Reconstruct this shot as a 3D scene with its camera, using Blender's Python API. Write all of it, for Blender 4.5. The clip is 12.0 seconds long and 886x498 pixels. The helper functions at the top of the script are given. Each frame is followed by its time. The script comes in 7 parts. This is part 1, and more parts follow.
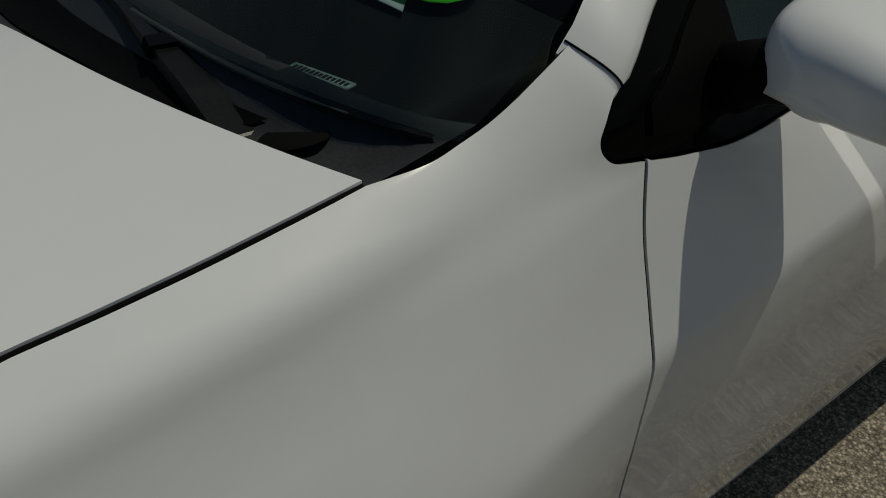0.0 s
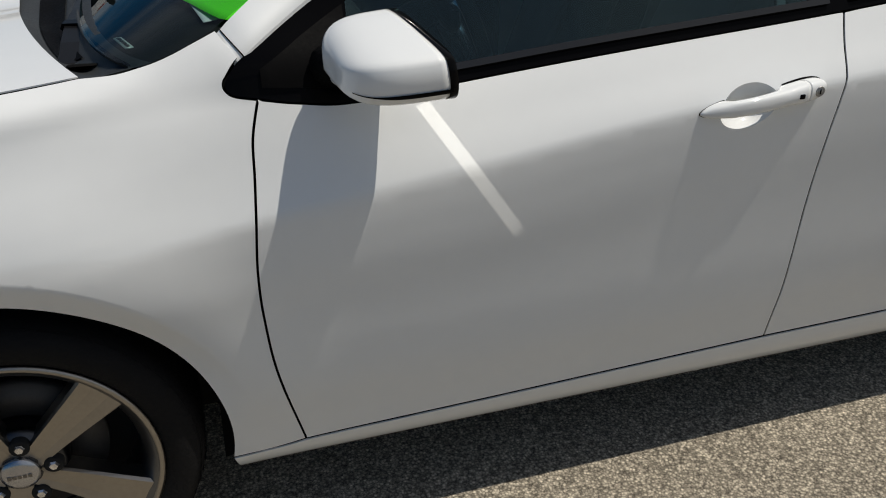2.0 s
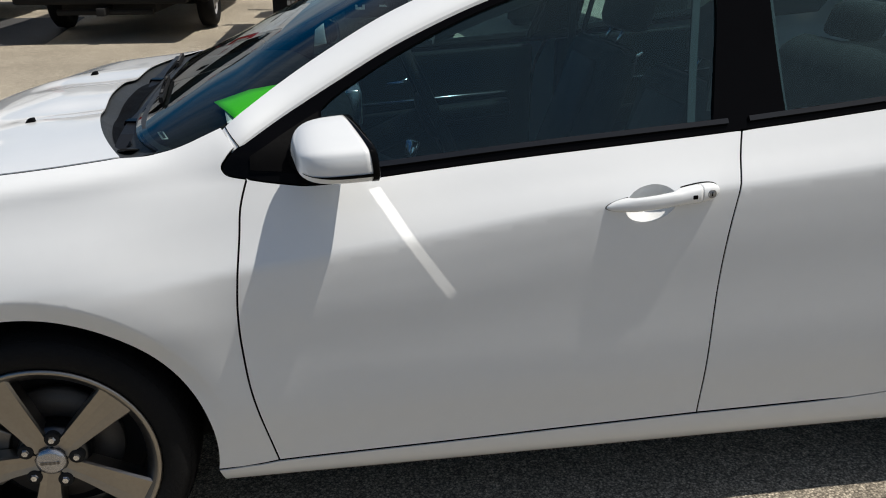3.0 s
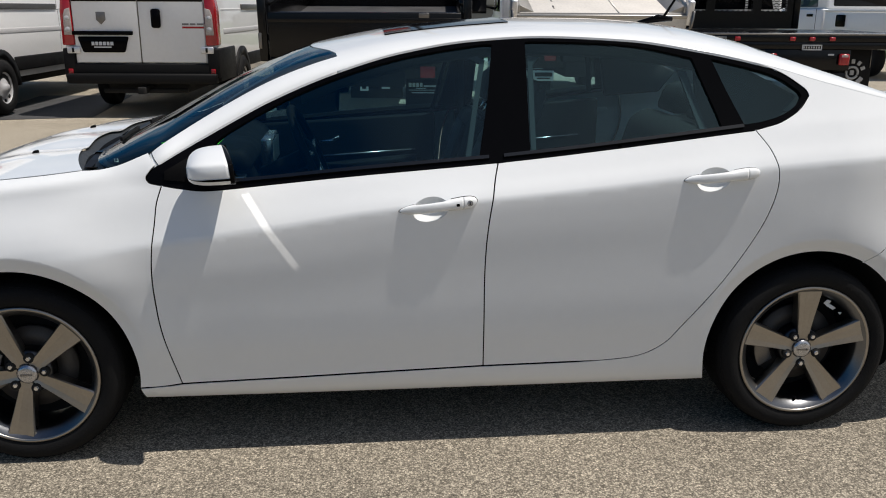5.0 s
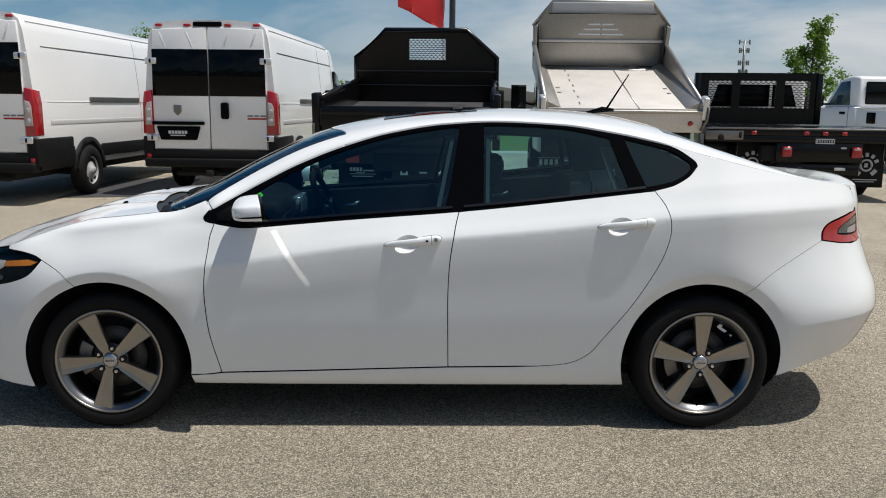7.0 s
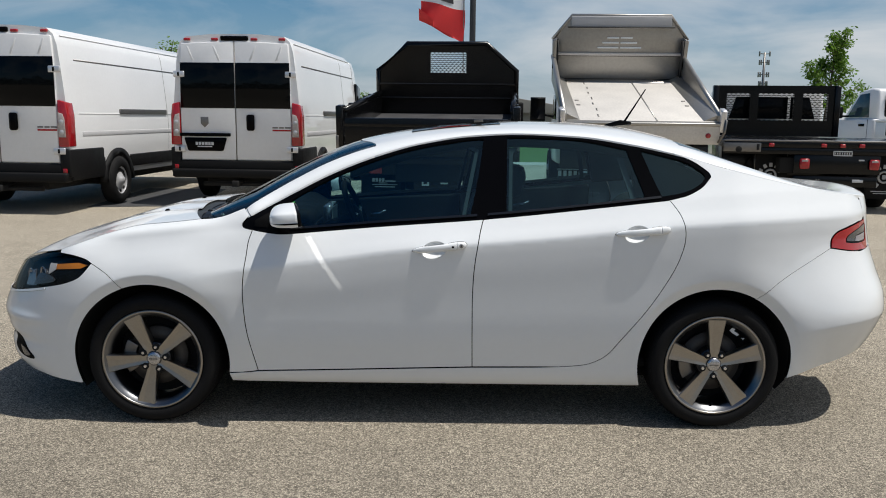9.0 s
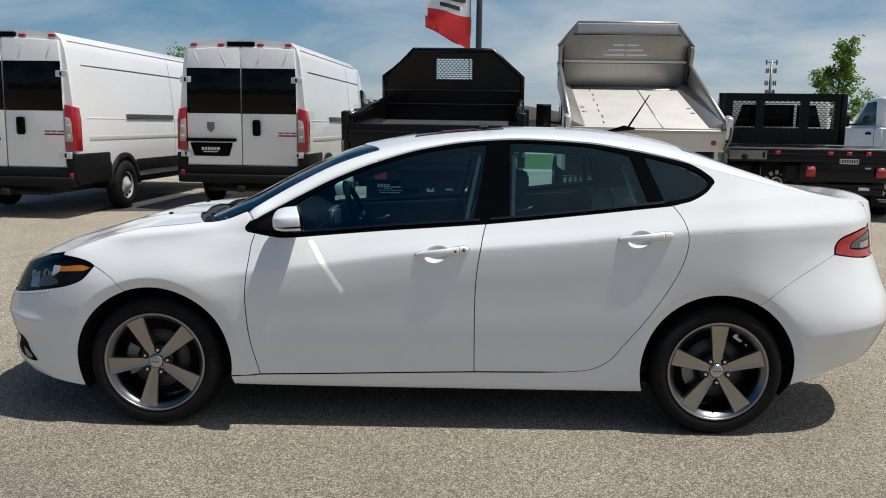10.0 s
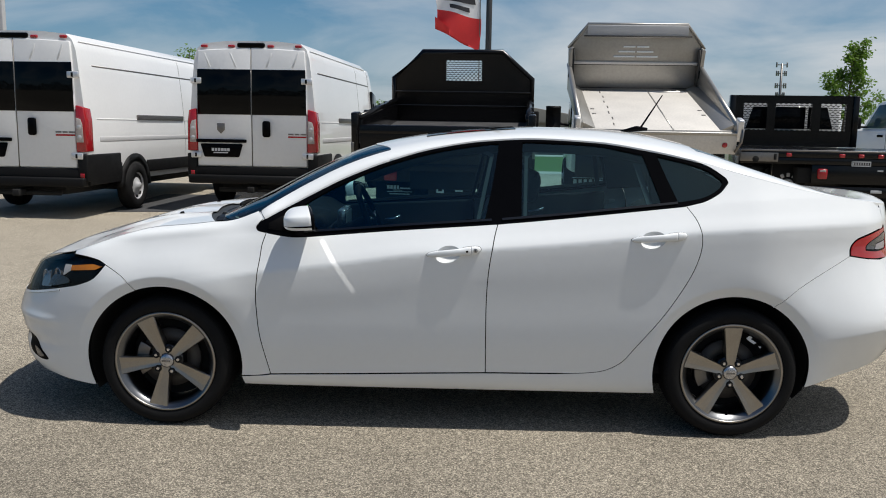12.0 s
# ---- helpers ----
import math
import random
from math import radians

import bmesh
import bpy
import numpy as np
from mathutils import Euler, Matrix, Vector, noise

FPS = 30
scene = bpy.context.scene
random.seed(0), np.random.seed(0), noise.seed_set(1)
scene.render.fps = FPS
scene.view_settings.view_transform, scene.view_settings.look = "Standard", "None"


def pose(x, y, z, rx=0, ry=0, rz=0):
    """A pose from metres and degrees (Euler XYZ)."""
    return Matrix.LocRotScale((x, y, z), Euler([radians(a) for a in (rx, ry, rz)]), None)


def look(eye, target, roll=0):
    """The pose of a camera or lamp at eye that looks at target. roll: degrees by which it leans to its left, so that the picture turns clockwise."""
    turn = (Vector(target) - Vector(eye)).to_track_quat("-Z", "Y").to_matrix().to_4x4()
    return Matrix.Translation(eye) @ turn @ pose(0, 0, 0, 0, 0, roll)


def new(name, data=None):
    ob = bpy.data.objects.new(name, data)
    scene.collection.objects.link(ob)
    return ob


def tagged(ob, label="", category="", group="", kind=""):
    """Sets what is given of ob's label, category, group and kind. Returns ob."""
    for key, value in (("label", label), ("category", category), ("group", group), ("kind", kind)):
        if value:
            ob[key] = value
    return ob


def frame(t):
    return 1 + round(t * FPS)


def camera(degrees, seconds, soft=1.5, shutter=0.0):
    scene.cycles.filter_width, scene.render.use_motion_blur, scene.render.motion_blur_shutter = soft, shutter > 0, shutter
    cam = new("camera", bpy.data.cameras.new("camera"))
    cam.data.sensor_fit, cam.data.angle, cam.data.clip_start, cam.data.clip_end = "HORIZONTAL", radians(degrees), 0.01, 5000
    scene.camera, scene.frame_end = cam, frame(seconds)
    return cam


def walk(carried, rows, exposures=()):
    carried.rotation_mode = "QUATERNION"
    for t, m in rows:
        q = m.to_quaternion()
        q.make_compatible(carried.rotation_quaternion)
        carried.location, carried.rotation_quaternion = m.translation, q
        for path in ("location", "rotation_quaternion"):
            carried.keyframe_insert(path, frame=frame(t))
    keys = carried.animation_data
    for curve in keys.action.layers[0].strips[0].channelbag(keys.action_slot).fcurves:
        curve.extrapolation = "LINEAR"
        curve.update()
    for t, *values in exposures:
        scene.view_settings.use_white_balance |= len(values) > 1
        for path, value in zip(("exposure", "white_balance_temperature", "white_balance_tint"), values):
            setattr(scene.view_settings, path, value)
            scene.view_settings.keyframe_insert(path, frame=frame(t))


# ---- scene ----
cam = camera(55.7, 12.0, soft=1.0)
PATH = [
    (0, (-0.06, -1.223, 1.324), (0.942, 0.019, 0.119), 1.8),
    (0.5, (0.041, -1.413, 1.345), (0.847, -0.001, 0.179), -0.5),
    (1, (0.128, -1.647, 1.371), (0.841, -0.072, 0.366), -0.4),
    (1.5, (0.252, -1.885, 1.387), (0.872, -0.27, 0.383), 0.2),
    (2, (0.384, -2.129, 1.395), (0.904, -0.47, 0.406), 0.2),
    (2.5, (0.496, -2.361, 1.443), (0.895, -0.641, 0.504), -0.1),
    (3, (0.638, -2.563, 1.453), (0.915, -0.724, 0.717), -0.2),
    (3.5, (0.807, -2.796, 1.439), (1.03, -0.907, 0.821), -0.1),
    (5.5, (1.217, -3.845, 1.509), (1.362, -1.911, 1.021), 0.4),
    (6, (1.293, -4.128, 1.487), (1.383, -2.166, 1.107), 0.5),
    (6.5, (1.366, -4.354, 1.476), (1.431, -2.387, 1.118), 0.5),
    (7, (1.425, -4.572, 1.479), (1.469, -2.601, 1.14), 0.6),
    (7.5, (1.396, -4.726, 1.491), (1.424, -2.752, 1.168), 0.6),
    (9.5, (1.387, -4.782, 1.484), (1.381, -2.806, 1.178), 0.8),
    (10, (1.403, -4.781, 1.476), (1.39, -2.803, 1.179), 0.9),
    (10.5, (1.395, -4.787, 1.482), (1.376, -2.81, 1.18), 0.6),
    (11, (1.385, -4.776, 1.481), (1.362, -2.798, 1.183), 1.0),
    (12, (1.388, -4.764, 1.463), (1.355, -2.785, 1.171), 1.0),
]
EXPOSURES = [(0.0, -1.67, 7130, 3), (0.5, -1.32, 7130, 3), (1.0, -0.98, 7030, 2), (1.5, -0.72, 6980, 5), (2.5, -0.33, 6830, 10), (3.5, -0.2, 6730, 9), (5.5, -0.16, 6730, 11), (7.0, -0.14, 6630, 9), (9.5, -0.14, 6530, 9), (12.0, -0.14, 6530, 9)]
walk(cam, [(t, look(eye, target, roll)) for t, eye, target, roll in PATH], EXPOSURES)

# ---- light ----
SUN_TO = Vector((0.39, -0.105, 1.0)).normalized()
world = bpy.data.worlds.new("sky")
scene.world = world
world.use_nodes = True


def build_sky():
    nt = world.node_tree
    nt.nodes.clear()
    out = nt.nodes.new("ShaderNodeOutputWorld")
    bg = nt.nodes.new("ShaderNodeBackground")
    sky = nt.nodes.new("ShaderNodeTexSky")
    sky.sky_type = 'NISHITA'
    sky.sun_disc = False
    sky.sun_elevation = math.asin(SUN_TO.z)
    sky.sun_rotation = math.atan2(SUN_TO.x, SUN_TO.y)
    sky.altitude = 200
    sky.dust_density = 0.6
    tc = nt.nodes.new("ShaderNodeTexCoord")
    sep = nt.nodes.new("ShaderNodeSeparateXYZ")
    nt.links.new(tc.outputs["Generated"], sep.inputs[0])
    # clouds lie on a flat layer: direction divided by its height
    mx = nt.nodes.new("ShaderNodeMath")
    mx.operation = 'MAXIMUM'
    mx.inputs[1].default_value = 0.0
    nt.links.new(sep.outputs["Z"], mx.inputs[0])
    add = nt.nodes.new("ShaderNodeMath")
    add.operation = 'ADD'
    add.inputs[1].default_value = 0.26
    nt.links.new(mx.outputs[0], add.inputs[0])
    comb = nt.nodes.new("ShaderNodeCombineXYZ")
    for k in ("X", "Y"):
        d = nt.nodes.new("ShaderNodeMath")
        d.operation = 'DIVIDE'
        nt.links.new(sep.outputs[k], d.inputs[0])
        nt.links.new(add.outputs[0], d.inputs[1])
        nt.links.new(d.outputs[0], comb.inputs[k])
    mp = nt.nodes.new("ShaderNodeMapping")
    mp.inputs["Scale"].default_value = (0.80, 1.0, 1.0)
    mp.inputs["Location"].default_value = CLOUD_AT
    nt.links.new(comb.outputs[0], mp.inputs[0])
    n1 = nt.nodes.new("ShaderNodeTexNoise")
    n1.inputs["Scale"].default_value = 1.7
    n1.inputs["Detail"].default_value = 7
    n1.inputs["Roughness"].default_value = 0.55
    n1.inputs["Distortion"].default_value = 0.4
    nt.links.new(mp.outputs[0], n1.inputs[0])
    ramp = nt.nodes.new("ShaderNodeValToRGB")
    ramp.color_ramp.elements[0].position = 0.34
    ramp.color_ramp.elements[1].position = 0.80
    bank = nt.nodes.new("ShaderNodeMath")
    bank.operation = 'MULTIPLY_ADD'
    bank.inputs[1].default_value = 0.26
    nt.links.new(sep.outputs["X"], bank.inputs[0])
    nt.links.new(n1.outputs["Fac"], bank.inputs[2])
    nt.links.new(bank.outputs[0], ramp.inputs[0])
    mix = nt.nodes.new("ShaderNodeMixRGB")
    thin = nt.nodes.new("ShaderNodeMath")
    thin.operation = 'MULTIPLY'
    thin.inputs[1].default_value = 0.85
    nt.links.new(ramp.outputs[0], thin.inputs[0])
    nt.links.new(thin.outputs[0], mix.inputs[0])
    deep = nt.nodes.new("ShaderNodeHueSaturation")
    deep.inputs["Saturation"].default_value = 1.75
    deep.inputs["Value"].default_value = 1.07
    nt.links.new(sky.outputs[0], deep.inputs["Color"])
    # pale haze low over the horizon
    low = nt.nodes.new("ShaderNodeMapRange")
    low.interpolation_type = 'SMOOTHSTEP'
    low.inputs["From Min"].default_value, low.inputs["From Max"].default_value = 0.0, 0.30
    low.inputs["To Min"].default_value, low.inputs["To Max"].default_value = 0.58, 0.0
    nt.links.new(sep.outputs["Z"], low.inputs["Value"])
    haze = nt.nodes.new("ShaderNodeMixRGB")
    nt.links.new(low.outputs[0], haze.inputs[0])
    nt.links.new(deep.outputs[0], haze.inputs[1])
    haze.inputs[2].default_value = (3.3, 5.7, 9.0, 1)
    nt.links.new(haze.outputs[0], mix.inputs[1])
    mix.inputs[2].default_value = (11.4, 11.7, 12.1, 1)
    nt.links.new(mix.outputs[0], bg.inputs[0])
    bg.inputs[1].default_value = SKY_STRENGTH
    nt.links.new(bg.outputs[0], out.inputs[0])


SKY_STRENGTH = 0.064
CLOUD_AT = (3.0, 1.2, 0.0)
build_sky()
sun_data = bpy.data.lights.new("sun", 'SUN')
sun_data.energy = 4.6
sun_data.angle = radians(0.53)
sun_data.color = (1.0, 0.96, 0.9)
sun = new("sun", sun_data)
sun.matrix_world = look(SUN_TO * 50, (0, 0, 0))


# ---- materials ----
def material(name, color, rough=0.5, metal=0.0, coat=0.0, vary=0.0, scale=6.0, bump=0.0, bump_scale=60.0, spec=0.5, coat_rough=0.03):
    """Principled material with two scales of colour variation and a fine relief."""
    m = bpy.data.materials.new(name)
    m.use_nodes = True
    nt = m.node_tree
    p = nt.nodes["Principled BSDF"]
    p.inputs["Base Color"].default_value = (*color, 1)
    p.inputs["Roughness"].default_value = rough
    p.inputs["Metallic"].default_value = metal
    p.inputs["Coat Weight"].default_value = coat
    p.inputs["Coat Roughness"].default_value = coat_rough
    p.inputs["Specular IOR Level"].default_value = spec
    tc = nt.nodes.new("ShaderNodeTexCoord")
    if vary:
        a = nt.nodes.new("ShaderNodeTexNoise")
        a.inputs["Scale"].default_value = scale
        a.inputs["Detail"].default_value = 6
        b = nt.nodes.new("ShaderNodeTexNoise")
        b.inputs["Scale"].default_value = scale * 14
        b.inputs["Detail"].default_value = 3
        nt.links.new(tc.outputs["Object"], a.inputs[0])
        nt.links.new(tc.outputs["Object"], b.inputs[0])
        s = nt.nodes.new("ShaderNodeMath")
        s.operation = 'ADD'
        nt.links.new(a.outputs["Fac"], s.inputs[0])
        nt.links.new(b.outputs["Fac"], s.inputs[1])
        r = nt.nodes.new("ShaderNodeMapRange")
        r.inputs["From Min"].default_value = 0.6
        r.inputs["From Max"].default_value = 1.4
        r.inputs["To Min"].default_value = 1 - vary
        r.inputs["To Max"].default_value = 1 + vary
        nt.links.new(s.outputs[0], r.inputs["Value"])
        h = nt.nodes.new("ShaderNodeHueSaturation")
        h.inputs["Color"].default_value = (*color, 1)
        nt.links.new(r.outputs[0], h.inputs["Value"])
        nt.links.new(h.outputs[0], p.inputs["Base Color"])
        r2 = nt.nodes.new("ShaderNodeMapRange")
        r2.inputs["From Min"].default_value = 0.6
        r2.inputs["From Max"].default_value = 1.4
        r2.inputs["To Min"].default_value = max(0.02, rough * (1 - vary))
        r2.inputs["To Max"].default_value = min(1, rough * (1 + vary))
        nt.links.new(s.outputs[0], r2.inputs["Value"])
        nt.links.new(r2.outputs[0], p.inputs["Roughness"])
    if bump:
        c = nt.nodes.new("ShaderNodeTexNoise")
        c.inputs["Scale"].default_value = bump_scale
        c.inputs["Detail"].default_value = 4
        nt.links.new(tc.outputs["Object"], c.inputs[0])
        bp = nt.nodes.new("ShaderNodeBump")
        bp.inputs["Strength"].default_value = bump
        bp.inputs["Distance"].default_value = 0.01
        nt.links.new(c.outputs["Fac"], bp.inputs["Height"])
        nt.links.new(bp.outputs[0], p.inputs["Normal"])
    return m


def glass_material(name, tint, gloss=(0.60, 0.88, 1.0), base=0.055):
    """A thin tinted pane: see-through, with a clear mirror gloss by Fresnel."""
    m = bpy.data.materials.new(name)
    m.use_nodes = True
    nt = m.node_tree
    nt.nodes.clear()
    out = nt.nodes.new("ShaderNodeOutputMaterial")
    tr = nt.nodes.new("ShaderNodeBsdfTransparent")
    tr.inputs[0].default_value = (*tint, 1)
    gl = nt.nodes.new("ShaderNodeBsdfGlossy")
    gl.inputs["Roughness"].default_value = 0.01
    gl.inputs["Color"].default_value = (*gloss, 1)
    lw = nt.nodes.new("ShaderNodeLayerWeight")
    lw.inputs["Blend"].default_value = 0.5
    pw = nt.nodes.new("ShaderNodeMath")
    pw.operation = 'POWER'
    pw.inputs[1].default_value = 5.0
    nt.links.new(lw.outputs["Facing"], pw.inputs[0])
    fr = nt.nodes.new("ShaderNodeMath")
    fr.operation = 'MULTIPLY_ADD'
    fr.inputs[1].default_value = 0.93
    fr.inputs[2].default_value = base
    nt.links.new(pw.outputs[0], fr.inputs[0])
    mix = nt.nodes.new("ShaderNodeMixShader")
    nt.links.new(fr.outputs[0], mix.inputs[0])
    nt.links.new(tr.outputs[0], mix.inputs[1])
    nt.links.new(gl.outputs[0], mix.inputs[2])
    nt.links.new(mix.outputs[0], out.inputs[0])
    return m


def ground_material():
    """Pale worn aggregate paving: stone grains, broad stains, fine relief."""
    m = bpy.data.materials.new("aggregate_paving")
    m.use_nodes = True
    nt = m.node_tree
    p = nt.nodes["Principled BSDF"]
    p.inputs["Roughness"].default_value = 0.9
    p.inputs["Specular IOR Level"].default_value = 0.25
    tc = nt.nodes.new("ShaderNodeTexCoord")

    def tex(kind, scale, **kw):
        n = nt.nodes.new(kind)
        n.inputs["Scale"].default_value = scale
        for k, v in kw.items():
            n.inputs[k].default_value = v
        nt.links.new(tc.outputs["Object"], n.inputs["Vector"])
        return n
    vo = tex("ShaderNodeTexVoronoi", 150.0)
    fine = tex("ShaderNodeTexNoise", 260.0, Detail=3.0, Roughness=0.65)
    mid = tex("ShaderNodeTexNoise", 28.0, Detail=4.0)
    broad = tex("ShaderNodeTexNoise", 0.7, Detail=5.0, Roughness=0.6)
    grain = nt.nodes.new("ShaderNodeValToRGB")
    els = grain.color_ramp.elements
    els[0].position, els[0].color = 0.0, (0.06, 0.052, 0.042, 1)
    els[1].position, els[1].color = 1.0, (0.62, 0.56, 0.46, 1)
    for pos, c in ((0.28, (0.165, 0.147, 0.12, 1)), (0.55, (0.30, 0.268, 0.22, 1)), (0.8, (0.41, 0.368, 0.30, 1))):
        e = els.new(pos)
        e.color = c
    sep = nt.nodes.new("ShaderNodeSeparateColor")
    nt.links.new(vo.outputs["Color"], sep.inputs[0])
    a = nt.nodes.new("ShaderNodeMath")
    a.operation = 'MULTIPLY_ADD'
    nt.links.new(fine.outputs["Fac"], a.inputs[0])
    a.inputs[1].default_value = 1.6
    b = nt.nodes.new("ShaderNodeMath")
    b.operation = 'MULTIPLY_ADD'
    nt.links.new(sep.outputs[0], b.inputs[0])
    b.inputs[1].default_value = 0.62
    b.inputs[2].default_value = -0.57
    nt.links.new(b.outputs[0], a.inputs[2])
    nt.links.new(a.outputs[0], grain.inputs[0])
    joint = nt.nodes.new("ShaderNodeMapRange")
    joint.inputs["From Min"].default_value, joint.inputs["From Max"].default_value = 0.2, 0.7
    joint.inputs["To Min"].default_value, joint.inputs["To Max"].default_value = 1.42, 0.58
    nt.links.new(vo.outputs["Distance"], joint.inputs["Value"])
    r = nt.nodes.new("ShaderNodeMapRange")
    r.inputs["From Min"].default_value, r.inputs["From Max"].default_value = 0.3, 0.7
    r.inputs["To Min"].default_value, r.inputs["To Max"].default_value = 0.8, 1.14
    nt.links.new(broad.outputs["Fac"], r.inputs["Value"])
    r2 = nt.nodes.new("ShaderNodeMapRange")
    r2.inputs["From Min"].default_value, r2.inputs["From Max"].default_value = 0.3, 0.7
    r2.inputs["To Min"].default_value, r2.inputs["To Max"].default_value = 0.84, 1.12
    nt.links.new(mid.outputs["Fac"], r2.inputs["Value"])
    # sparse dark drips
    drip = tex("ShaderNodeTexVoronoi", 1.1)
    spot = nt.nodes.new("ShaderNodeMapRange")
    spot.inputs["From Min"].default_value, spot.inputs["From Max"].default_value = 0.015, 0.05
    spot.inputs["To Min"].default_value, spot.inputs["To Max"].default_value = 0.55, 1.0
    nt.links.new(drip.outputs["Distance"], spot.inputs["Value"])
    worn = nt.nodes.new("ShaderNodeMath")
    worn.operation = 'MULTIPLY'
    nt.links.new(r.outputs[0], worn.inputs[0])
    nt.links.new(spot.outputs[0], worn.inputs[1])
    mul = nt.nodes.new("ShaderNodeMath")
    mul.operation = 'MULTIPLY'
    nt.links.new(worn.outputs[0], mul.inputs[0])
    both = nt.nodes.new("ShaderNodeMath")
    both.operation = 'MULTIPLY'
    nt.links.new(r2.outputs[0], both.inputs[0])
    nt.links.new(joint.outputs[0], both.inputs[1])
    nt.links.new(both.outputs[0], mul.inputs[1])
    h = nt.nodes.new("ShaderNodeHueSaturation")
    nt.links.new(grain.outputs[0], h.inputs["Color"])
    h.inputs["Saturation"].default_value = 1.12
    tone = nt.nodes.new("ShaderNodeMath")
    tone.operation = 'MULTIPLY'
    # paler towards +y: the far ground's low-angle brightness put into the colour
    place = nt.nodes.new("ShaderNodeSeparateXYZ")
    nt.links.new(tc.outputs["Object"], place.inputs[0])
    far_bright = nt.nodes.new("ShaderNodeMapRange")
    far_bright.inputs["From Min"].default_value, far_bright.inputs["From Max"].default_value = -1.6, 3.0
    far_bright.inputs["To Min"].default_value, far_bright.inputs["To Max"].default_value = 0.93, 1.30
    nt.links.new(place.outputs["Y"], far_bright.inputs["Value"])
    nt.links.new(far_bright.outputs[0], tone.inputs[1])
    nt.links.new(mul.outputs[0], tone.inputs[0])
    nt.links.new(tone.outputs[0], h.inputs["Value"])
    nt.links.new(h.outputs[0], p.inputs["Base Color"])
    bp = nt.nodes.new("ShaderNodeBump")
    bp.inputs["Strength"].default_value = 0.38
    bp.inputs["Distance"].default_value = 0.004
    nt.links.new(a.outputs[0], bp.inputs["Height"])
    nt.links.new(bp.outputs[0], p.inputs["Normal"])
    return m


PAINT = material("white_car_paint", (0.800, 0.820, 0.832), rough=0.5, coat=1.0, vary=0.012, scale=2.0, coat_rough=0.05, spec=0.3)
GAP = material("panel_gap", (0.004, 0.004, 0.004), rough=0.9, spec=0.1)
GLOSS_BLACK = material("gloss_black_trim", (0.0025, 0.0025, 0.003), rough=0.08, vary=0.1, scale=20, spec=0.05)
POLISHED = material("polished_black_moulding", (0.006, 0.006, 0.0065), rough=0.14, vary=0.1, scale=20, spec=0.7)
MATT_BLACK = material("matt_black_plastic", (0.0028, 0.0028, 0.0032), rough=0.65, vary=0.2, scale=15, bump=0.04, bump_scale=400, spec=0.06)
SIDE_GLASS = glass_material("tinted_side_glass", (0.54, 0.76, 0.79), (0.62, 0.87, 0.90), 0.064)
WIND_GLASS = glass_material("windshield_glass", (0.54, 0.64, 0.63), (0.88, 0.90, 0.90), 0.03)
CLEAR = glass_material("clear_lens", (0.80, 0.79, 0.78), (0.36, 0.36, 0.36), 0.03)
CHROME = material("chrome", (0.75, 0.75, 0.77), rough=0.08, metal=1.0)
WHEEL = material("machined_wheel", (0.375, 0.35, 0.318), rough=0.34, metal=1.0, vary=0.08, scale=8)
WHEEL_DARK = material("dark_wheel_barrel", (0.07, 0.072, 0.078), rough=0.32, metal=1.0, vary=0.15, scale=10)
RUBBER = material("tyre_rubber", (0.0092, 0.0092, 0.0097), rough=0.75, spec=0.15, vary=0.25, scale=12, bump=0.2, bump_scale=120)
TREAD = material("dusty_tread", (0.0135, 0.0135, 0.0135), rough=0.9, vary=0.3, scale=20, bump=0.2, bump_scale=150, spec=0.2)
DARK = material("dark_underbody", (0.008, 0.008, 0.008), rough=0.9)
DISC = material("brake_disc_iron", (0.085, 0.078, 0.072), rough=0.55, metal=0.5, vary=0.2, scale=20)
BARREL = material("polished_barrel", (0.17, 0.175, 0.185), rough=0.32, metal=1.0, vary=0.1, scale=10)
STEEL = material("brake_steel", (0.22, 0.21, 0.2), rough=0.45, metal=1.0, vary=0.15, scale=20)
FABRIC = material("dark_seat_fabric", (0.011, 0.014, 0.016), rough=0.85, vary=0.2, scale=20, bump=0.08, bump_scale=250)
LEATHER = material("light_seat_insert", (0.026, 0.030, 0.033), rough=0.7, vary=0.2, scale=20, bump=0.08, bump_scale=250)
DASH = material("dashboard_plastic", (0.006, 0.0066, 0.007), rough=0.7, vary=0.15, scale=20, bump=0.05, bump_scale=400, spec=0.15)
AMBER = material("amber_reflector", (0.75, 0.26, 0.03), rough=0.25, vary=0.1, scale=40)
RED_LENS = material("red_lens", (0.40, 0.006, 0.010), rough=0.12, coat=0.6, vary=0.15, scale=30)
SMOKED = material("smoked_lens", (0.05, 0.05, 0.055), rough=0.1, coat=0.6, vary=0.1, scale=30)
PALE_LENS = material("pale_clear_lens", (0.30, 0.28, 0.31), rough=0.12, coat=0.6, vary=0.2, scale=60)
HOUSING = material("lamp_housing_plastic", (0.010, 0.010, 0.011), rough=0.4, vary=0.2, scale=20, spec=0.2)
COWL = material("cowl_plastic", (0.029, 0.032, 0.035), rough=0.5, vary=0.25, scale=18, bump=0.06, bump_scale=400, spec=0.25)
WIPER = material("wiper_black", (0.006, 0.006, 0.0065), rough=0.35, vary=0.2, scale=20, spec=0.25)
SILVER = material("silver_bezel", (0.5, 0.5, 0.52), rough=0.25, metal=0.9)
# pale colour holds the sunlit glare on the screen
SCREEN = material("screen_glare", (0.58, 0.64, 0.60), rough=0.3, vary=0.05, scale=20)
TRIM = material("grey_pillar_trim", (0.034, 0.038, 0.040), rough=0.8, vary=0.1, scale=15)
LOCK = material("lock_steel", (0.34, 0.34, 0.34), rough=0.4, metal=0.6)
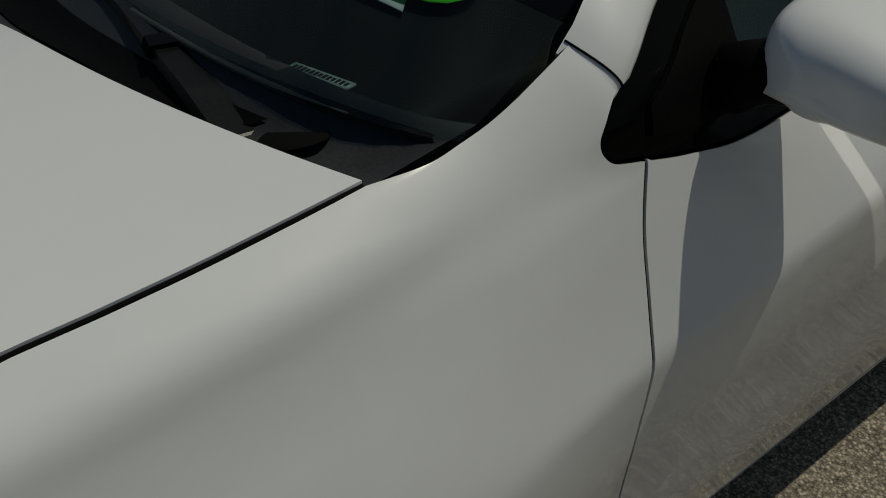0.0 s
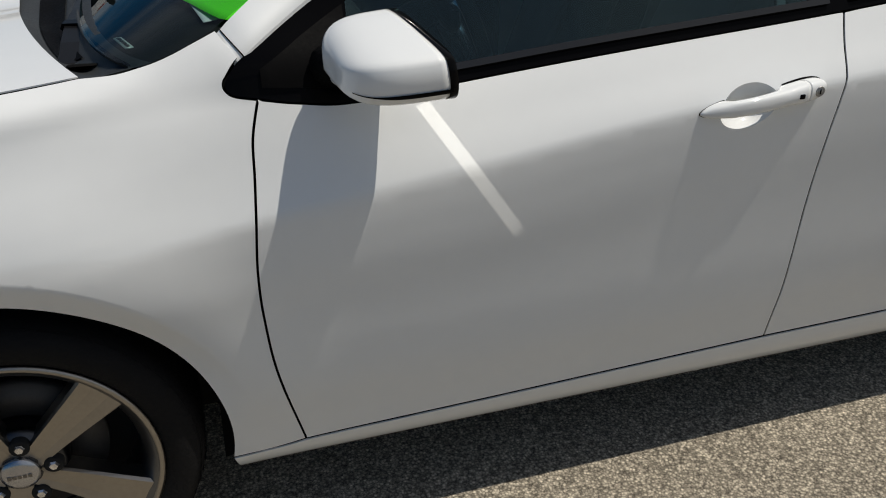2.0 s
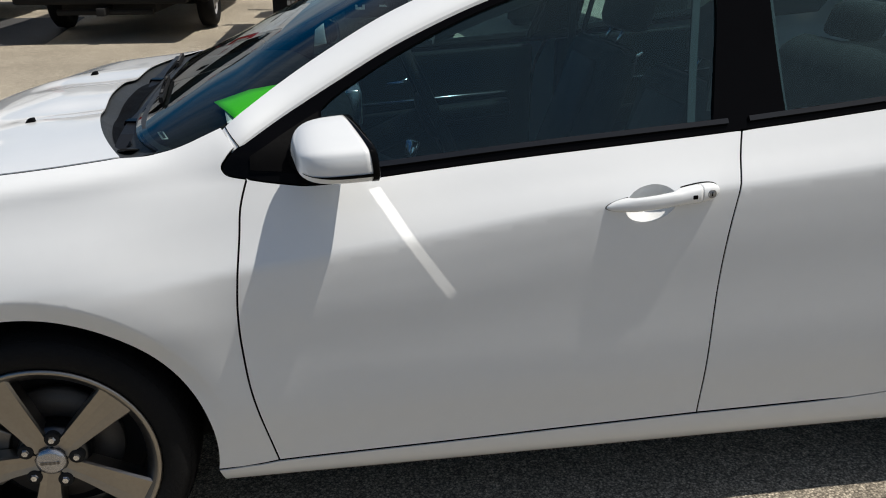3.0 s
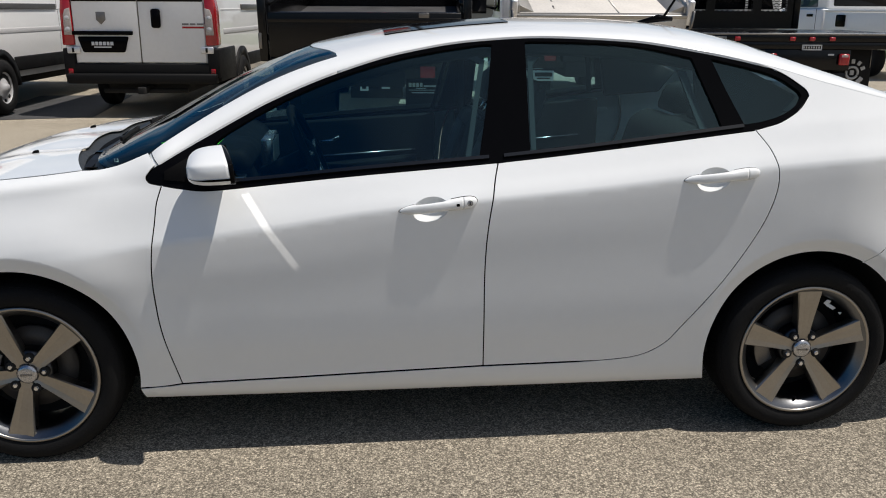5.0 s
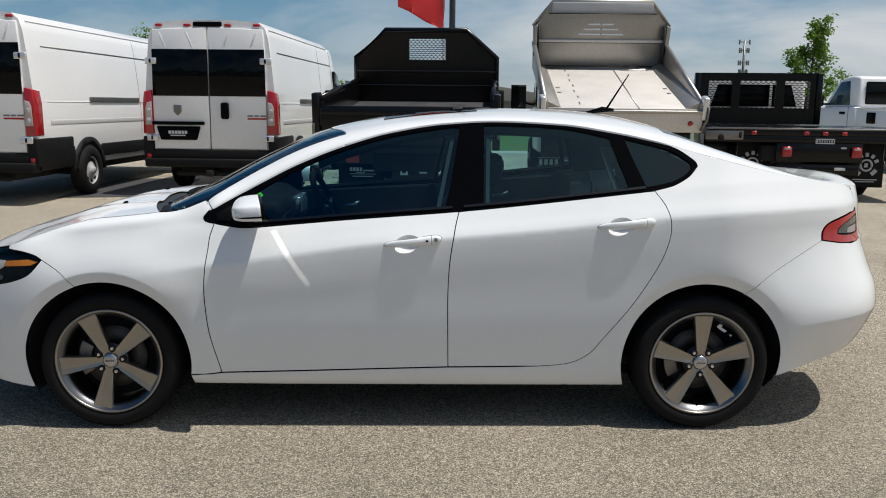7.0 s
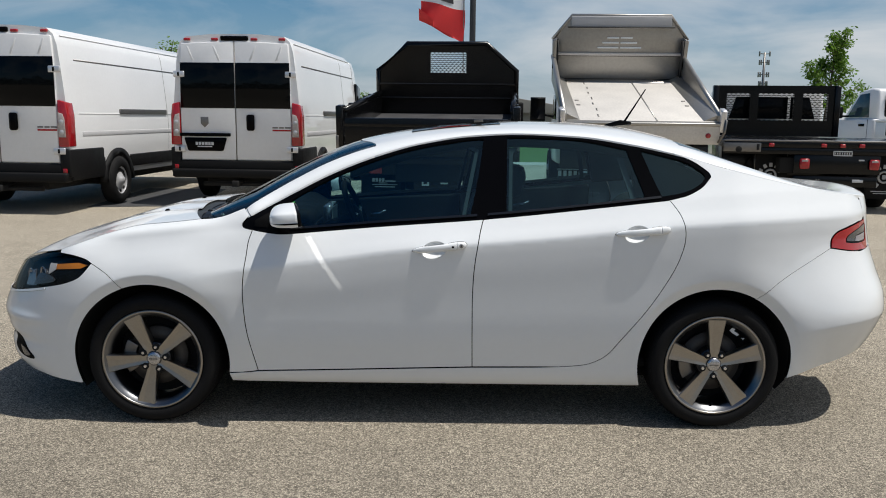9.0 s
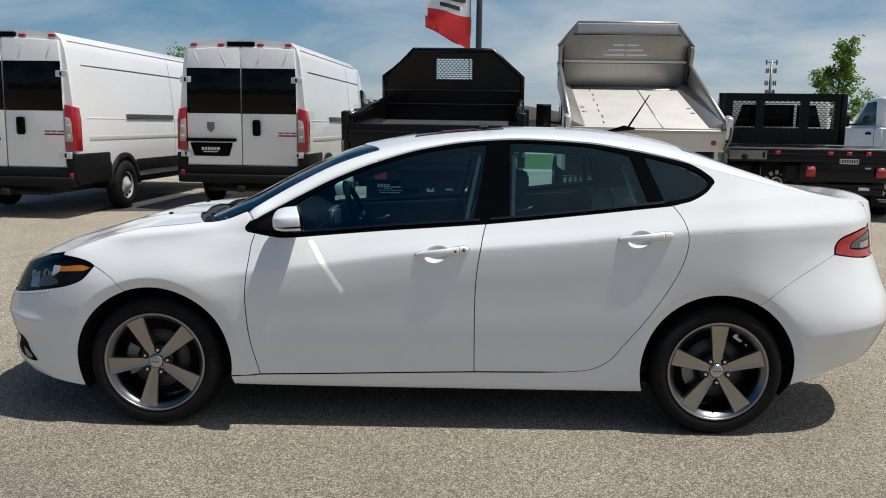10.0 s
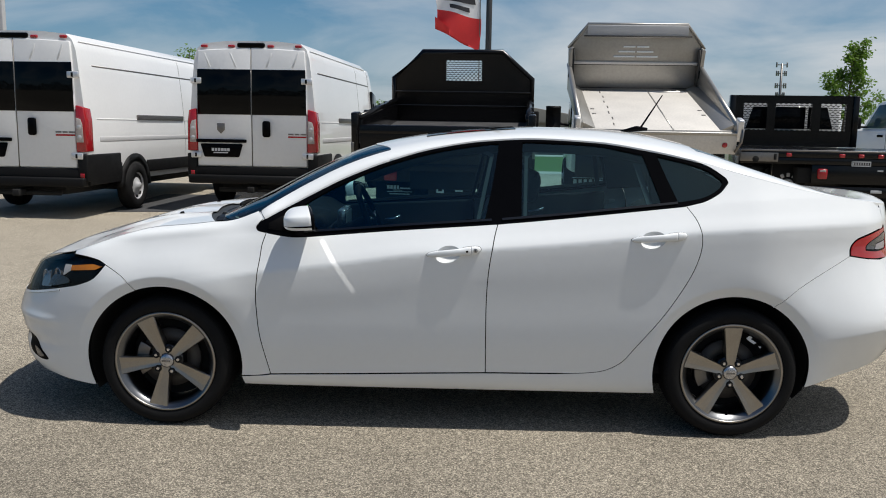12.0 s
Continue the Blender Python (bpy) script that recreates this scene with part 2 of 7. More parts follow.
MIRROR = material("mirror_silver", (0.9, 0.9, 0.9), rough=0.01, metal=1.0)
GREEN = material("green_paper_sheet", (0.10, 0.95, 0.015), rough=0.7, vary=0.05, scale=8)
PLATE = material("dim_metal_plate", (0.42, 0.50, 0.50), rough=0.5, metal=0.3, vary=0.3, scale=300)
PAPER = material("white_paper", (0.7, 0.74, 0.76), rough=0.7, vary=0.05, scale=20)
WHITE_BAR = material("pale_printing", (0.62, 0.63, 0.64), rough=0.6)
GROUND = ground_material()


# ---- building helpers ----
def part(name, bm, mat, parent=None, label="", smooth=True):
    """Links a bmesh as one mesh object under a thing or a part."""
    me = bpy.data.meshes.new(name)
    bm.to_mesh(me)
    bm.free()
    me.materials.append(mat)
    if smooth:
        me.shade_smooth()
    ob = new(name, me)
    if parent:
        ob.parent = parent
    if label:
        ob["label"] = label
    return ob


def thing(name, label, category, group="", kind="", at=(0, 0, 0)):
    ob = new(name)
    ob.location = at
    ob.empty_display_size = 0.1
    return tagged(ob, label, category, group, kind)


def box_bm(x0, y0, z0, x1, y1, z1, bevel=0.0, bm=None, seg=2):
    own = bmesh.new()
    bmesh.ops.create_cube(own, size=1)
    for v in own.verts:
        v.co = Vector(((x0 + x1) / 2 + v.co.x * (x1 - x0), (y0 + y1) / 2 + v.co.y * (y1 - y0), (z0 + z1) / 2 + v.co.z * (z1 - z0)))
    if bevel:
        bmesh.ops.bevel(own, geom=own.edges[:], offset=bevel, segments=seg, affect='EDGES', profile=0.5)
    if bm is None:
        return own
    tmp = bpy.data.meshes.new("tmp")
    own.to_mesh(tmp)
    own.free()
    bm.from_mesh(tmp)
    bpy.data.meshes.remove(tmp)
    return bm


def join_bm(bm, other):
    tmp = bpy.data.meshes.new("tmp")
    other.to_mesh(tmp)
    other.free()
    bm.from_mesh(tmp)
    bpy.data.meshes.remove(tmp)
    return bm


def prism(points, axis, a, b, bevel=0.0):
    """A polygon in the plane across the axis, drawn out from a to b. points are (u, v): x-z for axis y, y-z for axis x, x-y for axis z."""
    bm = bmesh.new()

    def at(p, w):
        return {'x': (w, p[0], p[1]), 'y': (p[0], w, p[1]), 'z': (p[0], p[1], w)}[axis]
    lo = [bm.verts.new(at(p, a)) for p in points]
    hi = [bm.verts.new(at(p, b)) for p in points]
    n = len(points)
    bm.faces.new(lo)
    bm.faces.new(hi)
    for i in range(n):
        bm.faces.new((lo[i], lo[(i + 1) % n], hi[(i + 1) % n], hi[i]))
    bmesh.ops.recalc_face_normals(bm, faces=bm.faces[:])
    if bevel:
        bmesh.ops.bevel(bm, geom=bm.edges[:], offset=bevel, segments=2, affect='EDGES', profile=0.5)
    return bm


def tube(path, radius, sides=8, bm=None, closed=False):
    """A round bar along a path of points; radius is a number or one number a point."""
    bm = bm or bmesh.new()
    pts = [Vector(p) for p in path]
    n = len(pts)
    rings = []
    for i, p in enumerate(pts):
        a = pts[(i - 1) % n] if (i or closed) else pts[0]
        b = pts[(i + 1) % n] if (i < n - 1 or closed) else pts[-1]
        d = (b - a).normalized()
        ref = Vector((0, 0, 1)) if abs(d.z) < 0.9 else Vector((1, 0, 0))
        u = d.cross(ref).normalized()
        v = d.cross(u)
        r = radius if isinstance(radius, (int, float)) else radius[i]
        rings.append([bm.verts.new(p + r * (math.cos(2 * math.pi * k / sides) * u + math.sin(2 * math.pi * k / sides) * v)) for k in range(sides)])
    for i in range(n if closed else n - 1):
        A, B = rings[i], rings[(i + 1) % n]
        for k in range(sides):
            bm.faces.new((A[k], A[(k + 1) % sides], B[(k + 1) % sides], B[k]))
    if not closed:
        bm.faces.new(rings[0])
        bm.faces.new(rings[-1])
    bmesh.ops.recalc_face_normals(bm, faces=bm.faces[:])
    return bm


def lathe(profile, sides=48, closed=False):
    """Turns a profile of (radius, along y) round the y axis."""
    bm = bmesh.new()
    rings = []
    for r, y in profile:
        if r < 1e-6:
            rings.append([bm.verts.new((0, y, 0))])
        else:
            rings.append([bm.verts.new((r * math.cos(2 * math.pi * k / sides), y, r * math.sin(2 * math.pi * k / sides))) for k in range(sides)])
    pairs = list(zip(rings, rings[1:])) + ([(rings[-1], rings[0])] if closed else [])
    for A, B in pairs:
        for k in range(sides):
            j = (k + 1) % sides
            q = [A[k % len(A)], A[j % len(A)], B[j % len(B)], B[k % len(B)]]
            q = list(dict.fromkeys(q))
            if len(q) > 2:
                bm.faces.new(q)
    bmesh.ops.recalc_face_normals(bm, faces=bm.faces[:])
    return bm


def curve(points, n=8):
    """A smooth line through the points."""
    p = [Vector(q) for q in points]
    out = []
    for i in range(len(p) - 1):
        a, b, c, d = p[max(i - 1, 0)], p[i], p[i + 1], p[min(i + 2, len(p) - 1)]
        for k in range(n):
            t = k / n
            out.append(0.5 * ((2 * b) + (c - a) * t + (2 * a - 5 * b + 4 * c - d) * t * t + (3 * b - a - 3 * c + d) * t ** 3))
    out.append(p[-1])
    return [tuple(q) for q in out]


def table(points):
    """A smooth monotone function through (x, value) points."""
    xs = np.array([p[0] for p in points], float)
    ys = np.array([p[1] for p in points], float)
    h = np.diff(xs)
    d = np.diff(ys) / h
    m = np.zeros(len(xs))
    m[1:-1] = np.where(d[:-1] * d[1:] > 0, 2 * d[:-1] * d[1:] / np.where(d[:-1] + d[1:] == 0, 1, d[:-1] + d[1:]), 0)
    m[0], m[-1] = d[0], d[-1]

    def f(x):
        x = min(max(x, xs[0]), xs[-1])
        i = min(max(int(np.searchsorted(xs, x)) - 1, 0), len(xs) - 2)
        t = (x - xs[i]) / h[i]
        return float(ys[i] * (1 + 2 * t) * (1 - t) ** 2 + m[i] * h[i] * t * (1 - t) ** 2 + ys[i + 1] * t * t * (3 - 2 * t) + m[i + 1] * h[i] * t * t * (t - 1))
    return f


def step(a, b, x):
    t = min(max((x - a) / (b - a), 0.0), 1.0)
    return t * t * (3 - 2 * t)


# ---- ground ----
def lot_z(y):
    """The lot drains towards the car: it rises gently to its far edge and lies level beyond."""
    return 0.0065 * min(max(y - 1.5, 0.0), 17.556)


def ground_sheet():
    bm = bmesh.new()
    bmesh.ops.create_grid(bm, x_segments=60, y_segments=60, size=1)
    for v in bm.verts:
        v.co.x = math.copysign(abs(v.co.x) ** 3, v.co.x) * 1500
        v.co.y = math.copysign(abs(v.co.y) ** 3, v.co.y) * 1500
        v.co.z = lot_z(v.co.y)
    return tagged(part("ground", bm, GROUND), "pale worn aggregate paving of a parking lot", "ground", kind="structure")


ground_sheet()

from mathutils import geometry


# ---- the sedan: one body surface, cut into panels ----
# x runs from the front axle to the rear, y across (near side minus), z up.
AXLE_R = 2.703
FRONT_ARCH, REAR_ARCH = (-0.003, 0.318, 0.369), (2.703, 0.321, 0.369)
belt_z = table([(-0.95, 0.76), (-0.5, 0.83), (-0.2, 0.87), (0.1, 0.905), (0.45, 0.938), (0.85, 0.950), (1.12, 0.973), (1.57, 1.008), (1.92, 1.044), (2.45, 1.108), (3.0, 1.15), (3.75, 1.17)])
below = table([(0, -0.106), (0.06, -0.071), (0.118, -0.0355), (0.131, -0.0295), (0.145, -0.0268), (0.20, -0.0250), (0.25, -0.0252), (0.30, -0.0263), (0.36, -0.0287), (0.42, -0.0311), (0.50, -0.0335), (0.58, -0.0356), (0.66, -0.0392), (0.72, -0.0445), (0.78, -0.0530), (0.84, -0.0620), (0.88, -0.0675), (0.92, -0.073), (0.965, -0.085), (1.0, -0.104), (1.03, -0.135), (1.2, -0.28)])
fender_side = table([(-0.1, -0.31), (0.0, -0.162), (0.03, -0.110), (0.07, -0.061), (0.12, -0.032), (0.18, -0.0175), (0.26, -0.0092), (0.34, -0.006), (0.42, -0.012), (0.52, -0.0255), (0.62, -0.043), (0.72, -0.060), (0.76, -0.066), (0.80, -0.090), (0.9, -0.2)])
fender_scoop = table([(-0.1, -0.33), (0.0, -0.162), (0.014, -0.125), (0.026, -0.108), (0.038, -0.1005), (0.06, -0.0925), (0.085, -0.0815), (0.11, -0.069), (0.15, -0.048), (0.19, -0.030), (0.23, -0.0165), (0.28, -0.0075), (0.34, -0.004), (0.42, -0.010), (0.52, -0.0245), (0.62, -0.043), (0.72, -0.060), (0.76, -0.066), (0.80, -0.090), (0.9, -0.2)])
above = table([(0, -0.106), (0.05, -0.140), (0.15, -0.204), (0.25, -0.264), (0.35, -0.325), (0.45, -0.393), (0.6, -0.51)])
nose_shift = table([(0.1, 0.12), (0.19, 0.05), (0.25, 0.002), (0.29, -0.010), (0.33, -0.010), (0.375, 0.004), (0.425, -0.014), (0.505, -0.022), (0.6, 0.004), (0.755, 0.088), (0.9, 0.20)])
tail_shift = table([(0.2, -0.10), (0.27, -0.050), (0.34, -0.012), (0.45, 0.014), (0.54, 0.024), (0.62, 0.020), (0.745, -0.018), (0.9, -0.06), (1.06, -0.075), (1.2, -0.075)])


def plan(X):
    """Half width of the body in plan."""
    if X < -0.1:
        return 0.936 * math.sqrt(max(1 - ((-0.1 - X) / 0.85) ** 3, 0.0))
    if X > 2.8:
        return 0.938 * math.sqrt(max(1 - ((X - 2.8) / 0.945) ** 4, 0.0))
    return 0.936 + 0.002 * step(0, 2, X)


rear_crease = table([(3.0, 0.47), (3.2, 0.505), (3.4, 0.53), (3.75, 0.55)])
X_NOSE, X_TAIL = -0.9499, 3.7449


ARCH_LIP = 0.048


def arch_form(X, z, arch):
    """The lip that turns in at a wheel opening, and the swell round it."""
    r = math.hypot(X - arch[0], z - arch[1]) - arch[2]
    lip = -0.021 * max(0.0, 1 - max(r, 0.0) / ARCH_LIP) * step(0.34, 0.60, z)
    swell = 0.008 * math.exp(-((r - 0.07) / 0.10) ** 2) * step(0.10, 0.55, z) * (0.3 + 0.7 * step(arch[0] - 0.25, arch[0] + 0.15, X))
    return lip + swell


def half_width(X, z):
    zb = belt_z(X)
    if z >= zb:
        b = above(z - zb)
    else:
        u = (zb - z) / (zb - 0.2)
        # the crease sinks and fades towards the front
        k = 1 - step(0.2, 1.5, X)
        if u < 0.62:
            u -= k * 0.125 * math.sin(math.pi * u / 0.62) ** 1.5
        b = below(u)
    if X < 0.48:
        d = zb + 0.07 - z
        k = step(-0.40, -0.10, X)
        b += (fender_side(d) * (1 - k) + fender_scoop(d) * k - b) * (1 - step(0.10, 0.48, X))
    b += 0.024 * math.exp(-((X - 0.50) / 0.13) ** 2 - ((z - 1.0) / 0.05) ** 2)
    if X < -0.4:
        b += 0.013 * math.exp(-((z - 0.50) / 0.026) ** 2) * (1 - step(-0.64, -0.42, X))
    w = plan(X)
    e = w / 0.936
    b = b * min(1.0, 0.25 + e)
    if X > 3.0:
        q = z - rear_crease(X)
        b += (0.014 * math.exp(-(max(q, 0.0) / 0.09) ** 2) - 0.40 * max(0.0, -q)) * step(3.02, 3.30, X)
    taper = -0.105 * step(2.75, 3.35, X) * step(0.55, 0.95, z) * e
    return max(w + b + taper + arch_form(X, z, FRONT_ARCH) * step(-0.75, -0.5, X) + arch_form(X, z, REAR_ARCH) * (1 - step(3.15, 3.4, X)), 0.0)


def surface(X, z, inset=0.0):
    """Place on the near side of the body; inset moves it inward."""
    x = X + nose_shift(z) * (1 - step(-0.75, -0.3, X)) + tail_shift(z) * step(3.1, 3.6, X)
    return Vector((x, -half_width(X, z), z))


def normal_at(X, z):
    h = 0.004
    a = surface(min(X + h, X_TAIL), z) - surface(max(X - h, X_NOSE), z)
    b = surface(X, z + h) - surface(X, z - h)
    n = a.cross(b)
    return n.normalized() if n.length > 1e-9 else Vector((0, -1, 0))


def plan_x(x, z):
    """The plan coordinate that shows at x, height z."""
    X = x
    for _ in range(8):
        X = x - nose_shift(z) * (1 - step(-0.75, -0.3, X)) - tail_shift(z) * step(3.1, 3.6, X)
    return min(max(X, X_NOSE), X_TAIL)


# unrolled length along the plan, so that the mesh stays even round the corners
ARC_X = np.concatenate([X_NOSE + 0.35 * np.linspace(0, 1, 80) ** 2, np.linspace(-0.59, 3.3, 200), X_TAIL - 0.44 * np.linspace(1, 0, 80) ** 2])
ARC_S = np.concatenate([[0], np.cumsum(np.hypot(np.diff(ARC_X), np.diff([plan(X) for X in ARC_X])))])


def to_s(X):
    return float(np.interp(X, ARC_X, ARC_S))


def from_s(s):
    return float(np.interp(s, ARC_S, ARC_X))


def inside_many(x, y, poly):
    """Which of the points lie within a closed outline."""
    hit = np.zeros(len(x), bool)
    for i in range(len(poly)):
        (xi, yi), (xj, yj) = poly[i], poly[i - 1]
        if yi != yj:
            hit ^= ((yi > y) != (yj > y)) & (x < (xj - xi) * (y - yi) / (yj - yi) + xi)
    return hit


def resample(poly, d):
    out = []
    n = len(poly)
    for i in range(n):
        a, b = Vector(poly[i]), Vector(poly[(i + 1) % n])
        k = max(1, int((b - a).length / d + 0.5))
        for j in range(k):
            out.append(a.lerp(b, j / k))
    return out


def shrink(poly, g):
    """Moves a closed outline inward by g."""
    area = sum(poly[i - 1][0] * poly[i][1] - poly[i][0] * poly[i - 1][1] for i in range(len(poly)))
    sgn = 1 if area > 0 else -1
    out = []
    n = len(poly)
    for i in range(n):
        a, b, c = Vector(poly[i - 1]), Vector(poly[i]), Vector(poly[(i + 1) % n])
        d1, d2 = (b - a), (c - b)
        if d1.length < 1e-7 or d2.length < 1e-7:
            out.append(b)
            continue
        d1.normalize(), d2.normalize()
        n1, n2 = Vector((-d1.y, d1.x)), Vector((-d2.y, d2.x))
        m = n1 + n2
        m = m / max(m.dot(n1), 0.35) if m.length > 1e-6 else n1
        out.append(b + m * g * sgn)
    return out


def crease_line(x0, x1, u, n):
    """Points along the shoulder crease in side view."""
    out = []
    for x in np.linspace(x0, x1, n):
        k = 1 - step(0.2, 1.5, x)
        lo, hi = 0.0, 0.4
        for _ in range(24):
            m = (lo + hi) / 2
            lo, hi = (m, hi) if m - k * 0.125 * math.sin(math.pi * m / 0.62) ** 1.5 < u else (lo, m)
        zb = belt_z(x)
        out.append((x, zb - lo * (zb - 0.2)))
    return out


def triangulate(outer, holes, d, lines=()):
    """Points and triangles that fill an outline, with an even grid inside."""
    loops = [outer] + holes
    pts, edges = [], []
    for lp in loops:
        k = len(pts)
        pts += [Vector(p) for p in lp]
        edges += [(k + i, k + (i + 1) % len(lp)) for i in range(len(lp))]
    k0 = len(pts)
    for lp in lines:
        keep = [Vector(p) for p in lp if inside_many(np.array([p[0]]), np.array([p[1]]), outer)[0] and not any(inside_many(np.array([p[0]]), np.array([p[1]]), h)[0] for h in holes)]
        pts += [p for p in keep if min((p - q).length for q in pts[:k0]) > 0.002]
    ring = np.array([tuple(p) for p in pts])
    xs, ys = ring[:, 0], ring[:, 1]
    gi, gj = np.meshgrid(np.arange(int((xs.max() - xs.min()) / d) + 2), np.arange(int((ys.max() - ys.min()) / d) + 2), indexing="ij")
    gx = (xs.min() + (gi + 0.5 * (gj % 2)) * d).ravel()
    gy = (ys.min() + gj * d * 0.9).ravel()
    ok = inside_many(gx, gy, outer)
    for h in holes:
        ok &= ~inside_many(gx, gy, h)
    for x, y in zip(gx[ok], gy[ok]):
        if ((xs - x) ** 2 + (ys - y) ** 2).min() > (0.55 * d) ** 2:
            pts.append(Vector((x, y)))
    from_cdt = geometry.delaunay_2d_cdt(pts, edges, [], 0, 1e-6)
    vs, fs = from_cdt[0], from_cdt[2]
    mid = np.array([tuple(sum((vs[i] for i in f), Vector((0, 0))) / len(f)) for f in fs])
    ok = inside_many(mid[:, 0], mid[:, 1], outer)
    for h in holes:
        ok &= ~inside_many(mid[:, 0], mid[:, 1], h)
    return vs, [tuple(f) for f, k in zip(fs, ok) if k]


PANELS = {}


def panel(name, outline, mat, parent, label="", holes=(), gap=0.0022, flange=0.012, d=0.02, inset=0.0, side=-1, extra=None, lines=()):
    """A body panel: an outline in side view laid on the body surface, with its edge turned inward. side -1 is the near side, +1 the far one."""
    key = name + str(round(outline[0][0], 3)) + str(inset)
    if key not in PANELS:
        def unroll(poly):
            return [(to_s(plan_x(x, z)), z) for x, z in poly]
        outer = [tuple(p) for p in shrink(resample(unroll(outline), d * 0.8), gap)]
        inner = [[tuple(p) for p in shrink(resample(unroll(h), d * 0.8), -gap)] for h in holes]
        vs, fs = triangulate(outer, inner, d, [unroll(q) for q in lines])
        co, no = [], []
        for s, z in vs:
            X = from_s(s)
            n = normal_at(X, z)
            p = surface(X, z) - n * inset
            if extra:
                p = p + n * extra(X, z)
            co.append(p)
            no.append(n)
        PANELS[key] = (co, no, fs)
    co, no, fs = PANELS[key]
    me = bpy.data.meshes.new(name)
    flip = side > 0
    pos = [Vector((p.x, -p.y if flip else p.y, p.z)) for p in co]
    nor = [Vector((p.x, -p.y if flip else p.y, p.z)) for p in no]
    faces = []
    for f in fs:
        a, b, c = (pos[i] for i in f[:3])
        ok = (b - a).cross(c - a).dot(nor[f[0]]) > 0
        faces.append(tuple(f) if ok else tuple(reversed(f)))
    used = {}
    for f in faces:
        for i in range(len(f)):
            used[(f[i], f[(i + 1) % len(f)])] = True
    rim = [e for e in used if (e[1], e[0]) not in used]
    nv = list(pos)
    nn = list(nor)
    allf = list(faces)
    dark = []
    if flange:
        # the turned edge: a ring of its own at the border (hard edge) and one drawn inward
        mid = {}
        for a, b in rim:
            for i in (a, b):
                if i not in mid:
                    mid[i] = len(nv)
                    for q in (0.0, min(0.003, flange), flange):
                        nv.append(pos[i] - nor[i] * q)
                        nn.append(None)
            for q in (0, 1):
                allf.append((mid[b] + q, mid[a] + q, mid[a] + q + 1, mid[b] + q + 1))
                if q:
                    dark.append(len(allf) - 1)
    me.from_pydata([tuple(p) for p in nv], [], allf)
    me.update()
    me.materials.append(mat)
    # flange past its painted lip is dark: the gap's shade as colour
    me.materials.append(GAP)
    for k in dark:
        me.polygons[k].material_index = 1
    me.shade_smooth()
    if not extra:
        me.normals_split_custom_set_from_vertices([tuple(n) if n is not None else (0, 0, 0) for n in nn])
    ob = new(name, me)
    ob.parent = parent
    ob.shadow_terminator_geometry_offset = 0.3
    ob.shadow_terminator_shading_offset = 0.05
    if label:
        ob["label"] = label
    return ob


def loft(name, f, us, vs, mat, parent, label="", side=1, thick=0.0):
    """A grid patch over f(u, v); side -1 mirrors it across the middle of the car."""
    bm = bmesh.new()
    rows = []
    for u in us:
        rows.append([bm.verts.new(f(u, v)) for v in vs])
    for i in range(len(us) - 1):
        for j in range(len(vs) - 1):
            q = list(dict.fromkeys((rows[i][j], rows[i + 1][j], rows[i + 1][j + 1], rows[i][j + 1])))
            try:
                bm.faces.new(q)
            except ValueError:
                pass
    bmesh.ops.remove_doubles(bm, verts=bm.verts[:], dist=1e-5)
    bmesh.ops.recalc_face_normals(bm, faces=bm.faces[:])
    bm.faces.ensure_lookup_table()
    up = sum((fc.normal.z * fc.calc_area() for fc in bm.faces))
    if up < 0:
        bmesh.ops.reverse_faces(bm, faces=bm.faces[:])
    if thick:
        bm.normal_update()
        rim = [e for e in bm.edges if e.is_boundary]
        r = bmesh.ops.extrude_edge_only(bm, edges=rim)
        for v in r["geom"]:
            if isinstance(v, bmesh.types.BMVert):
                v.co.z -= thick
        for e in rim:
            e.smooth = False
        bmesh.ops.recalc_face_normals(bm, faces=bm.faces[:])
        up = sum((fc.normal.z * fc.calc_area() for fc in bm.faces))
        if up < 0:
            bmesh.ops.reverse_faces(bm, faces=bm.faces[:])
    return part(name, bm, mat, parent, label)


def arc(arch, a0, a1, n=28):
    return [(arch[0] + arch[2] * math.cos(radians(a0 + (a1 - a0) * i / n)), arch[1] + arch[2] * math.sin(radians(a0 + (a1 - a0) * i / n))) for i in range(n + 1)]


def lip_lines(arch, a0, a1):
    """Rows of points along the outer edge of the arch lip."""
    return [arc((arch[0], arch[1], arch[2] + ARCH_LIP + q), a0, a1, 60) for q in (-0.006, 0.0, 0.006)]


# seams in side view
SEAM_F = curve([(0.483, 0.945), (0.467, 0.890), (0.461, 0.83), (0.452, 0.75), (0.446, 0.67), (0.448, 0.58), (0.461, 0.455), (0.502, 0.263)])
SEAM_M = curve([(1.579, 1.006), (1.560, 0.933), (1.539, 0.80), (1.531, 0.66), (1.532, 0.48), (1.536, 0.294)])
SEAM_R = curve([(2.459, 1.107), (2.503, 1.040), (2.521, 0.952), (2.506, 0.860), (2.460, 0.752), (2.366, 0.599), (2.243, 0.440), (2.181, 0.361), (2.090, 0.313), (1.952, 0.298)])
TIP = curve([(0.517, 1.036), (0.463, 1.006), (0.440, 0.9815), (0.4335, 0.970), (0.4365, 0.960), (0.449, 0.9515), (0.483, 0.945)], 6)[6:]
DLO_LOW = curve([(0.4335, 0.970), (0.4365, 0.960), (0.449, 0.9515), (0.483, 0.945), (0.55, 0.934), (0.64, 0.928), (0.854, 0.946), (1.12, 0.970), (1.568, 1.006), (1.92, 1.043), (2.455, 1.107)])
DLO_TAIL = curve([(2.455, 1.107), (2.496, 1.117), (2.552, 1.133), (2.62, 1.170), (2.664, 1.216)])
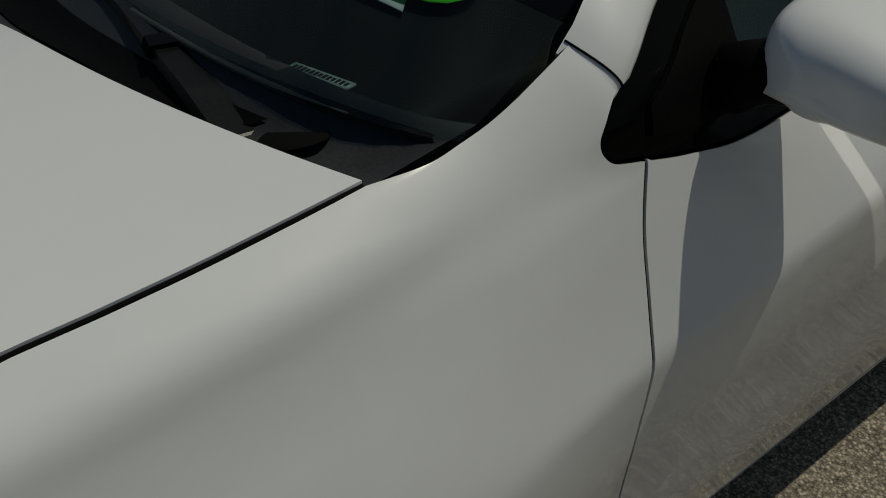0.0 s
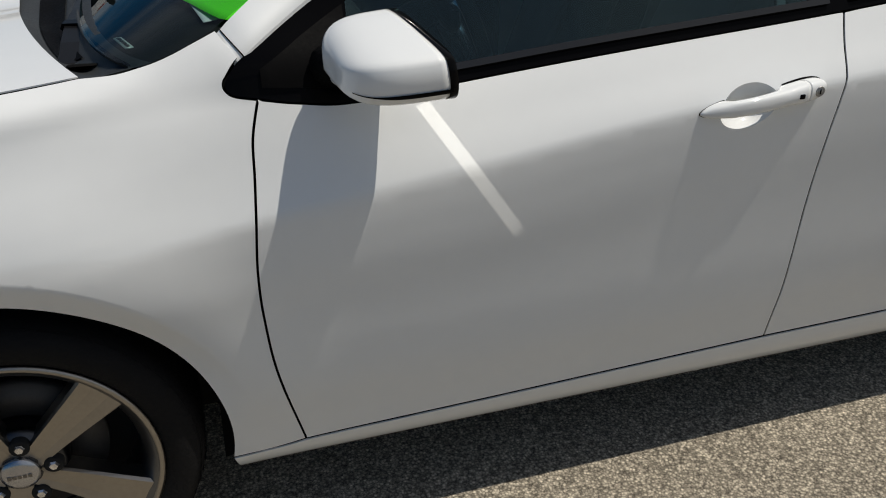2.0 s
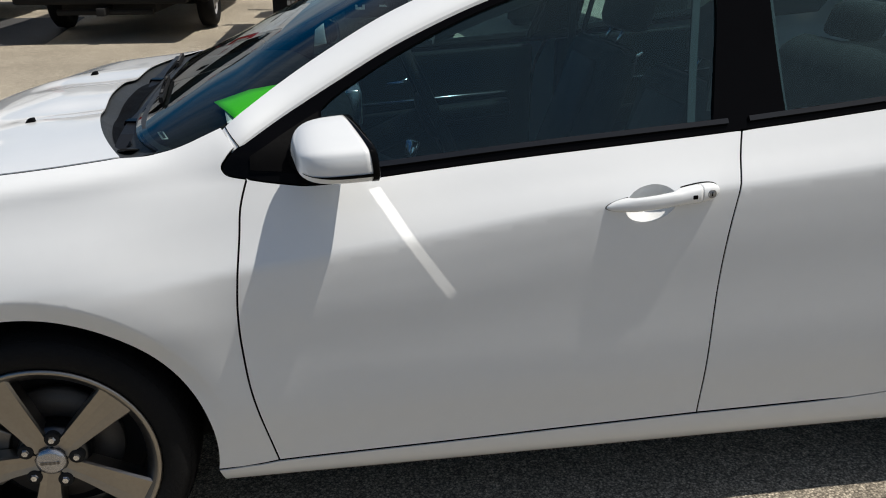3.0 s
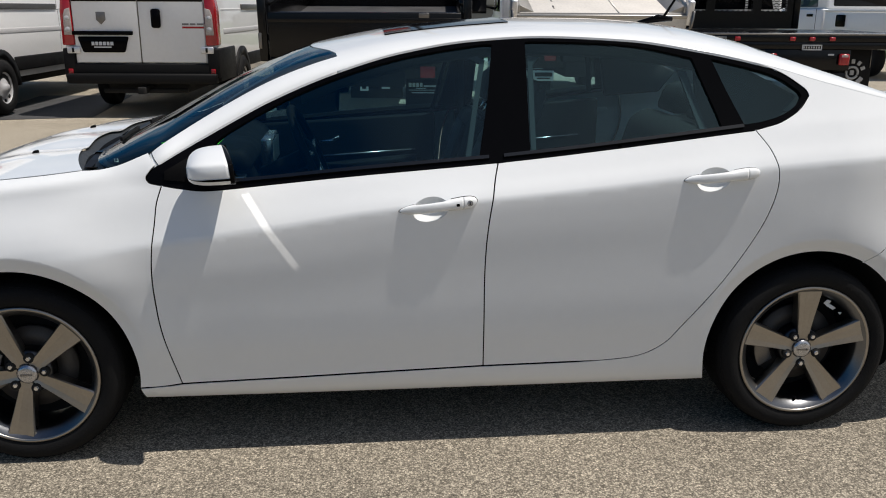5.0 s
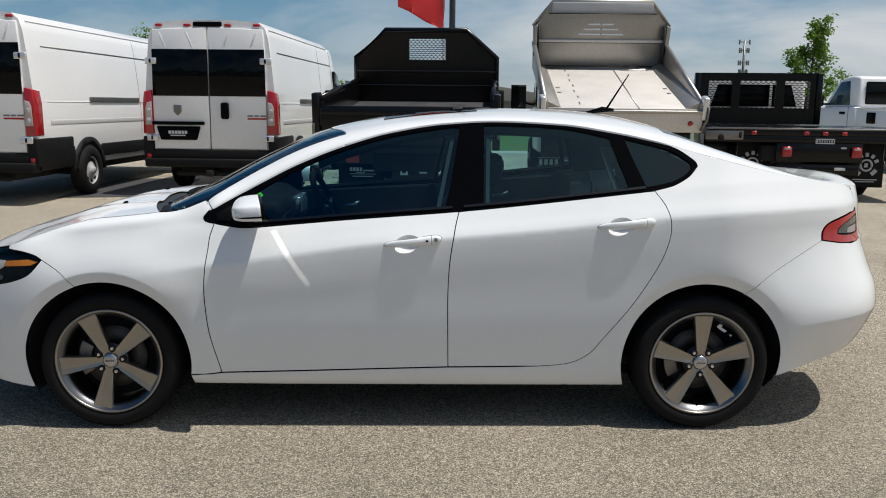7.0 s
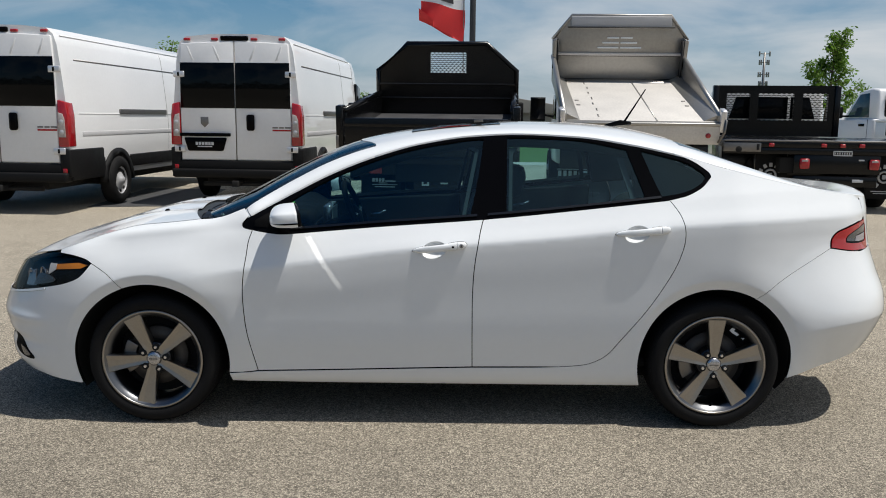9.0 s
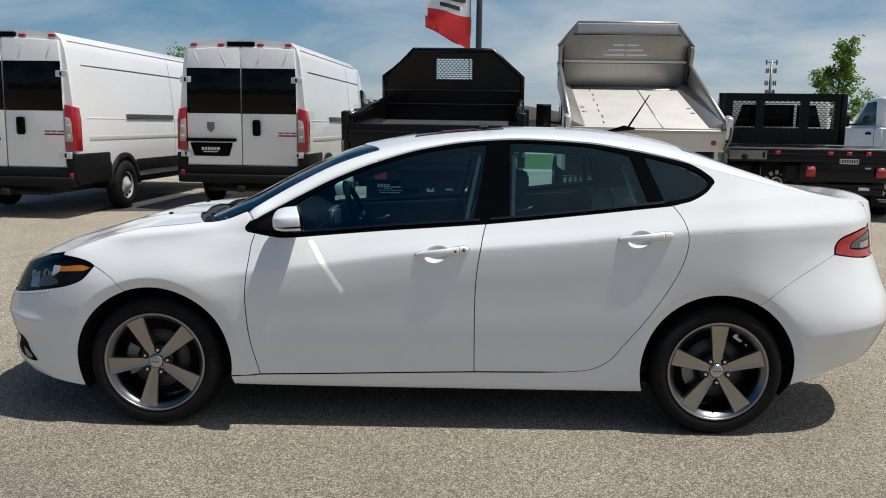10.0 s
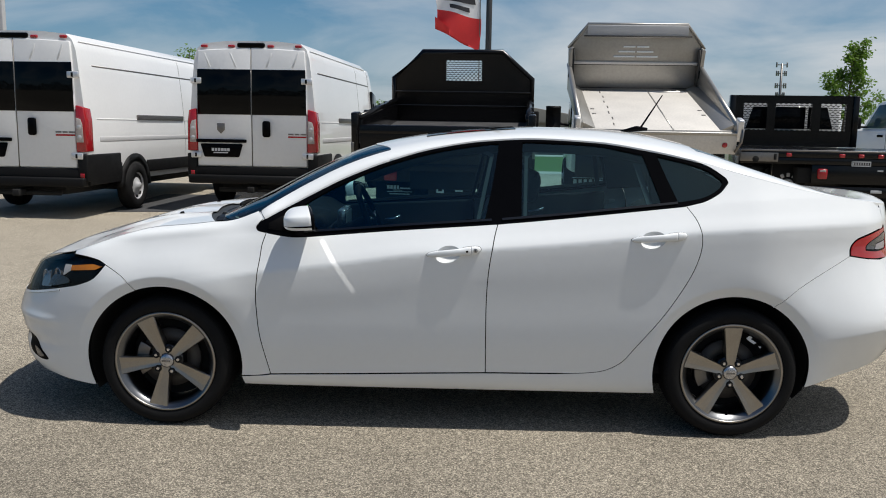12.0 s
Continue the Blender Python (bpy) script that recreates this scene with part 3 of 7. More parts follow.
DLO_TOP = curve([(2.664, 1.222), (2.645, 1.247), (2.553, 1.302), (2.366, 1.350), (2.054, 1.397), (1.76, 1.408), (1.523, 1.395), (1.273, 1.355), (1.05, 1.291), (0.836, 1.206), (0.681, 1.127), (0.517, 1.036), (0.463, 1.006), (0.440, 0.9815), (0.4335, 0.970)])
dlo_top = table([(0.30, 0.968), (0.38, 0.972), (0.434, 0.985), (0.463, 1.004), (0.517, 1.036), (0.681, 1.127), (0.836, 1.206), (1.05, 1.291), (1.273, 1.355), (1.523, 1.395), (1.76, 1.408), (2.054, 1.397), (2.30, 1.363), (2.553, 1.310), (2.72, 1.262), (2.95, 1.205), (3.15, 1.165), (3.4, 1.13), (3.6, 1.10), (3.75, 1.08)])
roof_z = table([(0.0, 0.905), (0.15, 0.98), (0.269, 1.045), (0.459, 1.145), (0.647, 1.242), (0.897, 1.348), (1.05, 1.386), (1.27, 1.424), (1.55, 1.450), (1.785, 1.464), (2.02, 1.463), (2.30, 1.446), (2.57, 1.394), (2.81, 1.312), (3.076, 1.215), (3.22, 1.168), (3.33, 1.150), (3.45, 1.146), (3.58, 1.142), (3.68, 1.126), (3.76, 1.10)])


def upper(x, phi):
    """The upper body from the top of the side windows (0) over to the middle of the roof (90 degrees)."""
    zd = dlo_top(x)
    yd = half_width(plan_x(x, zd), zd)
    c, s = max(math.cos(radians(phi)), 0.0), math.sin(radians(phi))
    rise = roof_z(x) - zd
    k = 0.25 + 0.6 * step(0.9, 1.5, x) * (1 - step(2.55, 2.95, x))
    return Vector((x, -yd * c ** 0.92 + k * rise * s * c, zd + rise * s ** 0.95))


hood_edge = table([(-0.95, 0.63), (-0.80, 0.72), (-0.70, 0.772), (-0.60, 0.802), (-0.50, 0.824), (-0.436, 0.840), (-0.33, 0.878), (-0.22, 0.917), (-0.066, 0.9565), (0.024, 0.9660), (0.104, 0.9742), (0.186, 0.9838), (0.222, 0.9885)])


SEAM_B = curve([(-0.265, 0.785), (-0.182, 0.731), (-0.125, 0.668)])
SEAM_T = curve([(3.253, 0.880), (3.103, 0.804), (2.983, 0.733), (2.878, 0.645)])
LAMP_LOW = curve([(-0.265, 0.785), (-0.319, 0.722), (-0.391, 0.690), (-0.47, 0.671), (-0.62, 0.640), (-0.79, 0.605)])
LAMP_TOP = curve([(-0.436, 0.824), (-0.362, 0.820), (-0.30, 0.805), (-0.265, 0.785)])


screen_phi = table([(0.30, 12.5), (0.37, 16.0), (0.434, 19.5), (0.56, 23.0), (0.80, 27.0), (1.10, 27.5)])


def build_sedan():
    car = thing("sedan_car", "clean white four-door sedan parked on paving, with dark five-spoke wheels", "car")
    roof_line = [(x, dlo_top(x)) for x in np.linspace(3.42, 2.45, 30)]
    for side in (-1, 1):
        # front fender
        top = [(x, hood_edge(x)) for x in np.linspace(-0.436, 0.222, 24)]
        fender = top + curve([(0.222, 0.9885), (0.274, 0.9918), (0.307, 0.9975), (0.336, 1.0045), (0.365, 1.0145), (0.395, 1.027), (0.434, 1.043)])[1:] + TIP[:-1] + SEAM_F
        fender += [(0.46, 0.2565), (0.42, 0.2525), (0.39, 0.2520)] + arc(FRONT_ARCH, -10.4, 109, 44) + list(reversed(SEAM_B)) + list(reversed(LAMP_TOP))[1:]
        panel("front_fender", fender, PAINT, car, side=side, d=0.012, flange=0.025, lines=lip_lines(FRONT_ARCH, 10, 125))
        bumper = LAMP_LOW + curve([(-0.79, 0.605), (-0.88, 0.59), (-0.95, 0.585)])[1:] + [(-0.95, 0.3), (-0.94, 0.215)]
        bumper += curve([(-0.84, 0.208), (-0.70, 0.219), (-0.60, 0.217), (-0.518, 0.206), (-0.362, 0.190)]) + arc(FRONT_ARCH, 200, 110, 26) + list(reversed(SEAM_B))[:-1]
        panel("front_bumper", bumper, PAINT, car, side=side, d=0.012, gap=0.0010, flange=0.025, lines=lip_lines(FRONT_ARCH, 90, 175))
        low = [p for p in LAMP_LOW if p[0] < -0.50]
        low = [(x, z - 0.004) for x, z in low] + [(x, z - 0.013) for x, z in reversed(low)]
        panel("bumper_ledge", low, PAINT, car, side=side, inset=-0.006, gap=0, flange=0.008, d=0.012)
        lamp = curve([(-0.79, 0.608), (-0.785, 0.66)]) + [(x, hood_edge(x) - 0.007) for x in np.linspace(-0.765, -0.45, 14)] + LAMP_TOP + LAMP_LOW[1:-1]
        lens = panel("headlight", lamp, CLEAR, car, "smoked headlight with an amber side reflector", side=side, d=0.03, flange=0.004, gap=0.003)
        lens.visible_shadow = False
        panel("lamp_housing", lamp, HOUSING, lens, "dark lamp housing", side=side, inset=0.040, gap=0.002, flange=0.05)
        end = [(x, hood_edge(x) - 0.014) for x in np.linspace(-0.765, -0.715, 4)] + [(-0.735, 0.624), (-0.788, 0.612)]
        panel("lamp_end", end, HOUSING, lens, side=side, inset=0.007, gap=0, flange=0.03)
        for x, z, r in ((-0.635, 0.690, 0.036), (-0.545, 0.715, 0.032)):
            y = half_width(plan_x(x, z), z) - 0.012
            turn = (0, 0, side * 0.75 + (math.pi if side > 0 else 0.0))
            bowl = part("lamp_bowl", lathe([(0.0, 0.026), (r * 0.45, 0.022), (r * 0.85, 0.006), (r, -0.002), (r * 1.08, 0.002)], 28), SILVER, lens, "bright lamp reflector bowl")
            bowl.location, bowl.rotation_euler = (x, side * (y - 0.018), z), turn
            eye = part("projector", lathe([(0.0, -0.004), (r * 0.30, -0.001), (r * 0.52, 0.008), (r * 0.55, 0.020)], 20), SMOKED, lens)
            eye.location, eye.rotation_euler = (x, side * (y - 0.018), z), turn
        bm = bmesh.new()
        rings = []
        for x in np.linspace(-0.765, -0.40, 9):
            z = hood_edge(x) - 0.016
            y = half_width(plan_x(x, z), z) - 0.020
            rings.append([bm.verts.new((x, side * w, h)) for w, h in ((y, z), (max(y - 0.35, 0.02), z + 0.004), (max(y - 0.35, 0.02), z - 0.10), (y, z - 0.012))])
        for A, B in zip(rings, rings[1:]):
            for k in range(4):
                bm.faces.new((A[k], A[(k + 1) % 4], B[(k + 1) % 4], B[k]))
        bm.faces.new(rings[0])
        bm.faces.new(list(reversed(rings[-1])))
        bmesh.ops.recalc_face_normals(bm, faces=bm.faces[:])
        part("lamp_cover", bm, MATT_BLACK, lens, smooth=False)
        amber = [(-0.455, 0.752), (-0.455, 0.776), (-0.33, 0.789), (-0.285, 0.779), (-0.32, 0.762)]
        panel("side_reflector", amber, AMBER, lens, "amber side reflector", side=side, inset=0.012, gap=0, flange=0.01)
        # front bezel is white instead of silver: its sunlit gleam as colour
        panel("lamp_bezel", [(-0.505, 0.725), (-0.505, 0.778), (-0.46, 0.779), (-0.46, 0.752)], WHITE_BAR, lens, side=side, inset=0.014, gap=0, flange=0.01)
        panel("lamp_bezel", [(-0.66, 0.655), (-0.66, 0.715), (-0.61, 0.735), (-0.58, 0.665)], SILVER, lens, side=side, inset=0.013, gap=0, flange=0.01)
        panel("lamp_reflector", curve([(-0.60, 0.665), (-0.57, 0.72), (-0.50, 0.722), (-0.46, 0.70), (-0.50, 0.683), (-0.60, 0.665)], 5)[:-1], SMOKED, lens, "dark chrome reflector", side=side, inset=0.012, gap=0, flange=0.008)
        panel("fog_lamp", curve([(-0.745, 0.400), (-0.70, 0.388), (-0.650, 0.335), (-0.612, 0.290), (-0.69, 0.288), (-0.755, 0.318), (-0.745, 0.400)], 5)[:-1], MATT_BLACK, car, "black recessed fog lamp pocket", side=side, inset=-0.002, gap=0, d=0.012)
        panel("fog_lens", curve([(-0.70, 0.345), (-0.665, 0.335), (-0.635, 0.305), (-0.68, 0.300), (-0.70, 0.345)], 5)[:-1], SMOKED, car, "smoked fog lamp lens", side=side, inset=-0.006, gap=0, d=0.012)
        # doors
        door = SEAM_F + [(0.9, 0.274), (1.2, 0.284)] + list(reversed(SEAM_M)) + [p for p in reversed(DLO_LOW) if 0.481 < p[0] < 1.575]
        front_door = panel("front_door", door, PAINT, car, side=side, d=0.014, flange=0.025, holes=[cup_outline(1.246, 1.500, 0.865, 0.896)], lines=[crease_line(0.5, 1.56, u, 110) for u in (0.122, 0.131, 0.140)])
        back = SEAM_M + [(1.7, 0.296), (1.85, 0.298)] + list(reversed(SEAM_R)) + [p for p in reversed(DLO_LOW) if 1.583 < p[0] < 2.449]
        rear_door = panel("rear_door", back, PAINT, car, side=side, d=0.014, flange=0.025, holes=[cup_outline(2.193, 2.448, 0.953, 0.979)], lines=[crease_line(1.5, 2.52, u, 110) for u in (0.122, 0.131, 0.140)])
        # rear quarter with the sill
        quarter = [(0.3605, 0.248), (0.39, 0.2485), (0.42, 0.251), (0.46, 0.253), (0.502, 0.259), (0.9, 0.270), (1.2, 0.280), (1.529, 0.290), (1.7, 0.292), (1.85, 0.294)] + list(reversed(SEAM_R))
        quarter += DLO_TAIL + [p for p in DLO_TOP if p[0] > 2.44][1:] + list(reversed(roof_line))
        quarter += curve([(3.478, 1.095), (3.484, 1.009), (3.43, 0.997), (3.352, 0.979), (3.288, 0.957), (3.256, 0.922), (3.253, 0.880)]) + SEAM_T[1:]
        quarter += arc(REAR_ARCH, 61.5, 199.5, 44) + [(2.350, 0.197)] + [(2.0, 0.196), (1.4, 0.195), (0.8, 0.195), (0.45, 0.199), (0.371, 0.203)]
        panel("quarter_panel", quarter, PAINT, car, side=side, d=0.013, gap=0.0016, flange=0.025, lines=[crease_line(2.46, 3.1, u, 60) for u in (0.122, 0.131, 0.140)] + lip_lines(REAR_ARCH, 40, 175))
        tail = curve([(3.253, 0.880), (3.256, 0.922), (3.288, 0.956), (3.352, 0.978), (3.43, 0.996), (3.50, 1.008)]) + curve([(3.50, 1.008), (3.525, 0.94), (3.525, 0.86), (3.45, 0.855), (3.358, 0.862), (3.253, 0.880)])[1:-1]
        inner = curve([(3.345, 0.903), (3.348, 0.928), (3.385, 0.950), (3.44, 0.968), (3.502, 0.984), (3.510, 0.925), (3.505, 0.898), (3.42, 0.894), (3.345, 0.903)], 4)[:-1]
        tl = panel("tail_light", tail, GLOSS_BLACK, car, "red tail light with a smoked and clear centre", side=side, gap=0.003)
        ring = [tuple(p) for p in shrink(tail, 0.006)]
        panel("red_lens", ring, RED_LENS, tl, "red outer lens", side=side, gap=0, inset=-0.003, flange=0.004, holes=[inner])
        smoked = curve([(3.352, 0.910), (3.356, 0.926), (3.385, 0.945), (3.44, 0.962), (3.498, 0.977), (3.503, 0.945)], 4) + [(3.42, 0.934), (3.405, 0.905)]
        panel("smoked_lens", smoked, SMOKED, tl, "smoked upper lens", side=side, gap=0, inset=-0.002, flange=0.003)
        clear = [(3.412, 0.906), (3.424, 0.929), (3.502, 0.938), (3.499, 0.904), (3.44, 0.902)]
        panel("reverse_lens", clear, PALE_LENS, tl, "pale clear lower lens", side=side, gap=0, inset=-0.002, flange=0.003)
        rb = list(reversed(SEAM_T)) + [(3.358, 0.863), (3.45, 0.853), (3.525, 0.857), (3.60, 0.865), (3.745, 0.87)] + [(3.745, 0.40)]
        rb += curve([(3.68, 0.37), (3.58, 0.352), (3.42, 0.322), (3.25, 0.284), (3.16, 0.268), (3.066, 0.250)]) + arc(REAR_ARCH, -11, 61, 26)
        crease = [[(x + tail_shift(rear_crease(x)) * step(3.1, 3.6, x), rear_crease(x) + q) for x in np.linspace(3.06, 3.72, 50)] for q in (-0.006, 0.0, 0.006)]
        panel("rear_bumper", rb, PAINT, car, side=side, d=0.013, gap=0.0008, flange=0.025, lines=lip_lines(REAR_ARCH, 10, 75) + crease)
        panel("trunk_face", [(3.528, 0.862), (3.60, 0.869), (3.745, 0.873), (3.745, 1.06), (3.60, 1.10), (3.482, 1.112), (3.487, 1.012), (3.50, 1.013), (3.528, 0.945)], PAINT, car, side=side)
        # window frames: gloss black surround with openings
        fg = curve([(0.640, 0.958), (0.86, 0.974), (1.12, 0.996), (1.517, 1.027)]) + curve([(1.517, 1.027), (1.555, 1.2), (1.583, 1.379)], 4)[1:] + curve([(1.583, 1.379), (1.523, 1.376), (1.273, 1.334), (1.05, 1.270), (0.86, 1.192), (0.70, 1.107), (0.648, 1.071)])[1:]
        rg = curve([(1.692, 1.043), (1.92, 1.067), (2.345, 1.118)]) + [(2.335, 1.16), (2.275, 1.338)] + curve([(2.275, 1.338), (2.054, 1.379), (1.76, 1.390), (1.702, 1.388)])[1:] + [(1.696, 1.2)]
        qg = curve([(2.425, 1.128), (2.49, 1.138), (2.56, 1.158), (2.615, 1.19), (2.637, 1.218)]) + curve([(2.637, 1.222), (2.62, 1.242), (2.54, 1.287), (2.345, 1.335)]) + [(2.38, 1.24)]
        frame_out = DLO_LOW + DLO_TAIL[1:] + DLO_TOP[1:-1]
        fr = panel("window_surround", frame_out, GLOSS_BLACK, car, "gloss black window surround", holes=[fg, rg, qg], side=side, d=0.016, gap=0.0015, flange=0.02, inset=0.004)
        for nm, gl in (("front_side_glass", fg), ("rear_side_glass", rg), ("quarter_glass", qg)):
            g = panel(nm, gl, SIDE_GLASS, fr, "tinted glass pane", side=side, inset=0.012, gap=-0.004, flange=0)
        for trim in ([(1.474, 1.03), (1.492, 1.03), (1.561, 1.349), (1.533, 1.364), (1.50, 1.356), (1.541, 1.339)], [(1.700, 1.05), (1.717, 1.05), (1.728, 1.335), (1.752, 1.36), (1.712, 1.36)], [(2.29, 1.11), (2.315, 1.115), (2.265, 1.315), (2.235, 1.32)]):
            panel("pillar_trim", trim, TRIM, fr, "pale grey inner pillar trim", side=side, inset=0.045, gap=0, flange=0.01, d=0.03)
        # mirror triangle, a matt plate in front of the glass
        panel("mirror_plate", [(0.490, 0.960), (0.60, 0.950), (0.638, 0.953), (0.642, 1.068), (0.56, 1.028), (0.490, 0.990)], MATT_BLACK, fr, "matt black mirror plate", side=side, inset=-0.001, gap=0.002, flange=0.006)
        # sill mouldings along the glass
        strip = [(x, z + 0.012) for x, z in curve([(0.66, 0.935), (0.854, 0.950), (1.12, 0.974), (1.55, 1.007)])]
        panel("belt_moulding", strip + [(x, z + 0.010) for x, z in reversed(strip)], POLISHED, fr, side=side, inset=-0.004, gap=0, flange=0.012, d=0.02)
        strip = [(x, z + 0.012) for x, z in curve([(1.60, 1.011), (1.92, 1.044), (2.42, 1.104)])]
        panel("belt_moulding", strip + [(x, z + 0.010) for x, z in reversed(strip)], POLISHED, fr, side=side, inset=-0.004, gap=0, flange=0.012, d=0.02)
        handle(front_door, 1.246, 1.500, 0.865, 0.896, side, True)
        handle(rear_door, 2.193, 2.448, 0.953, 0.979, side, False)
        mirror(car, side)
        # A-pillar and roof rail, C-pillar

        def rail(u, v):
            p = upper(u, v)
            return Vector((p.x, p.y * -side, p.z))

        def pillar(u, v):
            x0 = 0.462 - 0.030 * v
            x = x0 + (1.05 - x0) * u
            p = rail(x, v * screen_phi(x))
            tuck = max(0.0, 1 - u / 0.04)
            return p + Vector((0, -0.004 * side * tuck, -0.006 * tuck))
        loft("roof_pillar", pillar, list(np.linspace(0, 1, 30)), list(np.linspace(0, 1, 9)), PAINT, car, thick=0.012)
        part("pillar_seam", tube([pillar(0.016, v) + Vector((0, 0.0005 * side, 0.0005)) for v in np.linspace(0, 1, 9)], 0.0011, 6), GAP, car)
        loft("rear_pillar", rail, list(np.linspace(2.56, 3.26, 30)), np.linspace(0, 33, 10), PAINT, car, thick=0.012)
    # roof, glass, trunk lid: both halves in one sheet

    def over(u, v):
        p = upper(u, v if v <= 90 else 180 - v)
        return Vector((p.x, p.y if v <= 90 else -p.y, p.z))
    full = [0, 2, 5, 9, 14, 20, 27, 36, 46, 56, 68, 79, 90]
    full = full + [180 - v for v in reversed(full[:-1])]

    def header(v):
        """Front edge of the roof: it bows forward over the middle of the glass."""
        return 1.05 - 0.115 * step(28, 80, v if v <= 90 else 180 - v)

    def roof(u, v):
        return over(header(v) + (2.56 - header(v)) * u, v)
    loft("roof", roof, list(np.linspace(0, 1, 64)), full, PAINT, car, thick=0.008)

    def screen(u, v):
        lo = 0.20 + 0.11 * abs(v) ** 3
        x = lo + (header(27.5 + 125 * (v + 1) / 2) - 0.003 - lo) * u
        a = screen_phi(x) + 0.5 + 2.5 * (1 - step(0.40, 0.52, x))
        return over(x, a + (180 - 2 * a) * (v + 1) / 2) - Vector((0, 0, 0.003))
    mid = list(np.linspace(-1, 1, 41))
    ws = loft("windshield", screen, list(np.linspace(0, 1, 30)), mid, WIND_GLASS, car, "raked windshield glass")
    loft("windshield_shade_band", lambda u, v: screen(u, v) - Vector((0, 0, 0.004)), [0.965, 0.98, 1.0], mid, GLOSS_BLACK, ws)
    loft("windshield_edge", lambda u, v: screen(u, v) - Vector((0, 0, 0.004)), [0.0, 0.008, 0.016], mid, GLOSS_BLACK, ws)
    rear_mid = list(np.linspace(35.2, 144.8, 30))
    loft("rear_window", lambda u, v: over(u, v) - Vector((0, 0, 0.003)), list(np.linspace(2.565, 3.2, 24)), rear_mid, WIND_GLASS, car, "tinted rear window")

    def lid(u, v):
        s = max(math.sin(radians(v)), 0.0)
        hi = 3.585 + 0.08 * s ** 0.6
        lo = 3.265 - 0.06 * s
        return over(lo + (hi - lo) * u, v)
    loft("trunk_lid", lid, list(np.linspace(0, 1, 20)), full, PAINT, car, thick=0.03)
    # sunroof
    loft("sunroof", lambda u, v: over(u, v) + Vector((0, 0, 0.004)), list(np.linspace(1.22, 1.68, 16)), list(np.linspace(52, 128, 20)), GLOSS_BLACK, car, "dark glass sunroof", thick=0.004)
    # hood

    def hood(u, v):
        edge = max(-1.0, min(1.0, v))
        rear = 0.066 + 0.156 * abs(edge) ** 2.15
        x = -0.93 + 0.10 * abs(edge) ** 3 + (rear + 0.93 - 0.10 * abs(edge) ** 3) * u
        ze = hood_edge(x)
        X = plan_x(x, ze)
        y = (half_width(X, ze) - 0.0012) * edge
        crown = (0.024 + 0.018 * math.exp(-((x + 0.48) / 0.22) ** 2)) * (1 - abs(edge) ** 2.4) * step(-0.95, -0.6, x) + 0.02 * (1 - step(-0.95, -0.6, x)) * (1 - edge * edge)
        dome = 0.012 * (1 - step(0.48, 0.64, abs(edge))) * step(-0.7, -0.3, x) * (1 - step(-0.25, 0.02, x))
        dip = -0.014 * math.exp(-((abs(edge) - 0.30) / 0.12) ** 2) * step(-0.30, -0.05, x)
        return Vector((x, y, ze + crown + dome + dip))
    loft("hood", hood, list(np.linspace(0.02, 1, 60)), list(np.linspace(-1, 1, 61)), PAINT, car, "white hood with a raised centre", thick=0.003)
    # cowl between hood and windshield

    def cowl(u, v):
        glass = screen(0.03, v)
        h = hood(1.0, max(-1.0, min(1.0, v)))
        p = h.lerp(glass, u)
        p.z += -0.030 * (1 - abs(v) ** 8) * math.sin(math.pi * min(max(u, 0) * 1.1, 1)) - 0.010 * (1 - u)
        return p
    cw = loft("cowl", cowl, list(np.linspace(-0.06, 1.0, 12)), list(np.linspace(-1, 1, 41)), COWL, car, "matt black plastic cowl")
    # near-black sheet just above the cowl; the recess and its shade are only colour
    loft("cowl_trough_shade", lambda u, v: cowl(u, v) + Vector((0, 0, 0.003)), list(np.linspace(0.24, 0.60, 5)), list(np.linspace(-0.74, 0.74, 36)), MATT_BLACK, cw, "near-black sheet for the shaded wiper trough")
    hole = lathe([(0.0, 0.0), (0.030, 0.0), (0.033, 0.003)], 28)
    o = part("cowl_opening", hole, GAP, cw, "round dark drain opening")
    best = min(((u, v) for u in np.linspace(0.1, 0.9, 17) for v in np.linspace(-0.95, -0.6, 36)), key=lambda q: (cowl(*q).xy - Vector((0.228, -0.666))).length)
    o.location = cowl(*best) + Vector((0, 0, 0.004))
    o.rotation_euler = (-math.pi / 2 - 0.25, 0, 0)
    part("cowl_ridge", tube([cowl(0.80, v) + Vector((0, 0, 0.003)) for v in np.linspace(-0.82, 0.82, 40)], 0.004, 6), COWL, cw)
    # added dark tubes put shade into the hood gap; then the washer nozzles
    for s in (-1, 1):
        part("hood_gap_fill", tube([hood(u, s) + Vector((0, 0.0018 * s, -0.0045)) for u in np.linspace(0.45, 1.0, 24)], 0.0026, 6), GAP, car)
        best = min(((u, v) for u in np.linspace(0.75, 0.95, 21) for v in np.linspace(0.3, 0.5, 21)), key=lambda q: (hood(*q).xy - Vector((-0.08, 0.345))).length)
        at = hood(best[0], s * best[1])
        part("washer_nozzle", prism([(at.x - 0.013, at.z - 0.004), (at.x + 0.013, at.z - 0.002), (at.x + 0.010, at.z + 0.011), (at.x - 0.004, at.z + 0.009)], 'y', at.y - 0.010, at.y + 0.010, 0.003), MATT_BLACK, car, "small black washer nozzle")

    def glass_z(x, y):
        lo, hi = 0.0, 90.0
        for _ in range(24):
            m = (lo + hi) / 2
            lo, hi = (m, hi) if -upper(x, m).y > abs(y) else (lo, m)
        return upper(x, lo).z
    wipers(car, glass_z)
    return car


CUP = (0.058, 0.037)


def cup_middle(x0, x1, z0, z1):
    return x0 + (x1 - x0) * 0.40, z0 + (z1 - z0) * 0.40 - 0.009


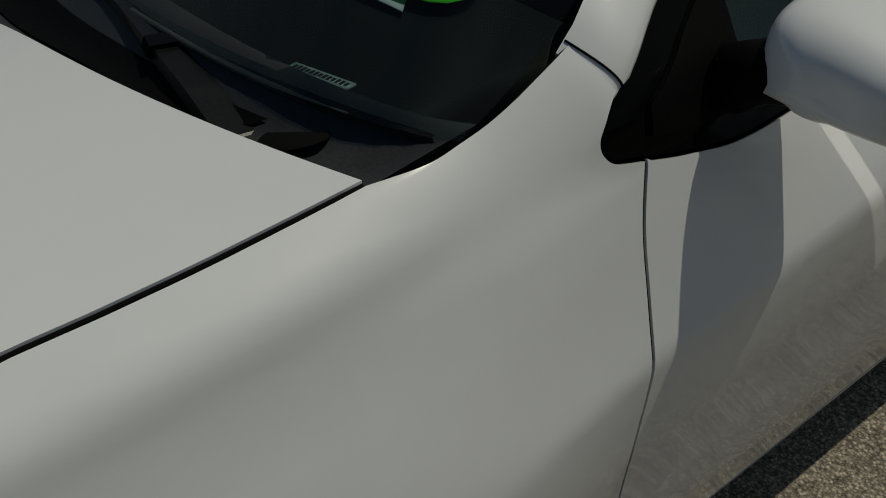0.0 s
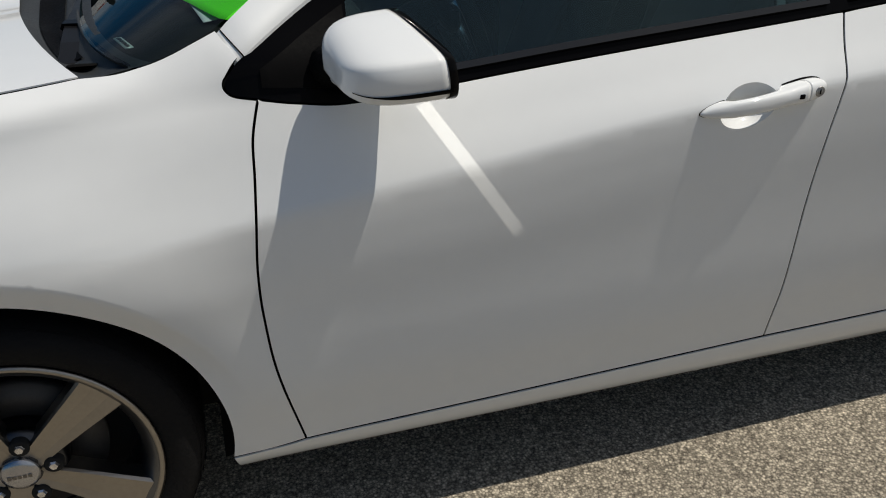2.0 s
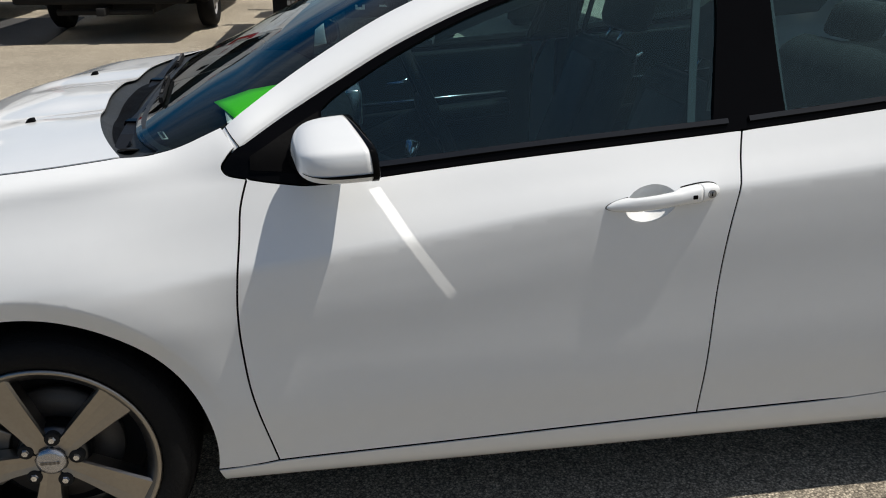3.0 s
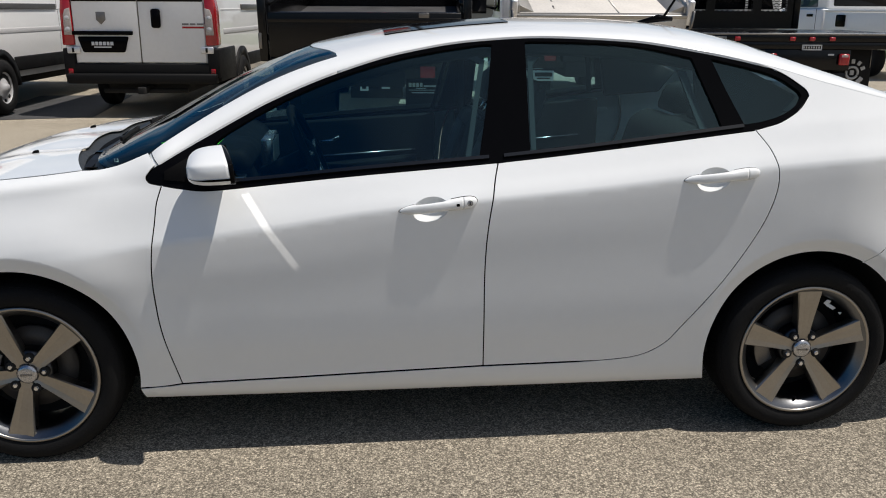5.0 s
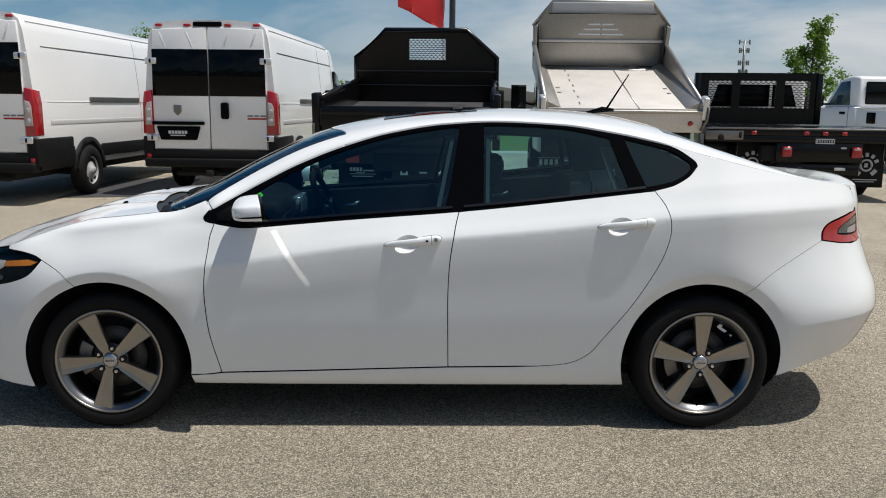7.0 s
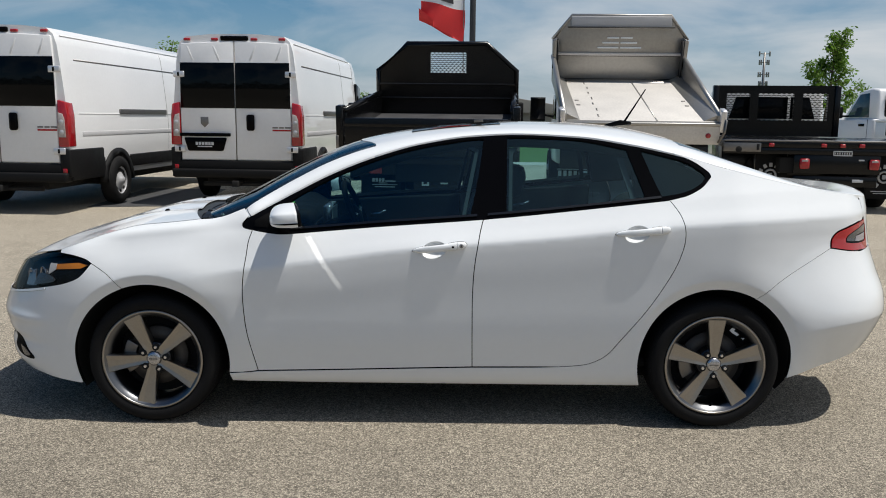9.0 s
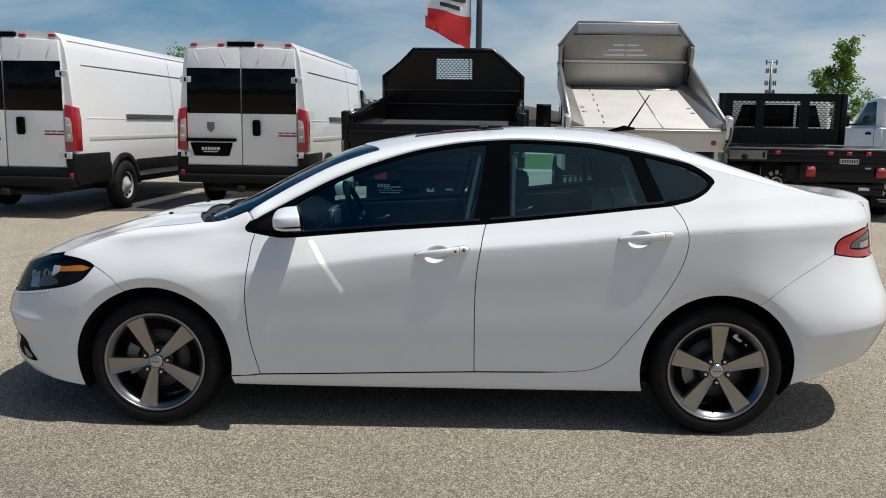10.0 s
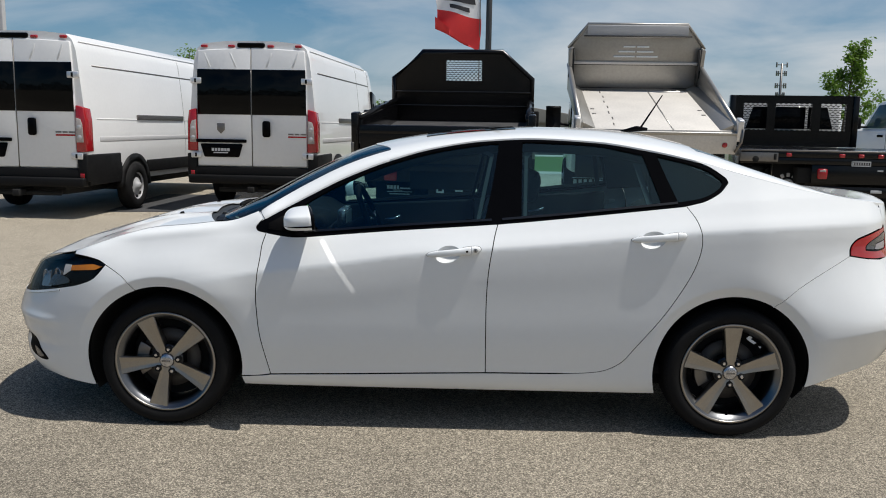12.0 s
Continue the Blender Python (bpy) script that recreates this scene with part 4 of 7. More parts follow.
def cup_outline(x0, x1, z0, z1):
    xm, zm = cup_middle(x0, x1, z0, z1)
    lean = (z1 - z0) / (x1 - x0)
    return [(xm + CUP[0] * math.cos(a), zm + CUP[1] * math.sin(a) + lean * CUP[0] * math.cos(a)) for a in np.linspace(0, 2 * math.pi, 49)[:-1]]


grip_width = table([(0.0, 0.002), (0.03, 0.0070), (0.1, 0.0122), (0.2, 0.0150), (0.4, 0.0155), (0.6, 0.0160), (0.72, 0.0185), (0.82, 0.0196), (0.89, 0.0186), (0.94, 0.0160), (0.98, 0.0105), (1.0, 0.003)])
grip_out = table([(0.0, 0.004), (0.08, 0.012), (0.22, 0.022), (0.45, 0.029), (0.7, 0.030), (0.9, 0.026), (0.97, 0.020), (1.0, 0.010)])
grip_back = table([(0.0, 0.012), (0.16, 0.014), (0.24, -0.004), (0.4, -0.008), (0.58, -0.005), (0.66, 0.012), (1.0, 0.012)])


def handle(door, x0, x1, z0, z1, side, lock):
    """A pull handle over a shallow cup; its middle stands free of the door."""

    def grip(t0, t1, n, grow=0.0):
        bm = bmesh.new()
        rings = []
        m = 16
        for i in range(n + 1):
            t = t0 + (t1 - t0) * i / n
            x = x0 + (x1 - x0) * t
            zc = z0 + (z1 - z0) * t
            base = half_width(plan_x(x, zc), zc)
            w = grip_width(t) + grow
            front, back = base + grip_out(t) + grow, base - grip_back(t)
            ring = []
            for k in range(m):
                a = 2 * math.pi * k / m
                cz, cy = math.cos(a), math.sin(a)
                cz = math.copysign(abs(cz) ** 0.7, cz)
                cy = math.copysign(abs(cy) ** 0.7, cy)
                y = (front + back) / 2 + (front - back) / 2 * cy
                ring.append(bm.verts.new((x, side * y, zc + w * cz)))
            rings.append(ring)
        for A, B in zip(rings, rings[1:]):
            for k in range(m):
                bm.faces.new((A[k], A[(k + 1) % m], B[(k + 1) % m], B[k]))
        bm.faces.new(rings[0])
        bm.faces.new(rings[-1])
        bmesh.ops.recalc_face_normals(bm, faces=bm.faces[:])
        return bm
    h = part("door_handle", grip(0.0, 0.815, 34), PAINT, door, "white pull handle")
    part("handle_cap", grip(0.821, 1.0, 14), PAINT, h, "white end cap")
    part("handle_joint", grip(0.81, 0.826, 2, -0.002), GAP, h)
    # dark seal where the handle meets the door
    for t0, t1 in ((0.0, 0.2), (0.66, 1.0)):
        rim = []
        for s in (1, -1):
            for t in np.linspace(t0, t1, 14)[::s]:
                zc = z0 + (z1 - z0) * t + s * grip_width(t) * 0.95
                x = x0 - 0.0025 + (x1 - x0 + 0.005) * t
                rim.append((x, zc))
        panel("handle_seal", rim, GAP, h, side=side, inset=-0.0008, gap=0, flange=0, d=0.008)
    # grip cup: a bowl behind an opening in the door skin
    cup = cup_outline(x0, x1, z0, z1)
    xm, zm = cup_middle(x0, x1, z0, z1)
    lean = (z1 - z0) / (x1 - x0)

    def bowl(Xc, z):
        r = ((Xc - xm) / CUP[0]) ** 2 + ((z - zm - lean * (Xc - xm)) / CUP[1]) ** 2
        return -0.034 * max(0.0, 1 - r) ** 0.6
    panel("handle_cup", cup, PAINT, door, "recessed grip cup", side=side, inset=0.0, gap=-0.002, flange=0, d=0.005, extra=bowl)
    if lock and side < 0:
        xk, zk = x0 + (x1 - x0) * 0.90, z0 + (z1 - z0) * 0.90
        y = -half_width(xk, zk) - 0.0255
        k = lathe([(0.0, -0.002), (0.006, -0.002), (0.0068, -0.0005), (0.0085, -0.0025), (0.0098, -0.0015), (0.0100, 0.004), (0.0, 0.004)], 24)
        o = part("lock_cylinder", k, LOCK, h, "round grey key lock")
        o.location = (xk, y, zk)
        part("key_slot", box_bm(xk - 0.0012, y - 0.0028, zk - 0.0045, xk + 0.0012, y, zk + 0.0045), GAP, h)
        xb, zb = x0 + (x1 - x0) * 0.745, z0 + (z1 - z0) * 0.745
        y = -half_width(xb, zb) - 0.0295
        part("keyless_button", box_bm(xb - 0.0055, y - 0.0022, zb - 0.0045, xb + 0.0055, y + 0.004, zb + 0.0045, 0.0018), GLOSS_BLACK, h)
    return h


def mirror(car, side):
    """Door mirror: shell, black rear rim, glass, signal strip, foot."""
    base = curve([(-0.848, 0.990), (-0.94, 0.983), (-1.01, 0.983), (-1.033, 0.990), (-1.042, 1.008), (-1.041, 1.036), (-1.026, 1.053), (-0.96, 1.070), (-0.90, 1.081), (-0.865, 1.080), (-0.848, 1.062), (-0.845, 1.03), (-0.848, 0.990)], 4)[:-1]
    cy, cz = -0.92, 1.025

    def ring(t):
        k = max(0.0, 1 - (1 - t) ** 4.2) ** 0.36
        x = 0.588 + 0.152 * t
        drift = 0.012 * (1 - t)
        return [(x - (0.242 * (y + 1.05) + 0.10 * (z - 1.02)) * (0.15 + 0.85 * t), cy + drift + (y - cy) * k, cz - 0.012 * (1 - t) + (z - cz) * (k * 0.95 + 0.05)) for y, z in base]

    def skin(ts, name, mat, parent, cap=False, grow=0.0):
        bm = bmesh.new()
        rows = [[bm.verts.new((p[0], (p[1]) * -side, p[2])) for p in ring(t)] for t in ts]
        n = len(base)
        for A, B in zip(rows, rows[1:]):
            for k in range(n):
                bm.faces.new((A[k], A[(k + 1) % n], B[(k + 1) % n], B[k]))
        if cap:
            bm.faces.new(rows[0])
            bm.faces.new(rows[-1])
        bmesh.ops.recalc_face_normals(bm, faces=bm.faces[:])
        return part(name, bm, mat, parent)
    ts = [0.0005, 0.01, 0.03, 0.06, 0.1, 0.16, 0.23, 0.32, 0.42, 0.54, 0.67, 0.8, 0.9, 1.0]
    shell = skin(ts, "side_mirror", PAINT, car, True)
    shell["label"] = "white door mirror with a black rear rim"
    bm = bmesh.new()
    o = ring(1.0)

    def sc(p, k, dx):
        return Vector((p[0] + dx, (cy + (p[1] - cy) * k) * -side, cz + (p[2] - cz) * k))
    n = len(o)
    loops = [[bm.verts.new(sc(p, k, dx)) for p in o] for k, dx in ((1.006, -0.004), (1.008, 0.008), (0.93, 0.010), (0.91, 0.002))]
    for A, B in zip(loops, loops[1:]):
        for k in range(n):
            bm.faces.new((A[k], A[(k + 1) % n], B[(k + 1) % n], B[k]))
    bmesh.ops.recalc_face_normals(bm, faces=bm.faces[:])
    part("mirror_rim", bm, GLOSS_BLACK, shell, "gloss black rim")
    bm = bmesh.new()
    bm.faces.new([bm.verts.new(sc(p, 0.92, 0.004)) for p in o])
    bm.normal_update()
    if bm.faces[:][0].normal.x < 0:
        bmesh.ops.reverse_faces(bm, faces=bm.faces[:])
    part("mirror_glass", bm, MIRROR, shell, "silvered mirror glass", smooth=False)
    # indicator strip low on the shell
    bm = bmesh.new()
    rows = []
    for t in np.linspace(0.10, 1.0, 24):
        r = ring(t)
        lo = [p for p in r]
        # the outer lower corner of the ring lies between the 2nd and 4th control points
        a, b = Vector(lo[12]), Vector(lo[16])
        w = 0.15 + 0.85 * step(0.1, 0.6, t)
        out = Vector((0, -0.0025, -0.001))
        m = a.lerp(b, 0.72)
        up = (b - a) * 0.42 * w
        rows.append([bm.verts.new(Vector((q.x, q.y * -side, q.z))) for q in (m - up * 0.5 + out, m + out * 1.6, m + up * 0.5 + out)])
    for A, B in zip(rows, rows[1:]):
        for k in range(2):
            bm.faces.new((A[k], A[k + 1], B[k + 1], B[k]))
    bmesh.ops.recalc_face_normals(bm, faces=bm.faces[:])
    part("indicator_strip", bm, GLOSS_BLACK, shell, "smoked indicator strip")
    bm = bmesh.new()
    bmesh.ops.create_uvsphere(bm, u_segments=24, v_segments=12, radius=1.0)
    for v in bm.verts:
        v.co = Vector((0.640 + 0.052 * v.co.x, (-0.905 + 0.045 * v.co.y) * -side, 0.994 + 0.019 * v.co.z + 0.05 * v.co.x * 0.052))
    part("mirror_skirt", bm, PAINT, shell)
    foot = tube([(0.60, -side * -0.822, 0.985), (0.612, -side * -0.85, 1.0), (0.625, -side * -0.885, 1.012)], [0.034, 0.030, 0.034], 14)
    part("mirror_foot", foot, MATT_BLACK, shell, "matt black foot")
    return shell


def wheel(car, x, y, turn, far):
    """Wheel with tyre, barrel, five flat spokes, cap, nuts and brake disc; its face looks to -y."""
    R, W = 0.318, 0.112
    tyre = lathe([(0.236, -W + 0.010), (0.246, -W - 0.002), (0.262, -W - 0.010), (0.285, -W - 0.010), (0.300, -W - 0.002), (0.3105, -W + 0.014), (R - 0.003, -W + 0.035), (R, 0.0), (R - 0.003, W - 0.035), (0.300, W), (0.262, W), (0.236, W - 0.01)], 72, closed=True)
    root = part("wheel", tyre, RUBBER, car, "black low-profile tyre on a dark machined five-spoke wheel")
    root.location = (x, y, R)
    if far:
        root.rotation_euler = (0, 0, math.pi)
    # tread blocks and shoulder grooves
    bm = bmesh.new()
    for i in range(88):
        a = 2 * math.pi * i / 88
        for y0, y1, r0, sk in ((-W + 0.006, -W + 0.036, 0.3075, 0.03), (-W + 0.042, -0.03, R - 0.0005, 0.02), (-0.02, 0.02, R, 0.0)):
            q = []
            for (da, yy) in ((0.0, y0), (0.052, y0), (0.052 + sk, y1), (sk, y1)):
                rr = r0 if abs(yy) < W - 0.02 else r0 - 0.001
                q.append(bm.verts.new(((rr + 0.0010) * math.cos(a + da), yy, (rr + 0.0010) * math.sin(a + da))))
            bm.faces.new(q)
    bmesh.ops.recalc_face_normals(bm, faces=bm.faces[:])
    part("tread", bm, TREAD, root, smooth=False)
    lip = lathe([(0.232, -W + 0.012), (0.241, -W + 0.004), (0.244, -W - 0.004), (0.238, -W - 0.007), (0.2335, -W - 0.006), (0.232, -W - 0.003)], 72)
    part("rim", lip, WHEEL, root, "machined rim lip")
    barrel = lathe([(0.232, -W - 0.003), (0.228, -W + 0.0), (0.210, -W + 0.018), (0.205, -W + 0.030), (0.202, -W + 0.075), (0.200, 0.06), (0.23, W - 0.012)], 72)
    part("barrel", barrel, BARREL, root, "bright inner barrel of the wheel")
    part("valve_stem", tube([(0.0, -W + 0.030, -0.221), (0.0, -W + 0.018, -0.192)], [0.006, 0.0045], 8), GLOSS_BLACK, root)
    back = lathe([(0.0, 0.012), (0.13, 0.012), (0.2, 0.03)], 40)
    part("wheel_inside", back, DARK, root)
    disc = lathe([(0.06, -0.030), (0.145, -0.030), (0.145, -0.006), (0.06, -0.006)], 48, closed=True)
    part("brake_disc", disc, DISC, root, "dull steel brake disc")
    cal = prism([(0.10 * math.cos(a), 0.10 * math.sin(a)) for a in np.linspace(2.6, 3.7, 7)] + [(0.16 * math.cos(a), 0.16 * math.sin(a)) for a in np.linspace(3.7, 2.6, 7)], 'y', -0.055, 0.005, 0.004)
    part("brake_caliper", cal, STEEL, root)
    face = -W + 0.016
    hub = lathe([(0.0, face + 0.004), (0.034, face + 0.004), (0.046, face + 0.008), (0.074, face + 0.012), (0.080, face + 0.03), (0.075, 0.0), (0.0, 0.0)], 40)
    part("hub", hub, WHEEL_DARK, root)
    for i in range(5):
        a = radians(turn + 72 * i)
        bm = bmesh.new()
        rows = []
        for r, w, dy in ((0.030, 0.022, 0.002), (0.055, 0.0235, 0.0), (0.085, 0.0270, -0.001), (0.13, 0.0328, -0.005), (0.18, 0.0395, -0.010), (0.215, 0.0445, -0.013), (0.236, 0.0475, -0.014)):
            row = []
            for s, q in ((-1.0, 0.040), (-1.0, 0.006), (-0.90, 0.0), (-0.35, 0.0035), (0.35, 0.0035), (0.90, 0.0), (1.0, 0.006), (1.0, 0.040)):
                row.append(bm.verts.new((r * math.cos(a) - s * w * math.sin(a), face + dy + q, r * math.sin(a) + s * w * math.cos(a))))
            rows.append(row)
        for A, B in zip(rows, rows[1:]):
            for k in range(7):
                bm.faces.new((A[k], A[k + 1], B[k + 1], B[k]))
        bmesh.ops.recalc_face_normals(bm, faces=bm.faces[:])
        if sum(f.normal.y * f.calc_area() for f in bm.faces) > 0:
            bmesh.ops.reverse_faces(bm, faces=bm.faces[:])
        sp = part("spoke", bm, WHEEL, root, "flat machined spoke", smooth=False)
        b = a + radians(36)
        nut = lathe([(0.0, -0.012), (0.007, -0.012), (0.0095, -0.008), (0.0095, 0.01)], 6)
        o = part("lug_nut", nut, CHROME, root, smooth=False)
        o.location = (0.057 * math.cos(b), face + 0.004, 0.057 * math.sin(b))
        well = lathe([(0.0, -0.0016), (0.0150, -0.0016), (0.0168, 0.0), (0.0168, 0.03)], 24)
        o = part("nut_well", well, DARK, root)
        o.location = (0.057 * math.cos(b), face - 0.002, 0.057 * math.sin(b))
    cap = lathe([(0.0, -0.007), (0.023, -0.006), (0.0325, -0.002), (0.034, 0.006), (0.0, 0.006)], 32)
    o = part("centre_cap", cap, SILVER, root, "silver centre cap")
    o.location = (0, face - 0.002, 0)
    bm = bmesh.new()
    for k in range(5):
        box_bm(-0.0205 + 0.0085 * k, face - 0.0098, -0.004, -0.0140 + 0.0085 * k, face - 0.0075, 0.003, 0.0, bm)
    part("cap_lettering", bm, STEEL, root, smooth=False)
    return root


def underbody(car):
    bm = box_bm(-0.70, -0.60, 0.17, 2.95, 0.60, 0.30, 0.02)
    part("floor_pan", bm, DARK, car)
    # a strip behind the sills keeps light from under the doors
    for s in (-1, 1):
        part("inner_sill", box_bm(0.40, s * 0.68, 0.205, 2.30, s * 0.795, 0.30, 0.01), DARK, car)
        for arch in (FRONT_ARCH, REAR_ARCH):
            bm = bmesh.new()
            n = 24
            rows = []
            for i in range(n + 1):
                a = math.pi * (1.27 * i / n - 0.135)
                c, q = math.cos(a), math.sin(a)
                px, pz = arch[0] + (arch[2] + 0.012) * c, arch[1] + (arch[2] + 0.012) * q
                rows.append([bm.verts.new((px, s * w, pz)) for w in (min(0.885, half_width(px, pz) - 0.03), 0.58)])
            mid = bm.verts.new((arch[0], s * 0.58, arch[1]))
            for A, B in zip(rows, rows[1:]):
                bm.faces.new((A[0], A[1], B[1], B[0]))
                bm.faces.new((A[1], mid, B[1]))
            part("wheel_well", bm, DARK, car)
    part("engine_bay", box_bm(-0.72, -0.56, 0.30, 0.30, 0.56, 0.72, 0.03), DARK, car)
    part("boot_floor", box_bm(2.62, -0.56, 0.36, 3.40, 0.56, 0.80, 0.03), DARK, car)


def seat(car, x, y, far=False):
    root = part("front_seat", rounded_slab([(0.0, 0.30), (0.50, 0.34), (0.50, 0.46), (0.42, 0.50), (0.05, 0.44), (0.0, 0.40)], x - 0.42, y - 0.25, y + 0.25, 0.04), FABRIC, car, "dark fabric bucket seat")
    prof = [(0.02, 0.42), (0.12, 0.40), (0.33, 1.00), (0.30, 1.05), (0.22, 1.04), (0.16, 0.8)]
    part("backrest", rounded_slab(prof, x - 0.05, y - 0.25, y + 0.25, 0.045), FABRIC, root)
    part("backrest_insert", rounded_slab([(0.0, 0.50), (0.03, 0.48), (0.215, 0.98), (0.19, 1.0)], x - 0.045, y - 0.13, y + 0.13, 0.012), LEATHER, root, "lighter grey seat centre")
    part("headrest", rounded_slab([(0.28, 1.09), (0.40, 1.07), (0.43, 1.22), (0.38, 1.25), (0.31, 1.22)], x - 0.05, y - 0.13, y + 0.13, 0.04), FABRIC, root)
    for d in (-0.06, 0.06):
        part("headrest_post", tube([(x + 0.24, y + d, 1.02), (x + 0.29, y + d, 1.12)], 0.007, 8), CHROME, root)


def rounded_slab(profile, x, y0, y1, bevel):
    return prism([(x + a, b) for a, b in profile], 'y', y0, y1, bevel)


def strip_plate(a, b):
    d = (b - a).normalized()
    w = Vector((0, 0, 1)).cross(d) * 0.007
    bm = bmesh.new()
    for p, q, hw, z in ((a, b, 1.0, 0.0), ):
        lo = [bm.verts.new(v + Vector((0, 0, z))) for v in (p - w * hw, q - w * hw, q + w * hw, p + w * hw)]
        hi = [bm.verts.new(v.co + Vector((0, 0, 0.002))) for v in lo]
        bm.faces.new(hi)
        for k in range(4):
            bm.faces.new((lo[k], lo[(k + 1) % 4], hi[(k + 1) % 4], hi[k]))
    bmesh.ops.recalc_face_normals(bm, faces=bm.faces[:])
    return bm


def interior(car):
    dash_prof = [(0.20, 0.60), (0.66, 0.58), (0.72, 0.80), (0.66, 0.93), (0.56, 0.990), (0.40, 0.992), (0.27, 0.972), (0.14, 0.93)]
    dash = part("dashboard", prism(dash_prof, 'y', -0.715, 0.715, 0.02), DASH, car, "black dashboard with a silver centre screen")
    part("instrument_hood", prism([(0.52, 0.94), (0.74, 0.93), (0.72, 1.01), (0.60, 1.02)], 'y', -0.56, -0.19, 0.03), DASH, dash)
    part("centre_screen", box_bm(0.72, -0.13, 0.87, 0.765, 0.13, 0.99, 0.01), SILVER, dash, "silver-framed centre screen")
    part("screen_glass", box_bm(0.764, -0.108, 0.885, 0.769, 0.108, 0.975, 0.001), SCREEN, dash, "screen face, pale for the sun falling on it")
    part("screen_stalk", box_bm(0.60, -0.11, 0.84, 0.72, 0.11, 0.90, 0.02), DASH, dash)
    part("vent", box_bm(0.67, -0.64, 0.85, 0.72, -0.56, 0.93, 0.008), SILVER, dash)
    pl = part("number_plate_strip", strip_plate(Vector((0.275, -0.577, 0.990)), Vector((0.296, -0.646, 0.990))), PLATE, dash, "small pale identification plate with unreadable marks")
    bm = bmesh.new()
    a, b = Vector((0.275, -0.577, 0.9925)), Vector((0.296, -0.646, 0.9925))
    d, w = (b - a).normalized(), Vector((0, 0, 1)).cross((b - a).normalized())
    for k in range(13):
        p = a.lerp(b, 0.06 + 0.88 * k / 12.5)
        bm.faces.new([bm.verts.new(p + d * i * 0.0034 + w * j * (0.0038 if k % 3 else 0.003)) for i, j in ((0, -1), (1, -1), (1, 1), (0, 1))])
    part("strip_marks", bm, DARK, dash, smooth=False)
    # steering wheel
    c = Vector((0.940, -0.37, 0.965))
    ax = Vector((0.92, 0, 0.40)).normalized()
    u = Vector((0, 1, 0))
    v = ax.cross(u)
    ring = [c + 0.185 * (math.cos(a) * u + math.sin(a) * v) for a in np.linspace(0, 2 * math.pi, 41)[:-1]]
    sw = part("steering_wheel", tube(ring, 0.016, 10, closed=True), DASH, car, "black leather steering wheel")
    bm = bmesh.new()
    bmesh.ops.create_uvsphere(bm, u_segments=20, v_segments=10, radius=0.07)
    for w in bm.verts:
        w.co = c - ax * 0.01 + ax * (w.co.z * 0.4) + u * w.co.x + v * w.co.y
    part("wheel_boss", bm, DASH, sw)
    for a in (0.15, math.pi - 0.15, -math.pi / 2):
        part("wheel_spoke", tube([c, c + 0.18 * (math.cos(a) * u + math.sin(a) * v)], 0.014, 8), SILVER, sw)
    part("steering_column", tube([c, c - ax * 0.2], 0.035, 12), DASH, sw)
    seat(car, 1.44, -0.37)
    seat(car, 1.44, 0.37, True)
    bench = part("rear_bench", rounded_slab([(0.0, 0.34), (0.5, 0.36), (0.5, 0.48), (0.0, 0.52)], 1.95, -0.62, 0.62, 0.05), FABRIC, car, "dark fabric rear bench")
    part("bench_back", rounded_slab([(0.0, 0.46), (0.12, 0.46), (0.32, 1.00), (0.24, 1.03), (0.15, 0.98)], 2.32, -0.62, 0.62, 0.04), FABRIC, bench)
    for y in (-0.38, 0.0, 0.38):
        part("headrest", rounded_slab([(0.24, 1.03), (0.36, 1.02), (0.40, 1.14), (0.36, 1.17), (0.28, 1.15)], 2.32, y - 0.12, y + 0.12, 0.035), FABRIC, bench)
    part("console", prism([(0.66, 0.30), (1.55, 0.30), (1.55, 0.62), (1.15, 0.60), (0.70, 0.80)], 'y', -0.11, 0.11, 0.03), DASH, car, "black centre console")
    part("gear_lever", tube([(0.90, 0, 0.68), (0.93, 0, 0.80)], [0.012, 0.022], 10), CHROME, car)
    part("parcel_shelf", prism([(2.62, 0.98), (3.18, 1.03), (3.18, 1.0), (2.62, 0.95)], 'y', -0.58, 0.58, 0.01), DASH, car)
    part("cabin_floor", box_bm(0.40, -0.78, 0.28, 2.62, 0.78, 0.32, 0.0), DARK, car)
    part("firewall", box_bm(0.30, -0.68, 0.30, 0.34, 0.68, 0.90, 0.0), DARK, car)
    for s in (-1, 1):
        for x0, x1, zb, hx in ((0.55, 1.50, 0.93, 0.36), (1.60, 2.35, 1.0, 0.25)):
            liner = part("door_liner", prism([(x0, 0.33), (x1, 0.33), (x1, zb + 0.055), (x0, zb)], 'y', s * 0.74, s * 0.79, 0.012), DASH, car)
            part("arm_rest", prism([(x0 + 0.2, 0.66), (x1 - 0.1, 0.72), (x1 - 0.1, 0.78), (x0 + 0.2, 0.72)], 'y', s * 0.67, s * 0.745, 0.015), DASH, liner)
            part("inner_handle", tube([(x0 + hx, s * 0.722, zb - 0.085), (x0 + hx + 0.06, s * 0.715, zb - 0.080), (x0 + hx + 0.10, s * 0.722, zb - 0.060)], 0.010, 8), CHROME, liner, "chrome inner handle")
            part("chrome_strip", tube([(x0 + 0.22, s * 0.735, zb - 0.17), (x1 - 0.1, s * 0.735, zb - 0.13)], 0.006, 8), SILVER, liner)
        part("seat_belt", box_bm(1.60, s * 0.60, 1.0, 1.63, s * 0.606, 1.33, 0.002), FABRIC, car)

    def lining(u, v):
        p = upper(u, v if v <= 90 else 180 - v)
        return Vector((p.x, (p.y if v <= 90 else -p.y) * 0.95, p.z - 0.035))
